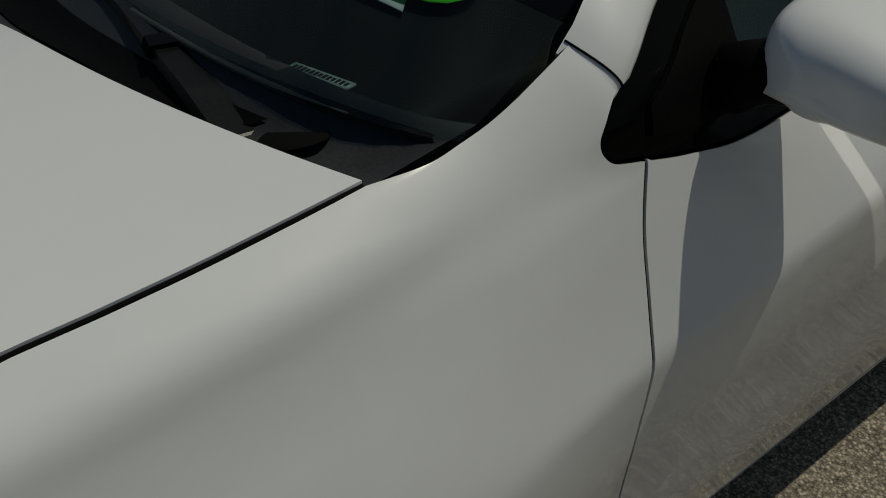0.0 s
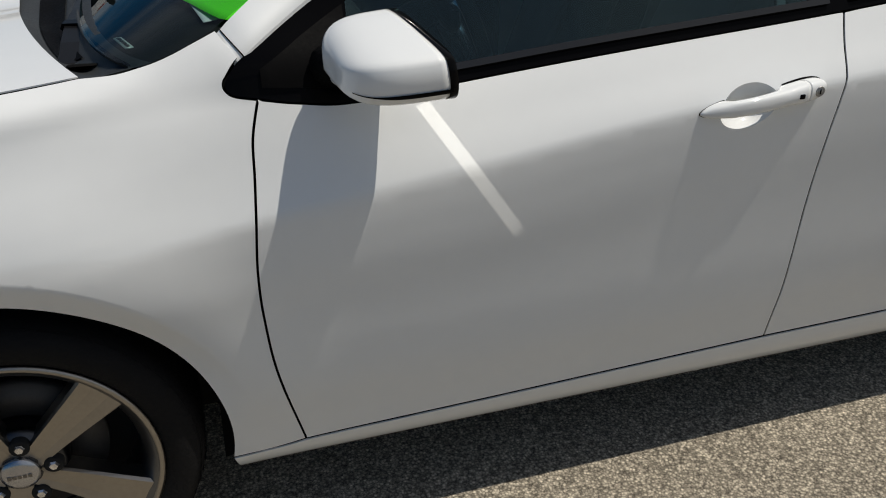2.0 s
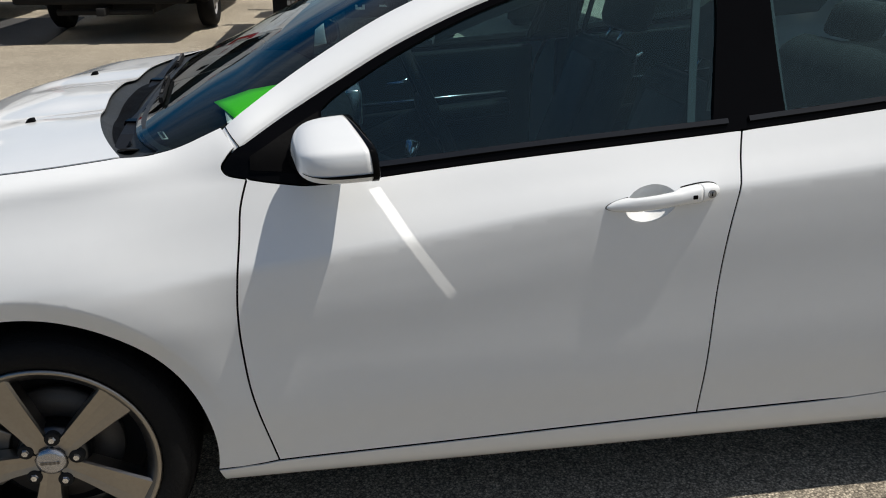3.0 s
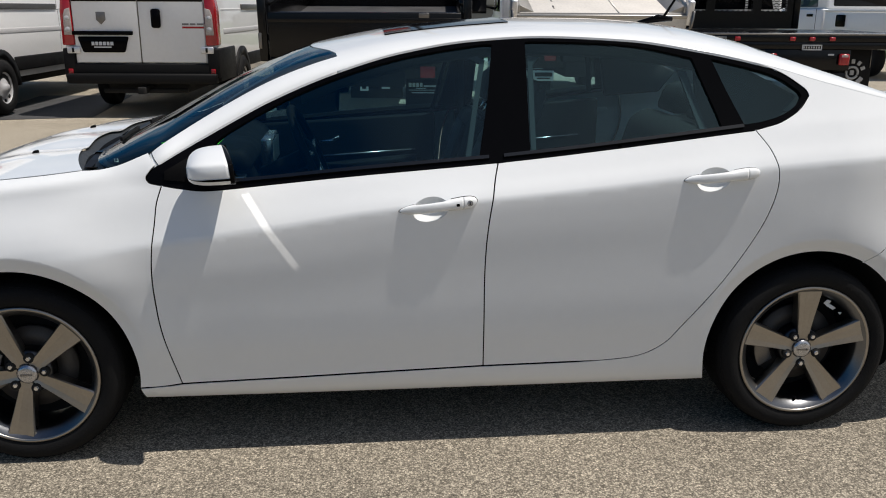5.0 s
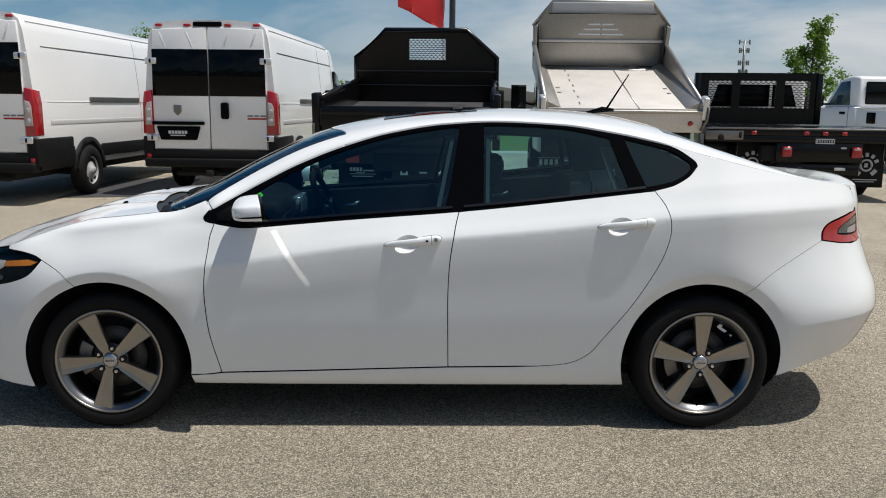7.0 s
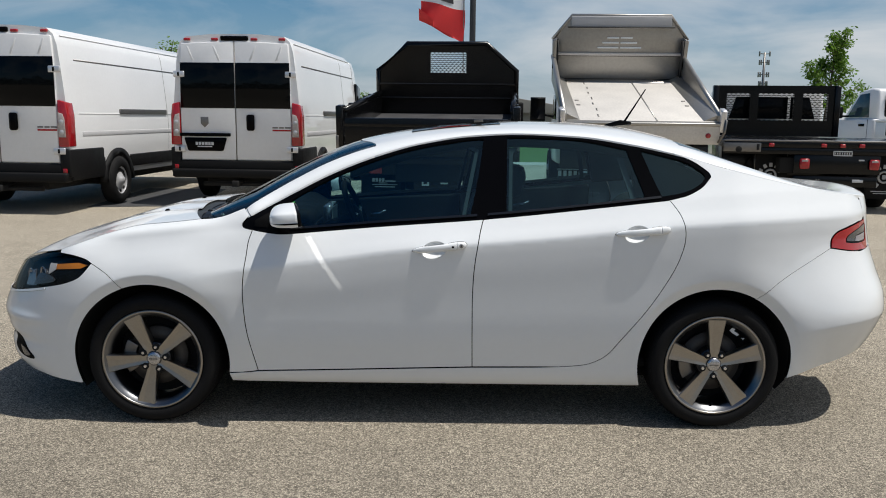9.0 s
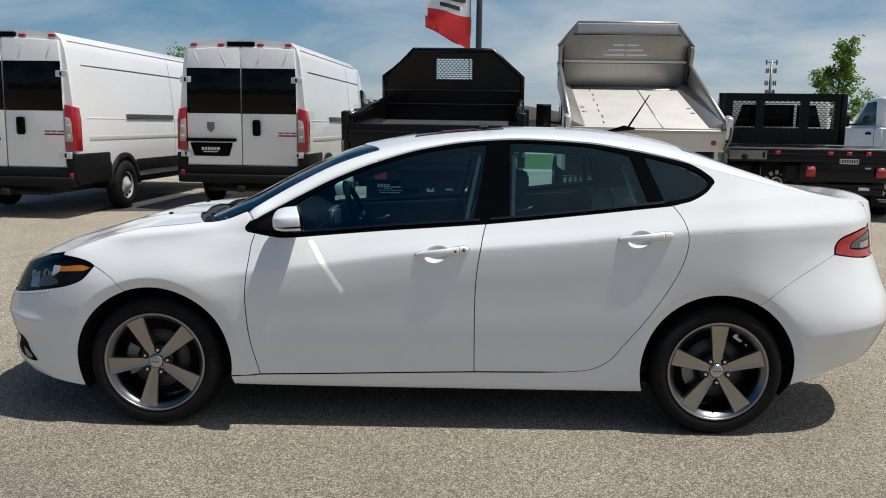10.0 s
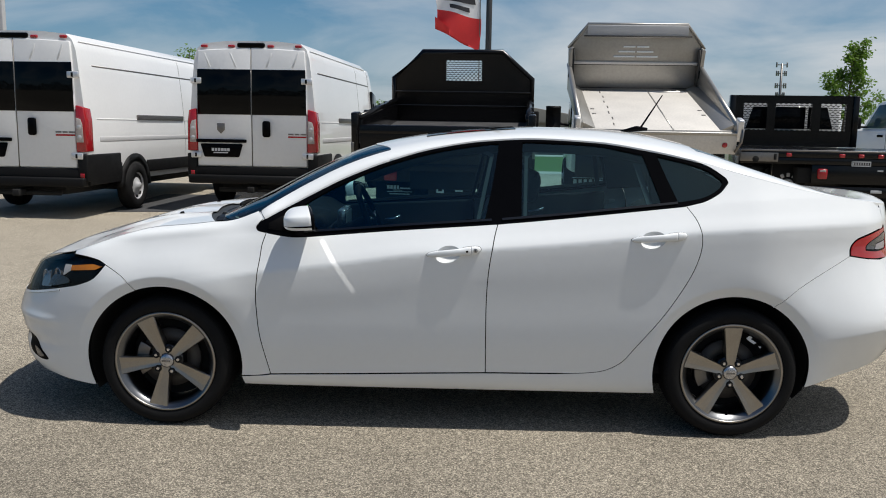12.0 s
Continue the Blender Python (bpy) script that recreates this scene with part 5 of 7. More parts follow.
    loft("headliner", lining, list(np.linspace(1.1, 2.52, 14)), list(np.linspace(2, 178, 16)), LEATHER, car)
    # curved trim along the roof edge, inside both rows of side windows
    for s in (-1, 1):
        bm = bmesh.new()
        rows = []
        for x in np.linspace(0.92, 2.50, 26):
            zt = dlo_top(x)
            w = half_width(plan_x(x, zt), zt)
            rows.append([bm.verts.new((x, s * (w - a), zt - b)) for a, b in ((0.045, 0.010), (0.060, 0.030), (0.085, 0.060), (0.110, 0.072), (0.140, 0.060), (0.160, 0.020))])
        for A, B in zip(rows, rows[1:]):
            for k in range(5):
                bm.faces.new((A[k], A[k + 1], B[k + 1], B[k]))
        bmesh.ops.recalc_face_normals(bm, faces=bm.faces[:])
        part("roof_edge_trim", bm, TRIM, car, "grey roof edge trim")
        part("rear_side_trim", prism([(2.34, 1.08), (2.62, 1.10), (2.70, 1.20), (2.45, 1.32), (2.30, 1.33)], 'y', s * 0.60, s * 0.63, 0.01), TRIM, car)
    part("rear_view_mirror", box_bm(0.86, -0.11, 1.20, 0.89, 0.11, 1.26, 0.012), DASH, car)


def strap(path, widths, thick):
    """A flat bar along a path: width lies level, edges rounded."""
    bm = bmesh.new()
    pts = [Vector(p) for p in path]
    rows = []
    for i, p in enumerate(pts):
        d = (pts[min(i + 1, len(pts) - 1)] - pts[max(i - 1, 0)]).normalized()
        u = d.cross(Vector((0, 0, 1))).normalized()
        n = u.cross(d)
        w = widths[i] / 2
        rows.append([bm.verts.new(p + u * a + n * b) for a, b in ((-w, 0), (-w * 0.8, thick), (w * 0.8, thick), (w, 0), (w * 0.8, -thick * 0.4), (-w * 0.8, -thick * 0.4))])
    for A, B in zip(rows, rows[1:]):
        for k in range(6):
            bm.faces.new((A[k], A[(k + 1) % 6], B[(k + 1) % 6], B[k]))
    bm.faces.new(rows[0])
    bm.faces.new(rows[-1])
    bmesh.ops.recalc_face_normals(bm, faces=bm.faces[:])
    return bm


def wipers(car, glass_z):
    """Two flat wiper arms lying along the cowl, their blades on the foot of the glass."""
    for y0, dx, dz, k in ((-0.655, 0.010, -0.004, 1.0), (0.02, -0.045, -0.022, 1.05)):
        pts = [(0.184 + dx, y0, 0.944), (0.186 + dx, y0 + 0.03, 0.964), (0.189 + dx, y0 + 0.10, 0.980), (0.190 + dx, y0 + 0.18, 0.992), (0.193 + dx, y0 + 0.28, 0.997), (0.196 + dx, y0 + 0.42, 1.001), (0.200 + dx, y0 + 0.58, 1.006)]
        pts = [(x, y, z + dz) for x, y, z in pts]
        arm = part("wiper", strap(pts, [0.040, 0.046, 0.046, 0.040, 0.026, 0.020, 0.014], 0.009), WIPER, car, "black windshield wiper", smooth=False)
        part("arm_joint", strap([Vector(pts[3]) + Vector((-0.002, -0.012, 0.002)), Vector(pts[3]) + Vector((0.002, 0.012, 0.003))], [0.046, 0.044], 0.010), GLOSS_BLACK, arm, smooth=False)
        part("wiper_pivot", lathe([(0.0, 0.016), (0.014, 0.014), (0.018, 0.0), (0.018, -0.02)], 16), MATT_BLACK, arm).location = (0.186 + dx, y0 + 0.006, 0.955 + dz)
        bl = []
        for q in np.linspace(0, 1, 9):
            x, y = 0.250 + dx - 0.045 * q, y0 + 0.22 + 0.42 * k * q
            bl.append((x, y, glass_z(x, y) + 0.004))
        blade = part("wiper_blade", strap(bl, [0.010] + [0.016] * 7 + [0.010], 0.010), RUBBER, arm, smooth=False)
        part("blade_spine", strap([Vector(p) + Vector((0, 0, 0.009)) for p in bl[1:-1]], [0.008] * 7, 0.004), GLOSS_BLACK, blade, smooth=False)


def loose_sheet(corners, mat, label):
    """A paper sheet lying on the dashboard, slightly curled."""
    A, B, C, D = (Vector(p) for p in corners)
    bm = bmesh.new()
    n = 12
    rows = []
    for i in range(n + 1):
        row = []
        for j in range(n + 1):
            u, v = i / n, j / n
            p = A.lerp(B, u).lerp(D.lerp(C, u), v)
            p.z += 0.003 * math.sin(3 * u + 2 * v) - 0.004 * math.sin(math.pi * v)
            row.append(bm.verts.new(p))
        rows.append(row)
    for i in range(n):
        for j in range(n):
            bm.faces.new((rows[i][j], rows[i + 1][j], rows[i + 1][j + 1], rows[i][j + 1]))
    r = bmesh.ops.extrude_face_region(bm, geom=bm.faces[:])
    for e in r["geom"]:
        if isinstance(e, bmesh.types.BMVert):
            e.co.z -= 0.001
    bmesh.ops.recalc_face_normals(bm, faces=bm.faces[:])
    o = part("paper_sheet", bm, mat)
    tagged(o, label, "paper")
    return o


def antenna(car):
    base = part("antenna", tube([(2.29, 0.0, 1.445), (2.38, 0, 1.463), (2.44, 0, 1.460)], [0.006, 0.016, 0.009], 12), GLOSS_BLACK, car, "black raked whip antenna")
    part("whip", tube([(2.405, 0, 1.472), (2.515, 0, 1.65)], [0.006, 0.003], 8), GLOSS_BLACK, base)


car = build_sedan()
for x, t in ((0.0, 43), (AXLE_R, 18)):
    near = wheel(car, x, -0.773, t, False)
    wheel(car, x, 0.773, t, True)
# white patch drawn inside the rear wheel for the sun's glint on the brake
glint_patch = prism([(0.072, 0.165), (0.085, 0.178), (0.100, 0.173), (0.094, 0.162), (0.112, 0.151), (0.121, 0.144), (0.110, 0.138), (0.088, 0.151)], 'y', -0.075, -0.073)
join_bm(glint_patch, prism([(0.131, 0.128), (0.140, 0.118), (0.146, 0.127)], 'y', -0.075, -0.073))
part("brake_glint", glint_patch, PAPER, near, "white patch for the sun glint on the brake", smooth=False)
underbody(car)
interior(car)
antenna(car)


def green_sheet():
    """Curled green sheet with a rounded near corner and a torn notch."""
    edge = [(0.372, -0.320, 1.006), (0.410, -0.430, 1.006), (0.440, -0.520, 1.006), (0.452, -0.552, 1.006), (0.466, -0.566, 1.006), (0.485, -0.570, 1.007), (0.503, -0.565, 1.008), (0.527, -0.548, 1.010), (0.560, -0.510, 1.014), (0.553, -0.482, 1.018), (0.580, -0.465, 1.014), (0.574, -0.438, 1.014), (0.612, -0.410, 1.013), (0.620, -0.350, 1.012), (0.55, -0.10, 1.010), (0.455, -0.17, 1.008)]
    mid = Vector((0.49, -0.40, 1.012))
    bm = bmesh.new()
    rings = [[bm.verts.new(mid.lerp(Vector(p), k)) for p in edge] for k in (0.35, 0.7, 1.0)]
    hub = bm.verts.new(mid)
    n = len(edge)
    for k in range(n):
        q = (k + 1) % n
        bm.faces.new((hub, rings[0][k], rings[0][q]))
        for A, B in zip(rings, rings[1:]):
            bm.faces.new((A[k], B[k], B[q], A[q]))
    bmesh.ops.recalc_face_normals(bm, faces=bm.faces[:])
    bmesh.ops.solidify(bm, geom=bm.faces[:], thickness=0.0006)
    o = part("paper_sheet", bm, GREEN)
    return tagged(o, "bright green paper sheet lying behind the windshield", "paper sheet")


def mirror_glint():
    """Added area lamp for the sunlight the door mirror's glass throws on the door."""
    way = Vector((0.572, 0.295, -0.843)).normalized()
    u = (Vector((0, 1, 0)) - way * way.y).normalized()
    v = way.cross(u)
    d = bpy.data.lights.new("mirror_glint_lamp", 'AREA')
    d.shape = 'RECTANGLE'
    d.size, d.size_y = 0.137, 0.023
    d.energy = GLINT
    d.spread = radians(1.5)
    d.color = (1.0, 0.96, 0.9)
    lamp = new("mirror_glint_lamp", d)
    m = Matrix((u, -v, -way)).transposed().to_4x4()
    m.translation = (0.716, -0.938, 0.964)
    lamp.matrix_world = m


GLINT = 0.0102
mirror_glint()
green_sheet()
loose_sheet([(0.390, -0.280, 1.000), (0.424, -0.545, 0.999), (0.53, -0.42, 1.000), (0.485, -0.150, 1.000)], PAPER, "white paper sheet lying under the green one")

# ---- the lot behind the car ----
VAN_WHITE = material("white_van_paint", (0.80, 0.805, 0.81), rough=0.35, coat=0.6, vary=0.03, scale=1.5)
BLACK_STEEL = material("black_painted_steel", (0.003, 0.003, 0.0036), rough=0.2, vary=0.3, scale=3, spec=0.3)
BED_LINER = material("worn_bed_floor", (0.05, 0.05, 0.053), rough=0.7, vary=0.4, scale=3, bump=0.2, bump_scale=60)
ALU = material("bare_dump_body_steel", (0.40, 0.385, 0.36), rough=0.40, metal=0.85, vary=0.12, scale=1.6, bump=0.03, bump_scale=12)
ALU_FLOOR = material("scuffed_pale_bed_floor", (0.62, 0.59, 0.55), rough=0.6, metal=0.15, vary=0.14, scale=2.2, bump=0.06, bump_scale=30)
PALE_GREY = material("pale_grey_finish", (0.50, 0.50, 0.51), rough=0.5, vary=0.06, scale=6)
HINGE = material("zinc_hinge", (0.72, 0.72, 0.73), rough=0.35, metal=0.7, vary=0.1, scale=30)
DARK_GLASS = material("dark_van_glass", (0.002, 0.0025, 0.003), rough=0.05, spec=0.16, vary=0.1, scale=3)
CLADDING = material("dark_grey_cladding", (0.0055, 0.0055, 0.006), rough=0.6, spec=0.2, vary=0.2, scale=8, bump=0.1, bump_scale=150)
LAMP_RED = material("red_lamp", (0.36, 0.01, 0.015), rough=0.15, coat=0.5, vary=0.2, scale=20)
LAMP_CLEAR = material("clear_lamp", (0.42, 0.37, 0.35), rough=0.15, vary=0.3, scale=25)
STEEL_RIM = material("van_wheel_steel", (0.5, 0.5, 0.51), rough=0.4, metal=0.3, vary=0.2, scale=10)
GRASS = material("mown_grass", (0.07, 0.13, 0.028), rough=0.9, vary=0.45, scale=0.8, bump=0.6, bump_scale=25)
ROAD_PALE = material("pale_concrete_road", (0.42, 0.40, 0.36), rough=0.9, vary=0.12, scale=0.8, bump=0.1, bump_scale=60)
PATCH = material("dark_asphalt_patch", (0.05, 0.05, 0.052), rough=0.9, vary=0.25, scale=3, bump=0.4, bump_scale=120)
FLAG_WHITE = material("white_flag_cloth", (0.72, 0.72, 0.72), rough=0.8, vary=0.05, scale=3)
FLAG_RED = material("red_flag_cloth", (0.62, 0.03, 0.03), rough=0.8, vary=0.08, scale=3)
FLAG_BLACK = material("flag_printing", (0.03, 0.03, 0.035), rough=0.8)
POLE = material("dark_flagpole", (0.03, 0.032, 0.035), rough=0.5, vary=0.2, scale=3)
BARK = material("bark", (0.10, 0.075, 0.055), rough=0.9, vary=0.3, scale=10, bump=0.5, bump_scale=40)
# blue base colour stands for the sky reflected in the glass
PICKUP_GLASS = material("pickup_glass", (0.03, 0.06, 0.085), rough=0.06, spec=0.6, vary=0.3, scale=3)
LEAF = material("spring_leaf", (0.13, 0.22, 0.03), rough=0.6, vary=0.3, scale=4)
leaf_bsdf = LEAF.node_tree.nodes["Principled BSDF"]
leaf_thin = LEAF.node_tree.nodes.new("ShaderNodeBsdfTranslucent")
leaf_thin.inputs[0].default_value = (0.16, 0.30, 0.03, 1)
leaf_mix = LEAF.node_tree.nodes.new("ShaderNodeMixShader")
leaf_mix.inputs[0].default_value = 0.45
LEAF.node_tree.links.new(leaf_bsdf.outputs[0], leaf_mix.inputs[1])
LEAF.node_tree.links.new(leaf_thin.outputs[0], leaf_mix.inputs[2])
LEAF.node_tree.links.new(leaf_mix.outputs[0], LEAF.node_tree.nodes["Material Output"].inputs[0])
TREE_LINE = material("dark_foliage", (0.035, 0.060, 0.018), rough=0.8, vary=0.35, scale=0.4)
WALL_GREY = material("metal_shed_wall", (0.17, 0.16, 0.15), rough=0.7, vary=0.1, scale=2)
# paler than the black ribs: their gloss highlights drawn as strips
RIB_HIGHLIGHT = material("rib_highlight_black", (0.05, 0.05, 0.055), rough=0.35, vary=0.3, scale=8)
SHADOW_GAP = material("seam_shadow_steel", (0.05, 0.048, 0.045), rough=0.6, metal=0.4, vary=0.2, scale=6)
MESH_STEEL = material("bright_mesh_steel", (0.55, 0.56, 0.58), rough=0.4, metal=0.6, vary=0.15, scale=10)


def patch_strip(name, corners, z, mat, label, cat):
    bm = bmesh.new()
    lo = [bm.verts.new((x, y, z)) for x, y in corners]
    bm.faces.new(lo)
    bmesh.ops.subdivide_edges(bm, edges=bm.edges[:], cuts=6, use_grid_fill=True)
    for v in bm.verts:
        v.co.z += lot_z(v.co.y)
    bmesh.ops.recalc_face_normals(bm, faces=bm.faces[:])
    if sum(f.normal.z for f in bm.faces) < 0:
        bmesh.ops.reverse_faces(bm, faces=bm.faces[:])
    return tagged(part(name, bm, mat), label, cat, kind="structure")


def truck_wheel(root, x, y, r=0.36, w=0.12, side=1):
    """A plain van or truck wheel: tyre with steel rim; side +1 faces +x."""
    t = lathe([(r * 0.58, -w), (r * 0.66, -w - 0.012), (r * 0.86, -w - 0.012), (r * 0.97, -w + 0.02), (r, 0), (r * 0.97, w - 0.02), (r * 0.86, w), (r * 0.58, w)], 40, closed=True)
    ty = part("wheel", t, RUBBER, root, "black tyre on a plain steel wheel")
    ty.location = (x, y, r)
    ty.rotation_euler = (0, 0, math.pi / 2 if side > 0 else -math.pi / 2)
    rim = lathe([(r * 0.6, -w + 0.0), (r * 0.57, -w + 0.02), (r * 0.42, -w + 0.05), (r * 0.30, -w + 0.015), (r * 0.16, -w - 0.002), (r * 0.14, -w - 0.03), (0.0, -w - 0.03)], 32)
    part("rim", rim, STEEL_RIM, ty, "bright steel rim")
    for k in range(8):
        a = 2 * math.pi * k / 8
        h = lathe([(0.0, -0.006), (r * 0.075, -0.006), (r * 0.080, 0.0)], 10)
        o = part("rim_hole", h, DARK, ty)
        o.location = (r * 0.47 * math.cos(a), -w + 0.034, r * 0.47 * math.sin(a))
    return ty


def bars(root, name, x0, x1, z0, y, rows, mat, label=""):
    """Unreadable writing: rows of plain bars on a face that looks to -y. rows: (from, to, height, drop) in shares of the width."""
    bm = bmesh.new()
    for a, b, h, dz in rows:
        box_bm(x0 + (x1 - x0) * a, y - 0.004, z0 - dz - h, x0 + (x1 - x0) * b, y, z0 - dz, 0.0, bm)
    return part(name, bm, mat, root, label, smooth=False)


def cargo_van(x, y, turn):
    """High-roof cargo van seen from behind; local origin at the middle of its tail, y runs forward."""
    v = thing("cargo_van", "white high-roof cargo van with black lower cladding, parked on the lot", "van", "parked vans")
    v.matrix_world = pose(x, y, lot_z(y + 3), 0, 0, turn) @ Matrix.Scale(1.025, 4)
    half = [(0.60, 0.44), (0.93, 0.46), (0.985, 0.70), (1.00, 1.05), (0.995, 1.30), (0.965, 1.65), (0.93, 2.0), (0.895, 2.30), (0.85, 2.44), (0.76, 2.52), (0.40, 2.555), (0.0, 2.56)]
    prof = half + [(-a, b) for a, b in reversed(half[:-1])]
    stations = [(0.0, 0.985, 0.0), (0.03, 0.996, 0.0), (0.10, 1.0, 0.0), (2.4, 1.0, 0.0), (4.55, 1.0, 0.0), (4.95, 0.99, 0.12), (5.4, 0.97, 0.55), (5.65, 0.95, 0.95), (6.3, 0.90, 1.30), (6.4, 0.85, 1.45)]
    bm = bmesh.new()
    rings = []
    for yy, k, cut in stations:
        rings.append([bm.verts.new((a * k, yy, min(b, 2.56 - cut + (b - 2.56) * 0.05) if b > 1.0 else b)) for a, b in prof])
    for A, B in zip(rings, rings[1:]):
        for i in range(len(prof) - 1):
            bm.faces.new((A[i], A[i + 1], B[i + 1], B[i]))
    bm.faces.new(rings[0])
    bm.faces.new(rings[-1])
    bm.faces.new([r[0] for r in rings] + [r[-1] for r in reversed(rings)])
    bmesh.ops.recalc_face_normals(bm, faces=bm.faces[:])
    for e in bm.edges:
        if len(e.link_faces) == 2 and e.calc_face_angle() > 0.6:
            e.smooth = False
    part("body", bm, VAN_WHITE, v)
    # rear doors
    for s in (-1, 1):
        d = part("rear_door", prism([(s * 0.005, 0.70), (s * 0.845, 0.70), (s * 0.845, 1.30), (s * 0.835, 2.10), (s * 0.815, 2.42), (s * 0.005, 2.46)], 'y', -0.035, 0.01, 0.012), VAN_WHITE, v)
        part("door_glass", prism([(s * 0.009, 1.47), (s * 0.84, 1.47), (s * 0.83, 2.14), (s * 0.009, 2.14)], 'y', -0.045, -0.03, 0.004), DARK_GLASS, d, "black privacy glass")
        for z in (0.86, 1.97):
            q = 0.865 if z < 1 else 0.85
            h = part("door_hinge", box_bm(s * q - 0.085, -0.062, z - 0.045, s * q + 0.085, -0.03, z + 0.045, 0.012), HINGE, d, "zinc door hinge")
            part("hinge_slot", box_bm(s * q - 0.02, -0.066, z - 0.03, s * q + 0.01, -0.06, z + 0.03, 0.003), CLADDING, h)
        lens = part("tail_light", prism([(s * 0.852, 0.92), (s * 1.005, 0.92), (s * 1.0, 1.35), (s * 0.975, 1.53), (s * 0.86, 1.56)], 'y', -0.045, 0.16, 0.014), LAMP_RED, v, "tall red tail light")
        part("reverse_lens", prism([(s * 0.862, 1.05), (s * 0.965, 1.05), (s * 0.955, 1.30), (s * 0.93, 1.37), (s * 0.865, 1.39)], 'y', -0.056, -0.04, 0.004), LAMP_CLEAR, lens, "clear centre lens")
        for z in (1.12, 1.26):
            part("lamp_bulb", lathe([(0.0, -0.012), (0.022, -0.008), (0.034, 0.0)], 12), STEEL_RIM, lens).location = (s * 0.912, -0.056, z)
        part("corner_cladding", prism([(s * 0.86, 0.50), (s * 1.014, 0.50), (s * 1.014, 0.88), (s * 0.86, 0.90)], 'y', -0.05, 0.95, 0.02), CLADDING, v, "dark grey corner cladding")
        part("reflector", box_bm(s * 0.93 - 0.03, -0.060, 0.55, s * 0.93 + 0.03, -0.045, 0.62, 0.006), LAMP_RED, v)
        for k, xx in enumerate((0.30, 0.72)):
            part("roof_marker", box_bm(s * xx - 0.05, -0.03, 2.462, s * xx + 0.05, 0.03, 2.50, 0.012), LAMP_RED, v, "small dark red marker lamp")
        # stamped ribs above the glass
        for k in (0.22, 0.62):
            part("stamping", prism([(s * k, 2.17), (s * (k + 0.03), 2.17), (s * (k + 0.11), 2.38), (s * (k + 0.08), 2.38)], 'y', -0.040, -0.03, 0.002), VAN_WHITE, v)
    part("brake_lamp", box_bm(-0.21, -0.04, 2.462, 0.21, 0.03, 2.53, 0.02), GLOSS_BLACK, v, "dark high-level brake lamp")
    part("door_seam", box_bm(-0.004, -0.034, 0.50, 0.004, 0.0, 2.46, 0.0), STEEL, v)
    part("lower_panel", box_bm(-0.93, -0.045, 0.50, 0.93, 0.02, 0.69, 0.02), CLADDING, v, "dark grey lower door panel")
    b = part("rear_bumper", prism([(-0.97, 0.43), (0.97, 0.43), (0.985, 0.56), (-0.985, 0.56)], 'y', -0.12, 0.10, 0.025), CLADDING, v, "dark grey bumper step")
    part("tow_hitch", box_bm(-0.05, -0.16, 0.30, 0.05, 0.4, 0.39, 0.01), DARK, v)
    part("hitch_bar", tube([(-0.55, 0.05, 0.33), (0.55, 0.05, 0.33)], 0.035, 10), DARK, v)
    part("handle", box_bm(0.17, -0.075, 1.14, 0.29, -0.03, 1.38, 0.03), GLOSS_BLACK, v, "black door handle")
    pl = part("plate_recess", prism([(-0.74, 0.83), (-0.20, 0.83), (-0.14, 1.03), (-0.80, 1.03)], 'y', -0.06, -0.034, 0.02), GLOSS_BLACK, v, "black plate with unreadable dealer marks")
    part("plate_light_bar", box_bm(-0.86, -0.08, 1.05, -0.08, -0.03, 1.10, 0.012), GLOSS_BLACK, v)
    bars(pl, "plate_marks", -0.62, -0.34, 0.965, -0.062, [(0.0, 0.13, 0.045, 0.0), (0.17, 0.30, 0.045, 0.0), (0.34, 0.48, 0.045, 0.0), (0.52, 0.66, 0.045, 0.0), (0.70, 0.82, 0.045, 0.0), (0.86, 1.0, 0.045, 0.0), (0.1, 0.9, 0.016, 0.06)], WHITE_BAR)
    part("badge", prism([(-0.54, 1.34), (-0.42, 1.34), (-0.42, 1.24), (-0.48, 1.18), (-0.54, 1.24)], 'y', -0.045, -0.03, 0.006), STEEL, v, "grey shield badge")
    bars(v, "badge_lettering", 0.56, 0.84, 1.20, -0.036, [(0.0, 0.3, 0.022, 0.0), (0.36, 0.62, 0.022, 0.0), (0.68, 1.0, 0.022, 0.0)], STEEL)
    bars(v, "badge_stripe", 0.56, 0.84, 1.160, -0.036, [(0.0, 1.0, 0.024, 0.0)], LAMP_RED, "plain dark red badge stripe")
    for s in (-1, 1):
        # side cladding, arches, grooves and the sliding rail
        for y0, y1, z0 in ((0.02, 0.98, 0.45), (1.86, 4.75, 0.55)):
            part("side_cladding", box_bm(s * 0.955, y0, z0, s * 1.012, y1, 0.74, 0.015), CLADDING, v, "dark grey side cladding")
        arch = [(1.42 + 0.50 * math.cos(a), 0.36 + 0.50 * math.sin(a)) for a in np.linspace(math.pi * 1.0, 0.0, 20)] + [(1.42 + 0.40 * math.cos(a), 0.36 + 0.40 * math.sin(a)) for a in np.linspace(0.0, math.pi, 20)]
        part("wheel_arch", prism(arch, 'x', s * 0.94, s * 1.022), CLADDING, v, "dark grey wheel arch")
        inner = [(1.42 + 0.41 * math.cos(a), 0.36 + 0.41 * math.sin(a)) for a in np.linspace(math.pi, 0.0, 20)]
        part("arch_inside", prism(inner, 'x', s * 0.99, s * 1.010), DARK, v)
        part("sliding_rail", box_bm(s * 0.985, 1.55, 1.37, s * 1.012, 3.35, 1.45, 0.01), STEEL, v, "grey sliding-door rail")
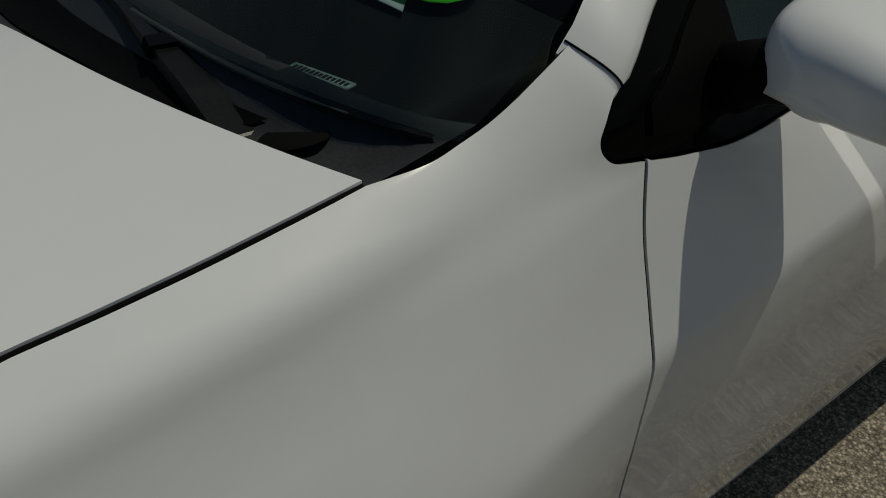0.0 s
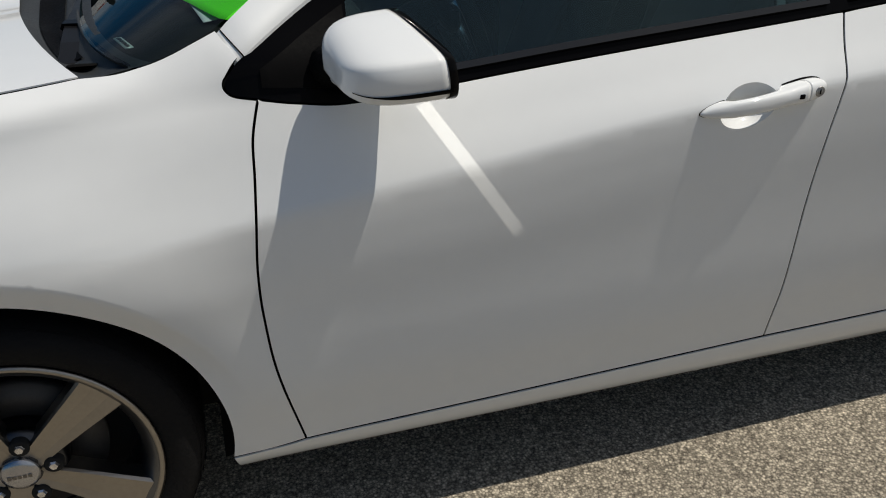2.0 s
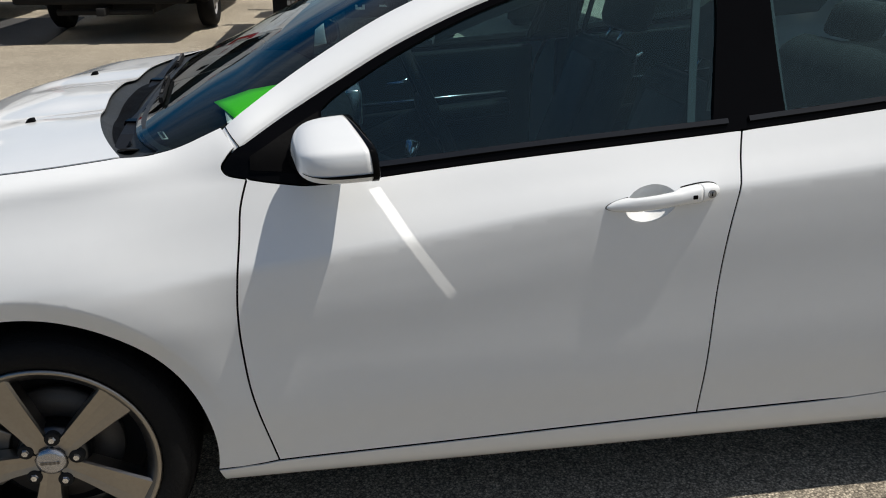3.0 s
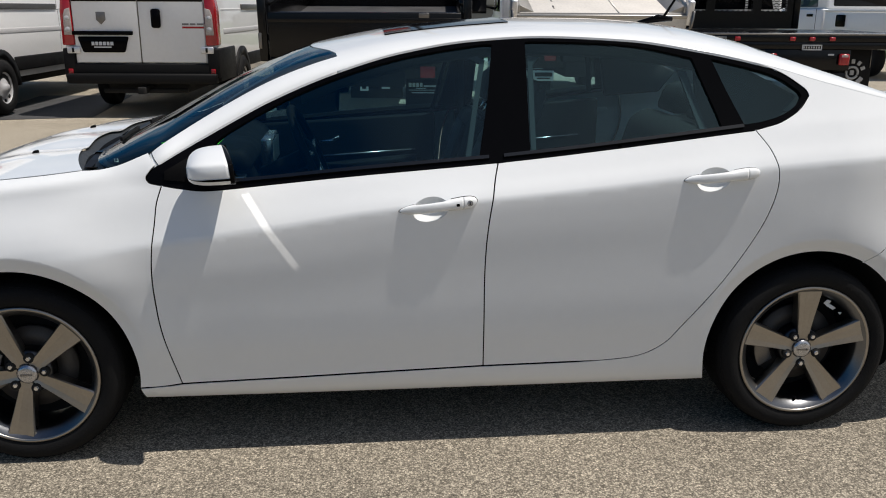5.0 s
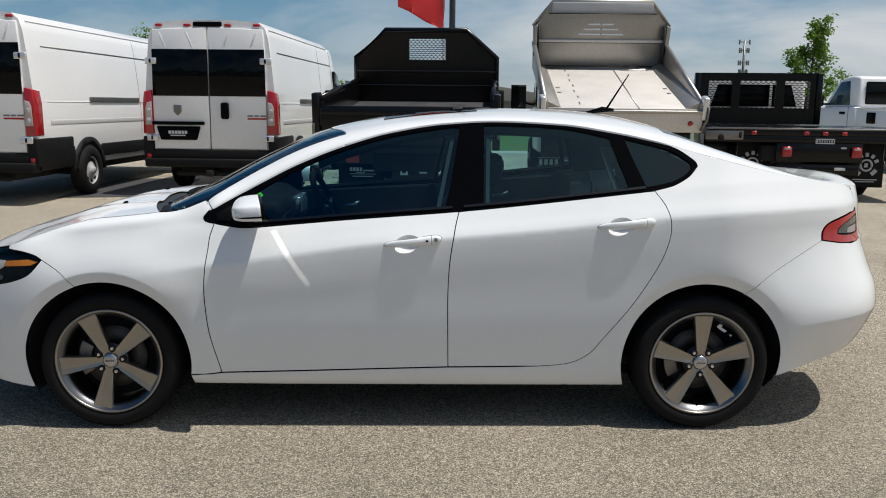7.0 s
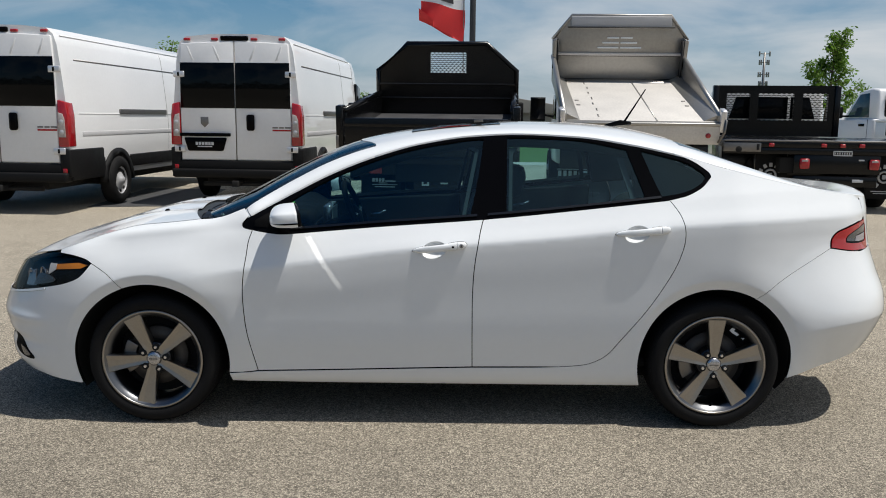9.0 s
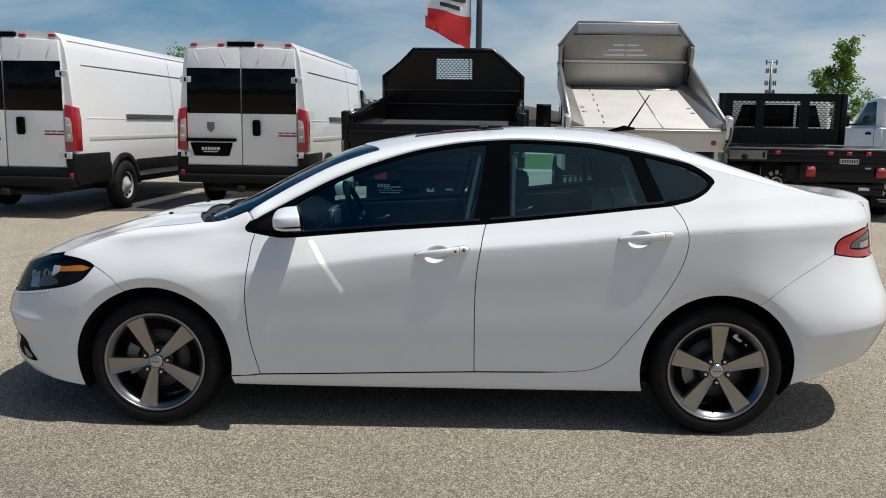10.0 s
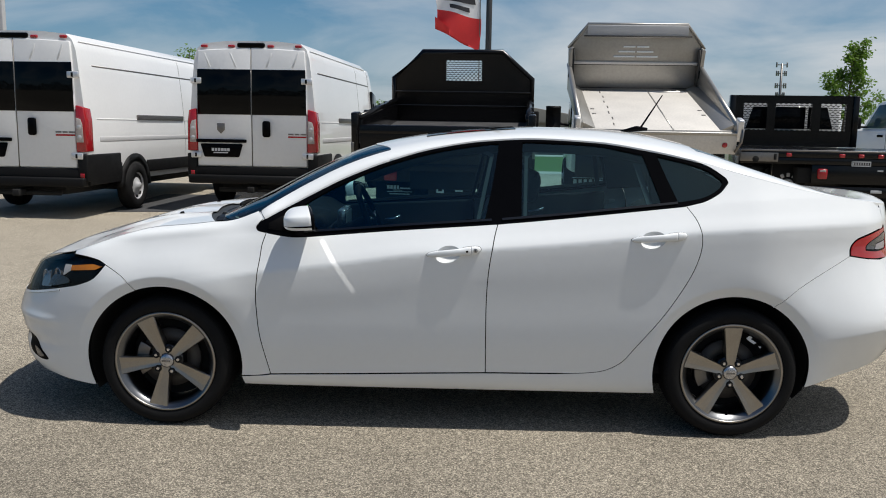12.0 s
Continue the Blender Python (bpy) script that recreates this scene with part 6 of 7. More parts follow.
        # grey strips laid on the uncut side for the shade in its grooves
        part("groove_shade_strip", box_bm(s * 0.985, 0.35, 1.055, s * 1.006, 4.6, 1.125, 0.008), PALE_GREY, v, "pale grey strip for a shaded side groove")
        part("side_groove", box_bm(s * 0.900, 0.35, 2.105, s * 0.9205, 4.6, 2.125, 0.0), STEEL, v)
        part("side_crease", prism([(s * 0.975, 1.365), (s * 0.993, 1.368), (s * 0.9945, 1.380), (s * 0.975, 1.392)], 'y', 0.30, 4.6, 0.0), VAN_WHITE, v)
        seam = [(0.985, 0.76), (1.0, 1.05), (0.995, 1.30), (0.965, 1.65), (0.93, 2.0), (0.895, 2.30), (0.852, 2.43)]
        for y0 in (3.42, 4.62):
            part("door_seam", prism([(s * (a + 0.0025), b) for a, b in seam] + [(s * (a - 0.03), b) for a, b in reversed(seam)], 'y', y0, y0 + 0.008, 0.0), STEEL, v)
        part("drip_rail", tube([(s * 0.858, 0.12, 2.428), (s * 0.858, 4.5, 2.428)], 0.008, 6), VAN_WHITE, v)
        truck_wheel(v, s * 0.94, 1.42, 0.36, 0.10, s)
        truck_wheel(v, s * 0.90, 5.45, 0.36, 0.11, s)
        part("cab_window", prism([(4.75, 1.45), (5.35, 1.45), (5.15, 1.95), (4.75, 2.02)], 'x', s * 0.93, s * 0.985, 0.01), DARK_GLASS, v)
        part("side_mirror", box_bm(s * 1.02, 5.25, 1.40, s * 1.20, 5.35, 1.80, 0.03), CLADDING, v)
    part("underframe", box_bm(-0.55, 0.2, 0.30, 0.55, 5.2, 0.42, 0.02), DARK, v)
    part("rear_axle", tube([(-0.8, 1.42, 0.34), (0.8, 1.42, 0.34)], 0.05, 10), DARK, v)
    return v


def mesh_window(root, x0, x1, z0, z1, y, mat, nx, nz):
    """Expanded-metal grille: brick-laid slots seen as light gaps between dark strands, built as bright slats."""
    bm = bmesh.new()
    dx, dz = (x1 - x0) / nx, (z1 - z0) / nz
    for j in range(nz + 1):
        pts = []
        for i in range(nx * 2 + 1):
            pts.append((x0 + dx * i / 2, y, z0 + dz * j + (0.22 * dz if (i + j) % 2 else -0.22 * dz)))
        tube(pts, 0.007, 4, bm)
    return part("grille", bm, mat, root, "expanded metal window grille", smooth=False)


def framed_board(points, hole, y0, y1, mat, root, name, label=""):
    """A steel board with openings cut through it."""
    rings = [[(h[0], h[2]), (h[1], h[2]), (h[1], h[3]), (h[0], h[3])] for h in hole]
    vs, fs = triangulate(points, rings, 0.4)
    bm = bmesh.new()
    lo = [bm.verts.new((v.x, y0, v.y)) for v in vs]
    hi = [bm.verts.new((v.x, y1, v.y)) for v in vs]
    seen = set()
    for f in fs:
        bm.faces.new([lo[i] for i in f])
        bm.faces.new([hi[i] for i in f])
        seen |= {(f[k], f[(k + 1) % len(f)]) for k in range(len(f))}
    for a, b in seen:
        if (b, a) not in seen:
            bm.faces.new((lo[a], lo[b], hi[b], hi[a]))
    bmesh.ops.recalc_face_normals(bm, faces=bm.faces[:])
    return part(name, bm, mat, root, label, smooth=False)


def black_dump_truck():
    t = thing("dump_truck", "black dump truck with a tipped bed and meshed headboard window", "truck")
    t.matrix_world = pose(1.17, 6.50, lot_z(8.5), 0, 0, -4.9)
    W = 1.16
    bed = thing_part("dump_bed", t)
    bed.matrix_local = pose(0, 0.0, 1.10, 6.0, 0, 0)
    part("bed_floor", box_bm(-W, 0.05, -0.02, W, 3.2, 0.06, 0.01), BED_LINER, bed, "scuffed dark bed floor")
    for s in (-1, 1):
        part("side_wall", prism([(0.10, 0.0), (3.2, 0.0), (3.2, 0.40), (0.10, 0.40)], 'x', s * (W - 0.06), s * W, 0.01), BLACK_STEEL, bed)
        part("top_rail", tube([(s * (W - 0.03), 0.10, 0.40), (s * (W - 0.03), 3.2, 0.40)], 0.045, 8), BLACK_STEEL, bed)
        part("corner_post", box_bm(s * (W + 0.02) - 0.05, -0.03, -0.25, s * (W + 0.02) + 0.05, 0.16, 0.47, 0.015), BLACK_STEEL, bed)
        part("side_latch", box_bm(s * (W + 0.05) - 0.02, -0.06, -0.1, s * (W + 0.05) + 0.02, 0.0, 0.08, 0.01), STEEL, bed)
        for k in range(3):
            part("side_stake", box_bm(s * (W + 0.01) - 0.03, 0.7 + 0.8 * k, 0.0, s * (W + 0.01) + 0.03, 0.78 + 0.8 * k, 0.44, 0.008), BLACK_STEEL, bed)
    tg = part("tailgate", box_bm(-W + 0.05, -0.04, -0.30, W - 0.05, 0.04, 0.31, 0.012), BLACK_STEEL, bed, "black steel tailgate")
    part("tailgate_lip", box_bm(-W + 0.05, -0.055, 0.20, W - 0.05, -0.038, 0.25, 0.004), BLACK_STEEL, tg)
    part("tailgate_rib", box_bm(-W + 0.05, -0.06, -0.28, W - 0.05, -0.038, -0.20, 0.004), BLACK_STEEL, tg)
    part("tailgate_label", box_bm(0.62, -0.048, 0.255, 0.74, -0.041, 0.31, 0.002), STEEL, tg, "small grey sticker")
    head = [(-W, 0.0), (W, 0.0), (W, 0.77), (0.66, 1.21), (-0.66, 1.21), (-W, 0.77)]
    hb = framed_board(head, [(-0.28, 0.32, 0.73, 1.07)], 3.14, 3.22, BLACK_STEEL, bed, "headboard", "black steel headboard with cut corners")
    for z in (0.30, 0.53):
        rib = part("headboard_rib", box_bm(-W + 0.02, 3.09, z, W - 0.02, 3.145, z + 0.035, 0.006), BLACK_STEEL, hb)
        part("rib_highlight", box_bm(-W + 0.03, 3.082, z + 0.024, W - 0.03, 3.092, z + 0.036, 0.003), RIB_HIGHLIGHT, rib, "paler strip for the gloss highlight along the rib")
    part("headboard_rim", tube([(-W, 3.12, 0.0), (-W, 3.12, 0.77), (-0.66, 3.12, 1.21), (0.66, 3.12, 1.21), (W, 3.12, 0.77), (W, 3.12, 0.0)], 0.04, 8), BLACK_STEEL, hb)
    mesh_window(hb, -0.28, 0.32, 0.73, 1.07, 3.18, BLACK_STEEL, 9, 10)
    # chassis
    part("chassis", box_bm(-0.45, 0.1, 0.55, 0.45, 6.2, 0.80, 0.02), DARK, t)
    part("hoist", tube([(0, 1.8, 0.75), (0, 1.7, 1.15)], 0.10, 12), STEEL, t)
    bp = part("rear_plate", box_bm(-1.05, 0.12, 0.64, 1.05, 0.22, 0.95, 0.02), BLACK_STEEL, t, "black rear light plate")
    for s in (-1, 1):
        part("tail_lamp", box_bm(s * 0.72 - 0.09, 0.09, 0.66, s * 0.72 + 0.09, 0.13, 0.84, 0.02), LAMP_RED, bp, "square red lamp")
        fl = part("mud_flap", box_bm(s * 0.72 - 0.28, 0.55, 0.16, s * 0.72 + 0.28, 0.57, 0.68, 0.006), CLADDING, t, "black mud flap with plain pale bars")
        x = s * 0.66
        bars(fl, "flap_marks", x - 0.18, x + 0.18, 0.565, 0.55, [(0.0, 0.1, 0.05, 0.0), (0.13, 0.23, 0.05, 0.0), (0.26, 0.36, 0.05, 0.0), (0.39, 0.48, 0.05, 0.0), (0.52, 0.95, 0.02, 0.03), (0.25, 0.6, 0.01, 0.062), (0.0, 1.0, 0.008, 0.085), (0.1, 0.9, 0.012, 0.115)], WHITE_BAR)
        for d in (0.62, 0.90):
            truck_wheel(t, s * d, 1.25, 0.40, 0.12, s)
        truck_wheel(t, s * 0.86, 5.2, 0.40, 0.12, s)
    hp = part("hitch_plate", box_bm(-0.20, 0.13, 0.42, 0.42, 0.20, 0.645, 0.01), BLACK_STEEL, t, "black hitch plate with two stickers")
    part("hitch_square", box_bm(-0.085, 0.108, 0.505, 0.015, 0.132, 0.60, 0.004), WHITE_BAR, hp, "pale square hitch socket")
    part("hitch_hole", box_bm(-0.060, 0.104, 0.530, -0.010, 0.112, 0.575, 0.0), DARK, hp)
    part("caution_sticker", box_bm(0.17, 0.118, 0.530, 0.27, 0.132, 0.575, 0.002), WHITE_BAR, hp)
    part("caution_sticker", box_bm(0.17, 0.118, 0.577, 0.27, 0.132, 0.60, 0.002), LAMP_RED, hp)
    cab = part("cab", prism([(3.9, 0.55), (5.9, 0.55), (5.9, 1.25), (5.1, 1.40), (4.7, 2.05), (3.9, 2.10)], 'x', -0.95, 0.95, 0.06), VAN_WHITE, t, "white truck cab")
    part("cab_rear_glass", box_bm(-0.75, 3.88, 1.45, 0.75, 3.905, 1.92, 0.02), DARK_GLASS, cab)
    for s in (-1, 1):
        part("cab_glass", prism([(4.0, 1.42), (4.85, 1.42), (4.62, 1.92), (4.0, 1.95)], 'x', s * 0.94, s * 0.957, 0.004), DARK_GLASS, cab)
        part("cab_mirror", box_bm(s * 1.12, 5.0, 1.35, s * 1.30, 5.08, 1.72, 0.03), CLADDING, cab)
    return t


def thing_part(name, parent):
    o = new(name)
    o.empty_display_size = 0.1
    o.parent = parent
    return o


def steel_dump_truck():
    t = thing("dump_truck", "bare steel dump truck bed tipped up, with a scuffed pale floor", "truck")
    t.matrix_world = pose(4.32, 7.80, lot_z(9.8), 0, 0, -2.9)
    W = 1.15
    bed = thing_part("dump_bed", t)
    bed.matrix_local = pose(0, 0, 1.40, 15.0, 0, 0)
    fl = part("bed_floor", box_bm(-W + 0.05, 0.0, -0.05, W - 0.05, 2.75, 0.0, 0.005), ALU_FLOOR, bed, "scuffed pale bed floor")
    part("floor_seam", box_bm(0.22, 0.0, 0.0, 0.238, 2.7, 0.006, 0.0), ALU, fl)
    part("bare_strip", prism([(-W + 0.06, 2.50), (0.30, 2.50), (0.42, 2.44), (0.70, 2.47), (0.85, 2.52), (W - 0.06, 2.46), (W - 0.06, 2.75), (-W + 0.06, 2.75)], 'z', 0.0, 0.005), ALU, fl, "bare steel strip at the front of the bed")
    for k in range(7):
        part("floor_stain", box_bm(-0.62 + 0.02 * (k % 2), 0.2 + 0.36 * k, 0.0, -0.60 + 0.02 * (k % 2), 0.34 + 0.36 * k, 0.004, 0.0), STEEL, fl)
    for x, y in ((-0.85, 0.9), (-0.85, 1.2), (0.85, 0.9), (0.85, 1.2)):
        part("floor_bolt", box_bm(x - 0.03, y - 0.02, 0.0, x + 0.03, y + 0.02, 0.008, 0.0), STEEL, fl)
    for s in (-1, 1):
        part("side_wall", prism([(0.0, -0.05), (2.8, -0.05), (2.8, 0.40), (0.0, 0.07)], 'x', s * (W - 0.05), s * W, 0.008), ALU, bed)
        part("floor_chamfer", prism([(s * (W - 0.05), 0.0), (s * (W - 0.24), 0.001), (s * (W - 0.05), 0.09)], 'y', 0.02, 2.74, 0.002), ALU, bed, "sloped steel strip between floor and side")
        part("top_rail", tube([(s * (W - 0.01), 0.0, 0.07), (s * (W - 0.01), 2.8, 0.40)], 0.042, 10), ALU, bed, "folded steel top rail")
        part("gate_hinge", box_bm(s * (W + 0.03) - 0.05, -0.08, -0.15, s * (W + 0.03) + 0.04, 0.10, 0.18, 0.02), HINGE, bed)
        part("hinge_chain", tube([(s * (W + 0.06), -0.09, 0.05), (s * (W + 0.05), -0.10, -0.15), (s * (W - 0.02), -0.09, -0.30)], 0.02, 6), STEEL, bed)
        part("corner_post", prism([(s * (W - 0.06), 0.0), (s * W, 0.0), (s * (W + 0.02), 0.70), (s * (W - 0.05), 0.74)], 'y', 2.62, 2.80, 0.01), ALU, bed)
    head = [(-W, -0.05), (W, -0.05), (W + 0.02, 0.70), (0.85, 1.11), (-0.85, 1.11), (-W - 0.02, 0.73)]
    hb = part("headboard", prism(head, 'y', 2.76, 2.80, 0.006), ALU, bed, "bent steel headboard with vent slots")
    # ledge takes the pale floor material, its highlight put into the colour
    part("headboard_fold", box_bm(-W + 0.06, 2.70, 0.43, W - 0.06, 2.765, 0.475, 0.006), ALU_FLOOR, hb, "folded ledge, paler to carry its highlight")
    # dark strips draw the shade along fold, foot, cap and posts
    part("fold_shade", box_bm(-W + 0.06, 2.745, 0.412, W - 0.06, 2.759, 0.432, 0.0), SHADOW_GAP, hb)
    part("foot_seam", box_bm(-W + 0.06, 2.74, -0.002, W - 0.06, 2.757, 0.016, 0.0), SHADOW_GAP, hb)
    part("cap_shade", box_bm(-0.92, 2.66, 0.915, 0.92, 2.698, 0.932, 0.0), SHADOW_GAP, hb)
    for s in (-1, 1):
        part("post_seam", box_bm(s * (W - 0.075) - 0.008, 2.60, 0.0, s * (W - 0.075) + 0.008, 2.755, 0.70, 0.0), SHADOW_GAP, hb)
        part("post_slot", box_bm(s * (W - 0.02) - 0.035, 2.58, 0.22, s * (W - 0.02) + 0.035, 2.625, 0.36, 0.006), GAP, hb, "dark slot in the corner post")
    part("cab_shield", prism([(2.70, 0.90), (2.76, 0.90), (2.80, 1.12), (2.72, 1.10)], 'x', -0.86, 0.86, 0.006), PALE_GREY, hb, "brighter folded cap")
    part("top_rim", tube([(-W - 0.02, 2.76, 0.70), (-0.85, 2.76, 1.11), (0.85, 2.76, 1.11), (W + 0.02, 2.76, 0.70)], 0.03, 8), ALU, hb)
    for r, (z, a) in enumerate(((0.72, 0.22), (0.635, 0.30), (0.55, 0.38))):
        for s in (-1, 1):
            part("vent_slot", box_bm(min(s * 0.015, s * a), 2.74, z, max(s * 0.015, s * a), 2.756, z + 0.028, 0.004), PAPER, hb, "bright vent slot")
    part("rear_apron", box_bm(-W, -0.06, -0.34, W, 0.02, -0.02, 0.012), ALU_FLOOR, bed, "pale steel rear apron")
    part("apron_lip", box_bm(-W, -0.075, -0.06, W, 0.03, -0.01, 0.012), ALU, bed)
    for s in (-1, 1):
        part("marker_lamp", lathe([(0.0, -0.02), (0.035, -0.015), (0.04, 0.0)], 14), LAMP_RED, bed, "round red lamp").location = (s * 0.98, -0.062, -0.20)
    part("chassis", box_bm(-0.45, 0.1, 0.55, 0.45, 6.2, 0.80, 0.02), DARK, t)
    part("hoist", tube([(0, 1.9, 0.75), (0, 1.8, 1.70)], 0.09, 12), STEEL, t)
    part("bed_hinge", box_bm(-0.5, 0.05, 0.75, 0.5, 0.25, 1.30, 0.03), DARK, t)
    bp = part("rear_plate", box_bm(-1.17, 0.20, 0.66, 1.05, 0.28, 1.075, 0.02), BLACK_STEEL, t, "black rear light plate")
    dp = part("dealer_plate", box_bm(-0.86, 0.20, 0.49, -0.58, 0.215, 0.63, 0.004), WHITE_BAR, t, "pale plate with plain dark bars")
    bars(dp, "plate_marks", -0.84, -0.60, 0.605, 0.198, [(0.0, 1.0, 0.055, 0.0), (0.12, 0.88, 0.02, 0.07)], DARK)
    for s in (-1, 1):
        part("tail_lamp", box_bm(s * 0.64 - 0.08, 0.17, 0.76, s * 0.64 + 0.08, 0.205, 0.93, 0.02), LAMP_RED, bp, "square red lamp")
        fp = part("mud_flap", box_bm(s * 0.90 - 0.30, 0.55, 0.16, s * 0.90 + 0.30, 0.57, 0.70, 0.006), CLADDING, t, "black mud flap with plain pale bars")
        x = s * 0.93
        letters = [(k / 6 + 0.02, k / 6 + 0.125, 0.085, 0.028) for k in range(6)]
        bars(fp, "flap_marks", x - 0.24, x + 0.24, 0.64, 0.55, letters + [(-0.03, 1.03, 0.010, 0.0), (-0.03, 1.03, 0.010, 0.128), (0.05, 0.95, 0.014, 0.155)], WHITE_BAR)
        for d in (0.62, 0.90):
            truck_wheel(t, s * d, 1.25, 0.40, 0.12, s)
        truck_wheel(t, s * 0.86, 5.2, 0.40, 0.12, s)
    cab = part("cab", prism([(3.7, 0.55), (5.9, 0.55), (5.9, 1.25), (5.1, 1.40), (4.7, 2.0), (3.7, 2.02)], 'x', -0.95, 0.95, 0.06), VAN_WHITE, t, "white truck cab")
    for s in (-1, 1):
        part("mirror_arm", tube([(s * 0.95, 4.9, 1.45), (s * 1.15, 4.9, 1.5)], 0.025, 8), CLADDING, cab)
        part("cab_mirror", box_bm(s * 1.14, 4.86, 1.40, s * 1.36, 4.94, 1.80, 0.04), CLADDING, cab, "tall black towing mirror")
        part("cab_glass", prism([(3.9, 1.40), (4.85, 1.40), (4.62, 1.88), (3.9, 1.90)], 'x', s * 0.94, s * 0.957, 0.004), DARK_GLASS, cab)
    return t


def flatbed_truck():
    t = thing("flatbed_truck", "black steel flatbed truck with a three-window headboard", "truck")
    t.matrix_world = pose(7.14, 8.40, lot_z(10.4), 0, 0, -8.9)
    L, R = -1.32, 1.95
    deck = part("deck", box_bm(L, 0.0, 1.00, R, 2.9, 1.115, 0.012), BLACK_STEEL, t, "black steel deck with a bright worn edge")
    part("deck_edge", box_bm(L, -0.012, 1.095, R, 0.02, 1.120, 0.004), STEEL, deck, "bright worn deck edge")
    part("edge_channel", box_bm(L, 0.0, 0.90, R, 0.03, 1.00, 0.01), BLACK_STEEL, deck)
    part("side_box", box_bm(L - 0.02, -0.006, 0.93, -0.76, 0.03, 1.075, 0.01), STEEL, deck, "bare steel corner pocket")
    part("pocket_slot", box_bm(-0.83, -0.016, 0.96, -0.79, 0.0, 1.055, 0.004), DARK, deck)
    part("pocket_hole", lathe([(0.0, -0.003), (0.045, -0.003), (0.05, 0.0)], 20), DARK, deck).location = (-1.10, -0.007, 0.965)
    for x in (-0.61, 0.17, 0.446, 0.728):
        part("marker_lamp", box_bm(x - 0.042, -0.03, 1.015, x + 0.042, 0.0, 1.072, 0.012), LAMP_RED, deck, "small red marker lamp")
    bars(deck, "maker_badge", 0.315, 0.597, 0.965, -0.006, [(0.0, 1.0, 0.018, 0.0), (0.0, 1.0, 0.018, 0.062), (0.0, 0.05, 0.08, 0.0), (0.95, 1.0, 0.08, 0.0)] + [(k / 8 + 0.07, k / 8 + 0.13, 0.03, 0.025) for k in range(7)], MESH_STEEL, "plain bright maker badge")
    apron = part("rear_apron", box_bm(-0.25, 0.03, 0.60, 1.03, 0.07, 0.90, 0.01), BLACK_STEEL, t, "black rear lamp panel")
    for x in (-0.094, 0.934):
        lamp = part("tail_lamp", box_bm(x - 0.075, -0.02, 0.675, x + 0.075, 0.032, 0.84, 0.025), LAMP_RED, apron, "square red tail lamp")
        part("lamp_window", box_bm(x - 0.045, -0.024, 0.79, x + 0.045, -0.018, 0.82, 0.002), LAMP_CLEAR, lamp)
    part("plate_patch", box_bm(0.705, 0.016, 0.812, 0.79, 0.031, 0.836, 0.003), WHITE_BAR, apron)
    hitch = part("bumper_bar", box_bm(-0.25, 0.02, 0.40, 1.0, 0.10, 0.57, 0.02), BLACK_STEEL, t, "black bumper step")
    part("plate_patch", box_bm(0.63, 0.008, 0.478, 0.79, 0.021, 0.522, 0.003), WHITE_BAR, hitch)
    for x in (0.10, 0.14):
        for z in (0.485, 0.515):
            part("bolt", lathe([(0.0, -0.006), (0.008, -0.004), (0.010, 0.0)], 10), STEEL, hitch).location = (x, 0.021, z)
    head = [(-1.12, 1.13), (1.12, 1.13), (1.12, 2.06), (-1.12, 2.06)]
    hb = framed_board(head, [(-0.88, -0.46, 1.42, 1.92), (-0.31, 0.33, 1.42, 1.92), (0.48, 0.92, 1.42, 1.92)], 2.70, 2.80, BLACK_STEEL, t, "headboard", "black headboard with mesh windows")
    for x0, x1 in ((-0.88, -0.46), (-0.31, 0.33), (0.48, 0.92)):
        mesh_window(hb, x0, x1, 1.42, 1.92, 2.74, BLACK_STEEL, max(5, int((x1 - x0) / 0.085)), 12)
    for s in (-1, 1):
        part("head_post", box_bm(s * 1.08 - 0.05, 2.66, 1.13, s * 1.08 + 0.05, 2.82, 2.06, 0.01), BLACK_STEEL, hb)
        c = 0.34 + s * 0.864
        fp = part("mud_flap", box_bm(c - 0.27, 0.35, 0.20, c + 0.27, 0.37, 1.0, 0.006), CLADDING, t, "black mud flap with a plain pale ring emblem")
        for x in (c - 0.25, c + 0.25):
            part("flap_edge", box_bm(x - 0.006, 0.342, 0.62, x + 0.006, 0.35, 0.90, 0.0), STEEL, fp)
        ring = [(c + 0.085 * math.cos(a), 0.345, 0.55 + 0.085 * math.sin(a)) for a in np.linspace(0, 2 * math.pi, 25)[:-1]]
        part("ring_emblem", tube(ring, 0.018, 6, closed=True), PALE_GREY, fp, "pale ring emblem")
        part("emblem_bar", box_bm(c - 0.028, 0.342, 0.515, c + 0.028, 0.35, 0.585, 0.01), PALE_GREY, fp)
        for a in (0.42, 0.98, 1.55, 2.12, 2.70, 3.75, 4.05, 5.40, 5.70):
            mark = part("emblem_mark", box_bm(-0.026, -0.004, -0.032, 0.026, 0.004, 0.032, 0.004), PALE_GREY, fp)
            mark.location, mark.rotation_euler = (c + 0.165 * math.cos(a), 0.346, 0.55 + 0.165 * math.sin(a)), (0, math.pi / 2 - a, 0)
        bars(fp, "flap_marks", c - 0.18, c + 0.18, 0.33, 0.35, [(0.0, 1.0, 0.016, 0.0), (0.1, 0.9, 0.012, 0.035)], PALE_GREY)
        for d in (0.66, 0.94):
            truck_wheel(t, 0.34 + s * d, 1.05, 0.40, 0.12, s)
        truck_wheel(t, s * 0.88, 4.9, 0.40, 0.12, s)
    part("chassis", box_bm(-0.45, 0.1, 0.60, 0.45, 5.6, 0.85, 0.02), DARK, t)
    # added box, only there to keep the space under the deck dark
    part("underdeck_fill", box_bm(-1.10, 1.55, 0.38, 1.75, 2.7, 1.0, 0.02), BLACK_STEEL, t, "added black box filling the dark under the deck")
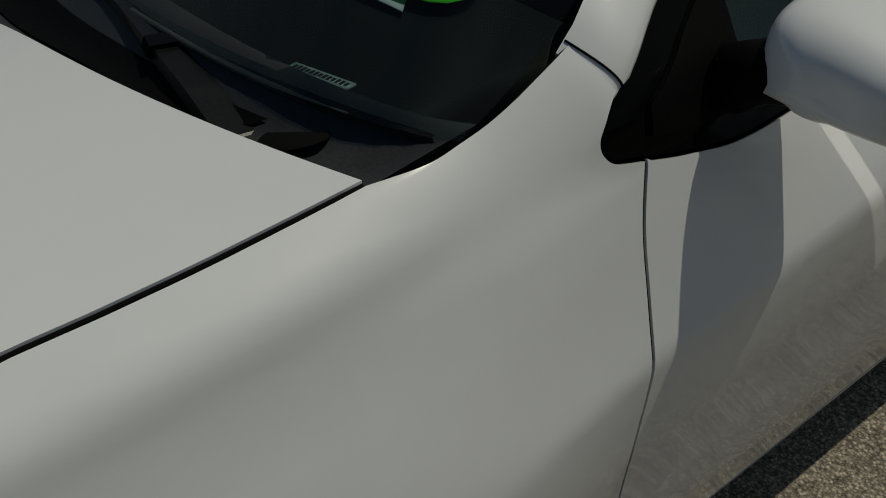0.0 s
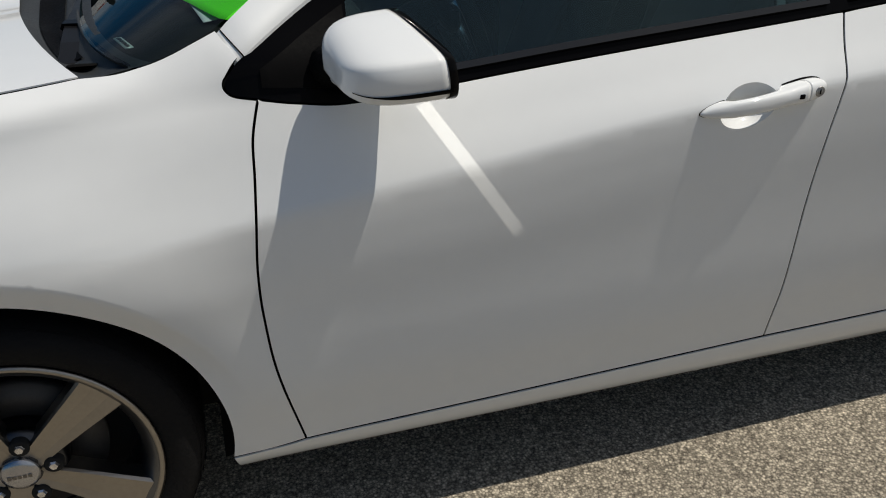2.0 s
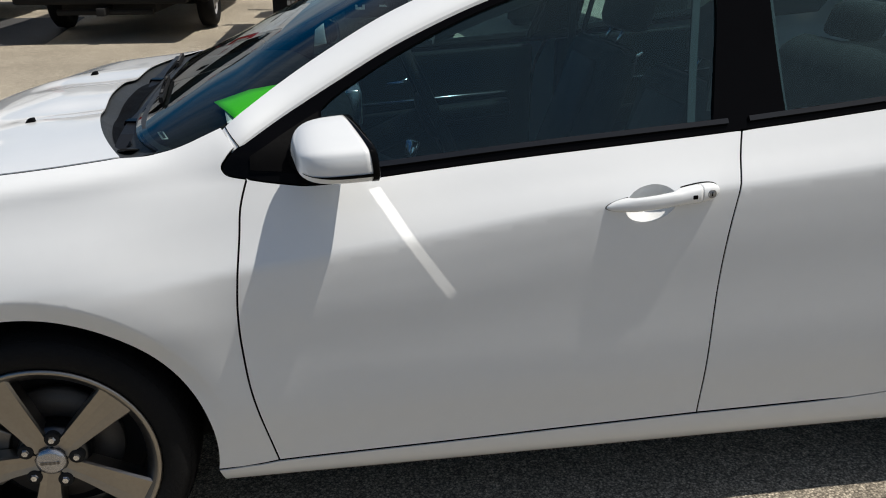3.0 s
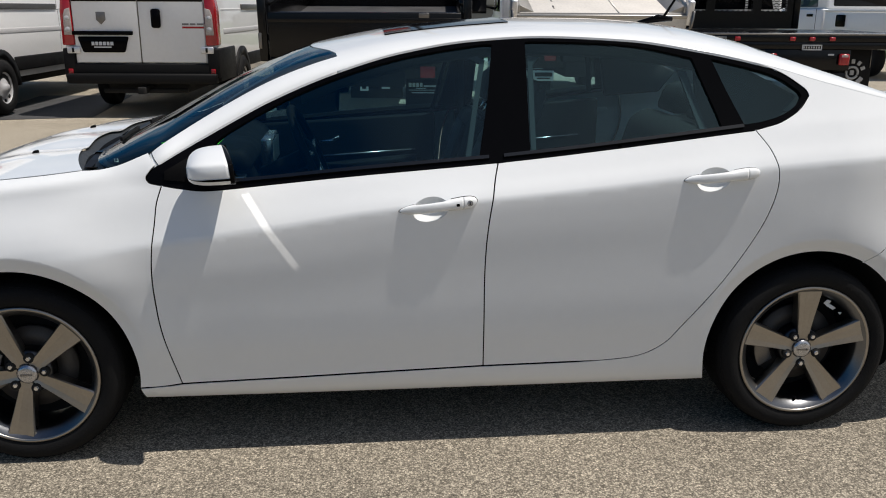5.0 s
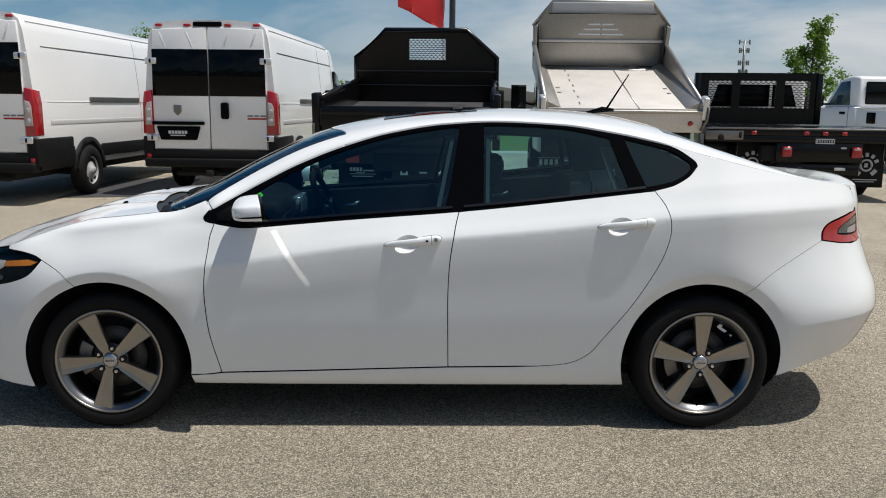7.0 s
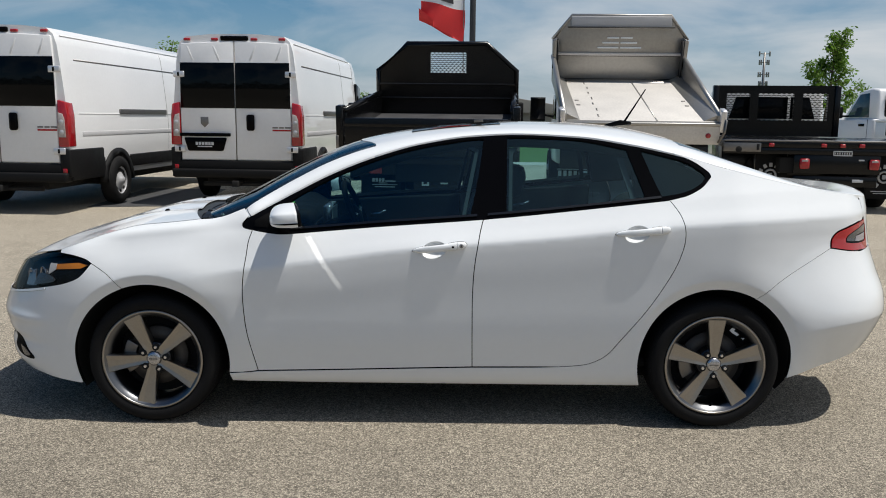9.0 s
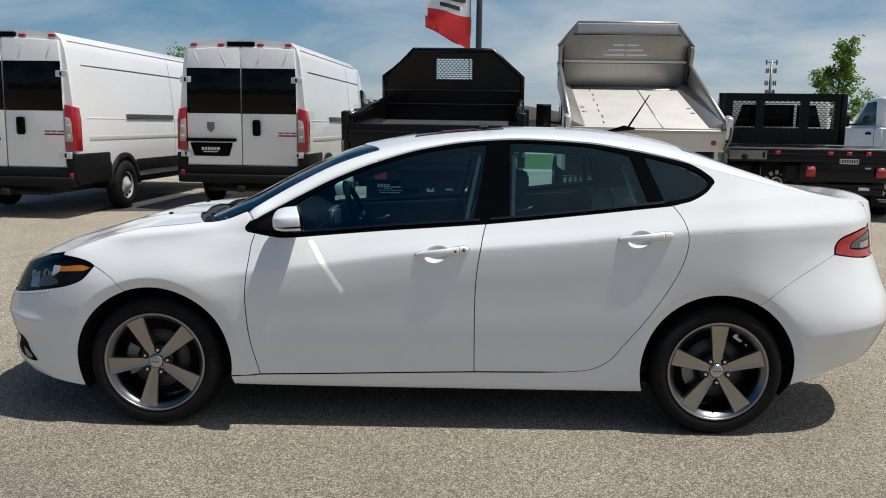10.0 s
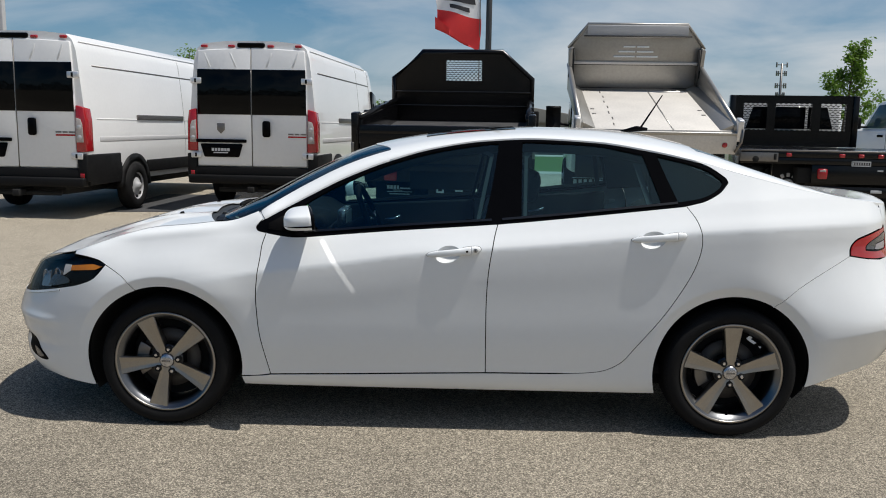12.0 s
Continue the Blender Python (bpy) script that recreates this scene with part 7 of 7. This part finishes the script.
    cab = part("cab", prism([(3.0, 0.55), (5.6, 0.55), (5.6, 1.2), (4.7, 1.32), (4.3, 2.02), (3.0, 2.04)], 'x', -0.93, 0.93, 0.06), VAN_WHITE, t, "white truck cab")
    for pane in ([(-0.78, 1.45), (-0.33, 1.45), (-0.33, 1.86), (-0.66, 1.86)], [(-0.28, 1.45), (0.28, 1.45), (0.28, 1.86), (-0.28, 1.86)], [(0.33, 1.45), (0.78, 1.45), (0.66, 1.86), (0.33, 1.86)]):
        part("cab_rear_glass", prism(pane, 'y', 2.975, 3.005, 0.008), DARK_GLASS, cab, "dark rear cab glass")
    return t


def pickup():
    """White service pickup parked in the row, nose away; local x runs forward."""
    t = thing("pickup_truck", "white service pickup with a plain box body", "truck")
    t.matrix_world = pose(12.72, 16.25, lot_z(16.2), 0, 0, 98.1)
    body = part("body", prism([(-0.35, 0.50), (2.5, 0.50), (2.5, 1.22), (2.2, 1.36), (1.10, 1.44), (-0.35, 1.44)], 'y', -0.99, 0.99, 0.05), VAN_WHITE, t)
    roof = part("cab", prism([(-0.35, 1.42), (1.10, 1.42), (0.48, 2.08), (0.25, 2.16), (-0.05, 2.19), (-0.30, 2.15)], 'y', -0.88, 0.88, 0.06), VAN_WHITE, t, "white cab")
    for s in (-1, 1):
        part("side_window", prism([(0.0, 1.48), (0.88, 1.48), (0.40, 2.04), (0.04, 2.07)], 'y', s * 0.868, s * 0.890, 0.008), PICKUP_GLASS, roof, "side window, blue for the reflected sky")
        part("door_seam", box_bm(-0.12, s * 0.985, 0.60, -0.108, s * 0.993, 1.43, 0.0), GAP, body)
        part("door_handle", box_bm(0.0, s * 1.0 - 0.02, 1.26, 0.20, s * 1.0 + 0.02, 1.32, 0.008), GLOSS_BLACK, body)
        part("mirror_arm", box_bm(0.78, min(s * 0.90, s * 1.10), 1.48, 0.84, max(s * 0.90, s * 1.10), 1.53, 0.01), CLADDING, roof)
        part("cab_mirror", box_bm(0.78, min(s * 1.06, s * 1.30), 1.45, 0.88, max(s * 1.06, s * 1.30), 1.75, 0.03), CLADDING, roof, "black door mirror")
        part("wheel_arch", prism([(1.65 + 0.5 * math.cos(a), 0.42 + 0.5 * math.sin(a)) for a in np.linspace(0, math.pi, 14)], 'y', s * 0.97, s * 0.998, 0.0), DARK, body)
        for x in (1.65, -1.9):
            w = truck_wheel(t, 0, 0, 0.40, 0.12, 1)
            w.location = (x, s * 0.86, 0.40)
            w.rotation_euler = (0, 0, 0 if s < 0 else math.pi)
    part("windshield", prism([(1.07, 1.46), (1.11, 1.44), (0.52, 2.06), (0.48, 2.06)], 'y', -0.78, 0.78, 0.004), PICKUP_GLASS, roof)
    part("rear_cab_glass", box_bm(-0.365, -0.72, 1.50, -0.34, 0.72, 2.04, 0.03), DARK_GLASS, roof, "dark rear cab window")
    part("roof_lamp", box_bm(-0.36, -0.16, 2.10, -0.32, 0.16, 2.14, 0.01), LAMP_RED, roof)
    box = part("service_box", box_bm(-2.9, -1.0, 0.60, -0.42, 1.0, 1.38, 0.03), VAN_WHITE, t, "white service box")
    part("box_rail", box_bm(-2.9, 0.93, 1.375, -0.42, 1.012, 1.42, 0.01), VAN_WHITE, box)
    part("fuel_door", box_bm(-1.16, 0.99, 1.05, -0.86, 1.012, 1.31, 0.03), GLOSS_BLACK, box, "black fuel door")
    return t


def tree(name, x, y, h, seed, crown_z, spread, leaves, label, lean=0.0, limbs=None, leaf=1.0):
    """Slender young tree: tapered trunk, limbs, and many small leaf clumps with gaps."""
    rng = random.Random(seed)
    t = thing(name, label, "tree")
    t.location = (x, y, lot_z(y))
    bm = bmesh.new()
    trunk = [(lean * k / 8 + 0.02 * rng.uniform(-1, 1), 0.02 * rng.uniform(-1, 1), h * 0.97 * k / 8) for k in range(9)]
    tube(trunk, [0.07 * (1 - k / 9.5) + 0.008 for k in range(9)], 8, bm)
    tips = []
    for z, dx, dz in limbs or ():
        b = Vector((lean * z / h, 0, z))
        e = b + Vector((dx, rng.uniform(-0.3, 0.3), dz))
        m = b.lerp(e, 0.5) + Vector((0, 0, -0.06))
        tube([b, m, e], [0.03, 0.018, 0.007], 5, bm)
        for q in (0.45, 0.6, 0.72, 0.84, 0.93, 1.0):
            s0 = b.lerp(m, q * 2) if q < 0.5 else m.lerp(e, q * 2 - 1)
            tw = s0 + Vector((rng.gauss(0, 0.16), rng.gauss(0, 0.16), rng.uniform(-0.10, 0.16)))
            tube([s0, tw], [0.006, 0.003], 4, bm)
            tips += [s0.lerp(tw, w) for w in (0.3, 0.55, 0.8, 1.0)]
    for k in range(0 if limbs else 26):
        z = crown_z + (h - crown_z) * (k / 26) ** 1.1
        a = k * 2.4 + rng.uniform(-0.5, 0.5)
        reach = spread * (0.35 + 0.65 * math.sin(math.pi * min(1, 0.18 + 0.8 * (1 - (z - crown_z) / (h - crown_z))))) * rng.uniform(0.55, 1.1)
        b = Vector((lean * z / h, 0, z))
        e = b + Vector((math.cos(a) * reach, math.sin(a) * reach, rng.uniform(0.15, 0.45)))
        m = b.lerp(e, 0.5) + Vector((0, 0, -0.04))
        tube([b, m, e], [0.022, 0.014, 0.006], 5, bm)
        tips += [b.lerp(e, q) + Vector((0, 0, -0.03 + 0.1 * q)) for q in (0.4, 0.6, 0.8, 0.92, 1.0)]
    tips += [Vector((lean + rng.gauss(0, 0.05), rng.gauss(0, 0.05), h * rng.uniform(0.9, 1.0))) for _ in range(10 if not limbs else 6)]
    part("trunk", bm, BARK, t)
    co, fs = [], []
    for _ in range(leaves):
        c = rng.choice(tips) + Vector((rng.gauss(0, 0.075), rng.gauss(0, 0.075), rng.gauss(-0.02, 0.065)))
        L, w = leaf * rng.uniform(0.06, 0.12), leaf * rng.uniform(0.016, 0.028)
        d = Vector((rng.gauss(0, 1), rng.gauss(0, 1), rng.gauss(-0.5, 0.6))).normalized()
        u = d.cross(Vector((rng.gauss(0, 1), rng.gauss(0, 1), rng.gauss(0, 1)))).normalized()
        i = len(co)
        co += [tuple(c), tuple(c + d * L * 0.5 + u * w), tuple(c + d * L), tuple(c + d * L * 0.5 - u * w)]
        fs.append((i, i + 1, i + 2, i + 3))
    me = bpy.data.meshes.new("crown")
    me.from_pydata(co, [], fs)
    me.materials.append(LEAF)
    o = new("crown", me)
    o.parent = t
    return t


def flag():
    pole = thing("flagpole", "dark flagpole flying a white and red banner", "flagpole")
    pole.location = (2.0, 14.4, lot_z(14.4))
    part("pole", tube([(0, 0, 0), (0, 0, 7.5)], [0.075, 0.06], 14), POLE, pole)
    part("halyard", tube([(-0.20, -0.05, 1.2), (-0.20, -0.05, 6.5)], 0.012, 6), STEEL, pole)

    def cloth(u, v):
        x = -0.22 - 0.98 * u + 0.05 * math.sin(5 * v)
        z = 3.02 + 1.75 * v + 0.28 * u * (1 - v) - 0.02 * math.sin(6 * u) + 0.16 * u * u * (1 - 2 * v)
        if v < 0.02:
            z += 0.30 * u
        return Vector((x, -0.08 + 0.10 * math.sin(7 * u + 3 * v) * (0.3 + u), z))
    for nm, a, b, m in (("red_band", 0.0, 0.40, FLAG_RED), ("white_band", 0.40, 1.0, FLAG_WHITE)):
        bm = bmesh.new()
        n, k = 24, 14
        rows = [[bm.verts.new(cloth(i / n, a + (b - a) * j / k)) for j in range(k + 1)] for i in range(n + 1)]
        for i in range(n):
            for j in range(k):
                bm.faces.new((rows[i][j], rows[i + 1][j], rows[i + 1][j + 1], rows[i][j + 1]))
        part(nm, bm, m, pole, "waving cloth band")
    bm = bmesh.new()
    for v0, v1, u0, u1 in ((0.57, 0.69, 0.10, 0.80), (0.46, 0.52, 0.25, 0.70)):
        n = 14
        rows = [[bm.verts.new(cloth(u0 + (u1 - u0) * i / n, v) + Vector((0, -0.012, 0))) for v in (v0, v1)] for i in range(n + 1)]
        for i in range(n):
            bm.faces.new((rows[i][0], rows[i + 1][0], rows[i + 1][1], rows[i][1]))
    part("flag_marks", bm, FLAG_BLACK, pole, "plain dark bars")
    return pole


def cell_tower():
    t = thing("cell_tower", "distant steel cell tower with antenna racks", "tower")
    t.location = (51.6, 130.0, lot_z(130))
    bm = tube([(0, 0, 0), (0, 0, 11.8)], [0.30, 0.16], 8)
    part("mast", bm, STEEL, t)
    for z, w in ((11.6, 0.9), (10.3, 0.75), (8.4, 0.8), (7.0, 0.65)):
        r = part("antenna_rack", tube([(-w, 0, z), (w, 0, z)], 0.08, 6), STEEL, t)
        for x in (-1.0, -0.62, 0.62, 1.0) if z < 11 else (-0.9, 0.9):
            part("antenna_panel", box_bm(x * w - 0.10, -0.1, z - 0.40, x * w + 0.10, 0.1, z + 0.40, 0.04), STEEL, r)
    return t


def shed():
    t = thing("building", "low grey metal building with a shallow gabled roof", "building")
    t.location = (5.38, 36.5, lot_z(36))
    part("wall", box_bm(-3.2, 0, 0, 3.2, 8, 1.55, 0.02), WALL_GREY, t)
    part("roof", prism([(-3.4, 1.55), (3.4, 1.55), (3.3, 1.68), (-1.6, 2.45), (-3.3, 1.75)], 'y', -0.3, 8.3, 0.02), WALL_GREY, t, "grey sheet roof")
    part("door", box_bm(-2.4, -0.05, 0, -1.7, 0.02, 1.3, 0.01), CLADDING, t)
    return t


patch_strip("grass", [(-400, 21.0), (400, 21.0), (400, 900), (-400, 900)], 0.006, GRASS, "mown green grass field beyond the lot", "grass")
patch_strip("road", [(-300, 34.0), (300, 34.0), (300, 40.0), (-300, 40.0)], 0.012, ROAD_PALE, "pale concrete road beyond the grass", "road")
patch_strip("kerb_strip", [(-200, 19.6), (200, 19.6), (200, 21.0), (-200, 21.0)], 0.008, ROAD_PALE, "pale concrete edge of the lot", "kerb")
patch_strip("asphalt_patch", [(-4.1, 8.05), (-2.55, 8.35), (-2.75, 11.2), (-4.25, 11.2)], 0.005, PATCH, "dark asphalt repair in the paving", "pavement")
cargo_van(-1.82, 8.33, -4.2)
cargo_van(-4.91, 7.23, -4.2)
black_dump_truck()
steel_dump_truck()
flatbed_truck()
pickup()
flag()
cell_tower()
shed()
tree("tree", 13.48, 22.3, 4.15, 3, 1.6, 0.7, 3600, "slender young tree with sparse fresh green leaves", lean=0.22, leaf=1.35,
     limbs=[(1.75, 0.75, 0.25), (1.8, -0.4, 0.2), (2.0, 1.15, 0.50), (2.1, -0.5, 0.45), (2.2, -0.85, 0.95), (2.35, -0.65, 0.5), (2.3, 0.5, 0.3), (2.5, 0.42, 0.45), (2.6, -0.3, 0.5), (2.8, 0.4, 0.5), (2.9, -0.22, 0.35), (3.1, 0.32, 0.4), (3.3, -0.18, 0.45), (3.4, 0.22, 0.4), (3.6, -0.05, 0.45), (3.7, 0.12, 0.4)])
tree("tree", -5.83, 17.7, 2.95, 5, 1.6, 0.5, 800, "slender young tree with sparse fresh green leaves")
tree("tree", -1.75, 24.3, 1.95, 8, 0.9, 0.9, 1500, "small green tree behind the vans")


def tree_line():
    """A belt of leafy trees far off across the lot, mirrored in the windows."""
    rng = random.Random(21)
    co, fs = [], []
    for _ in range(7000):
        x = rng.uniform(-110, 190)
        top = 8.2 + 1.6 * math.sin(x * 0.11) + 1.1 * math.sin(x * 0.31 + 1.0) + 0.6 * math.sin(x * 0.83)
        c = Vector((x, -70 + rng.uniform(-4, 4), rng.uniform(0.0, 1.0) ** 0.8 * top))
        u = Vector((rng.gauss(0, 1), rng.gauss(0, 1), rng.gauss(0, 1))).normalized()
        v = u.orthogonal().normalized()
        k = rng.uniform(0.5, 1.1)
        i = len(co)
        co += [tuple(c + u * k), tuple(c + v * k * 0.7), tuple(c - u * k), tuple(c - v * k * 0.7)]
        fs.append((i, i + 1, i + 2, i + 3))
    me = bpy.data.meshes.new("tree_line")
    me.from_pydata([(x, y, max(z, 0.0)) for x, y, z in co], [], fs)
    me.materials.append(TREE_LINE)
    return tagged(new("tree_line", me), "dark green belt of trees far across the lot", "trees", kind="stuff")


tree_line()


def lamp_post():
    t = thing("lamp_post", "tall grey steel lot light post behind the vans", "lamp post")
    t.location = (-8.72, 14.0, lot_z(14))
    part("base", lathe([(0.0, 0.0), (0.26, 0.0), (0.26, -0.60), (0.20, -0.64), (0.0, -0.64)], 24), ROAD_PALE, t, "round concrete base").rotation_euler = (-math.pi / 2, 0, 0)
    part("post", prism([(-0.075, -0.075), (0.075, -0.075), (0.075, 0.075), (-0.075, 0.075)], 'z', 0.6, 7.6, 0.012), PALE_GREY, t, "square grey post")
    part("lamp_head", box_bm(-0.30, -0.95, 7.45, 0.30, -0.05, 7.62, 0.04), PALE_GREY, t)
    return t


lamp_post()
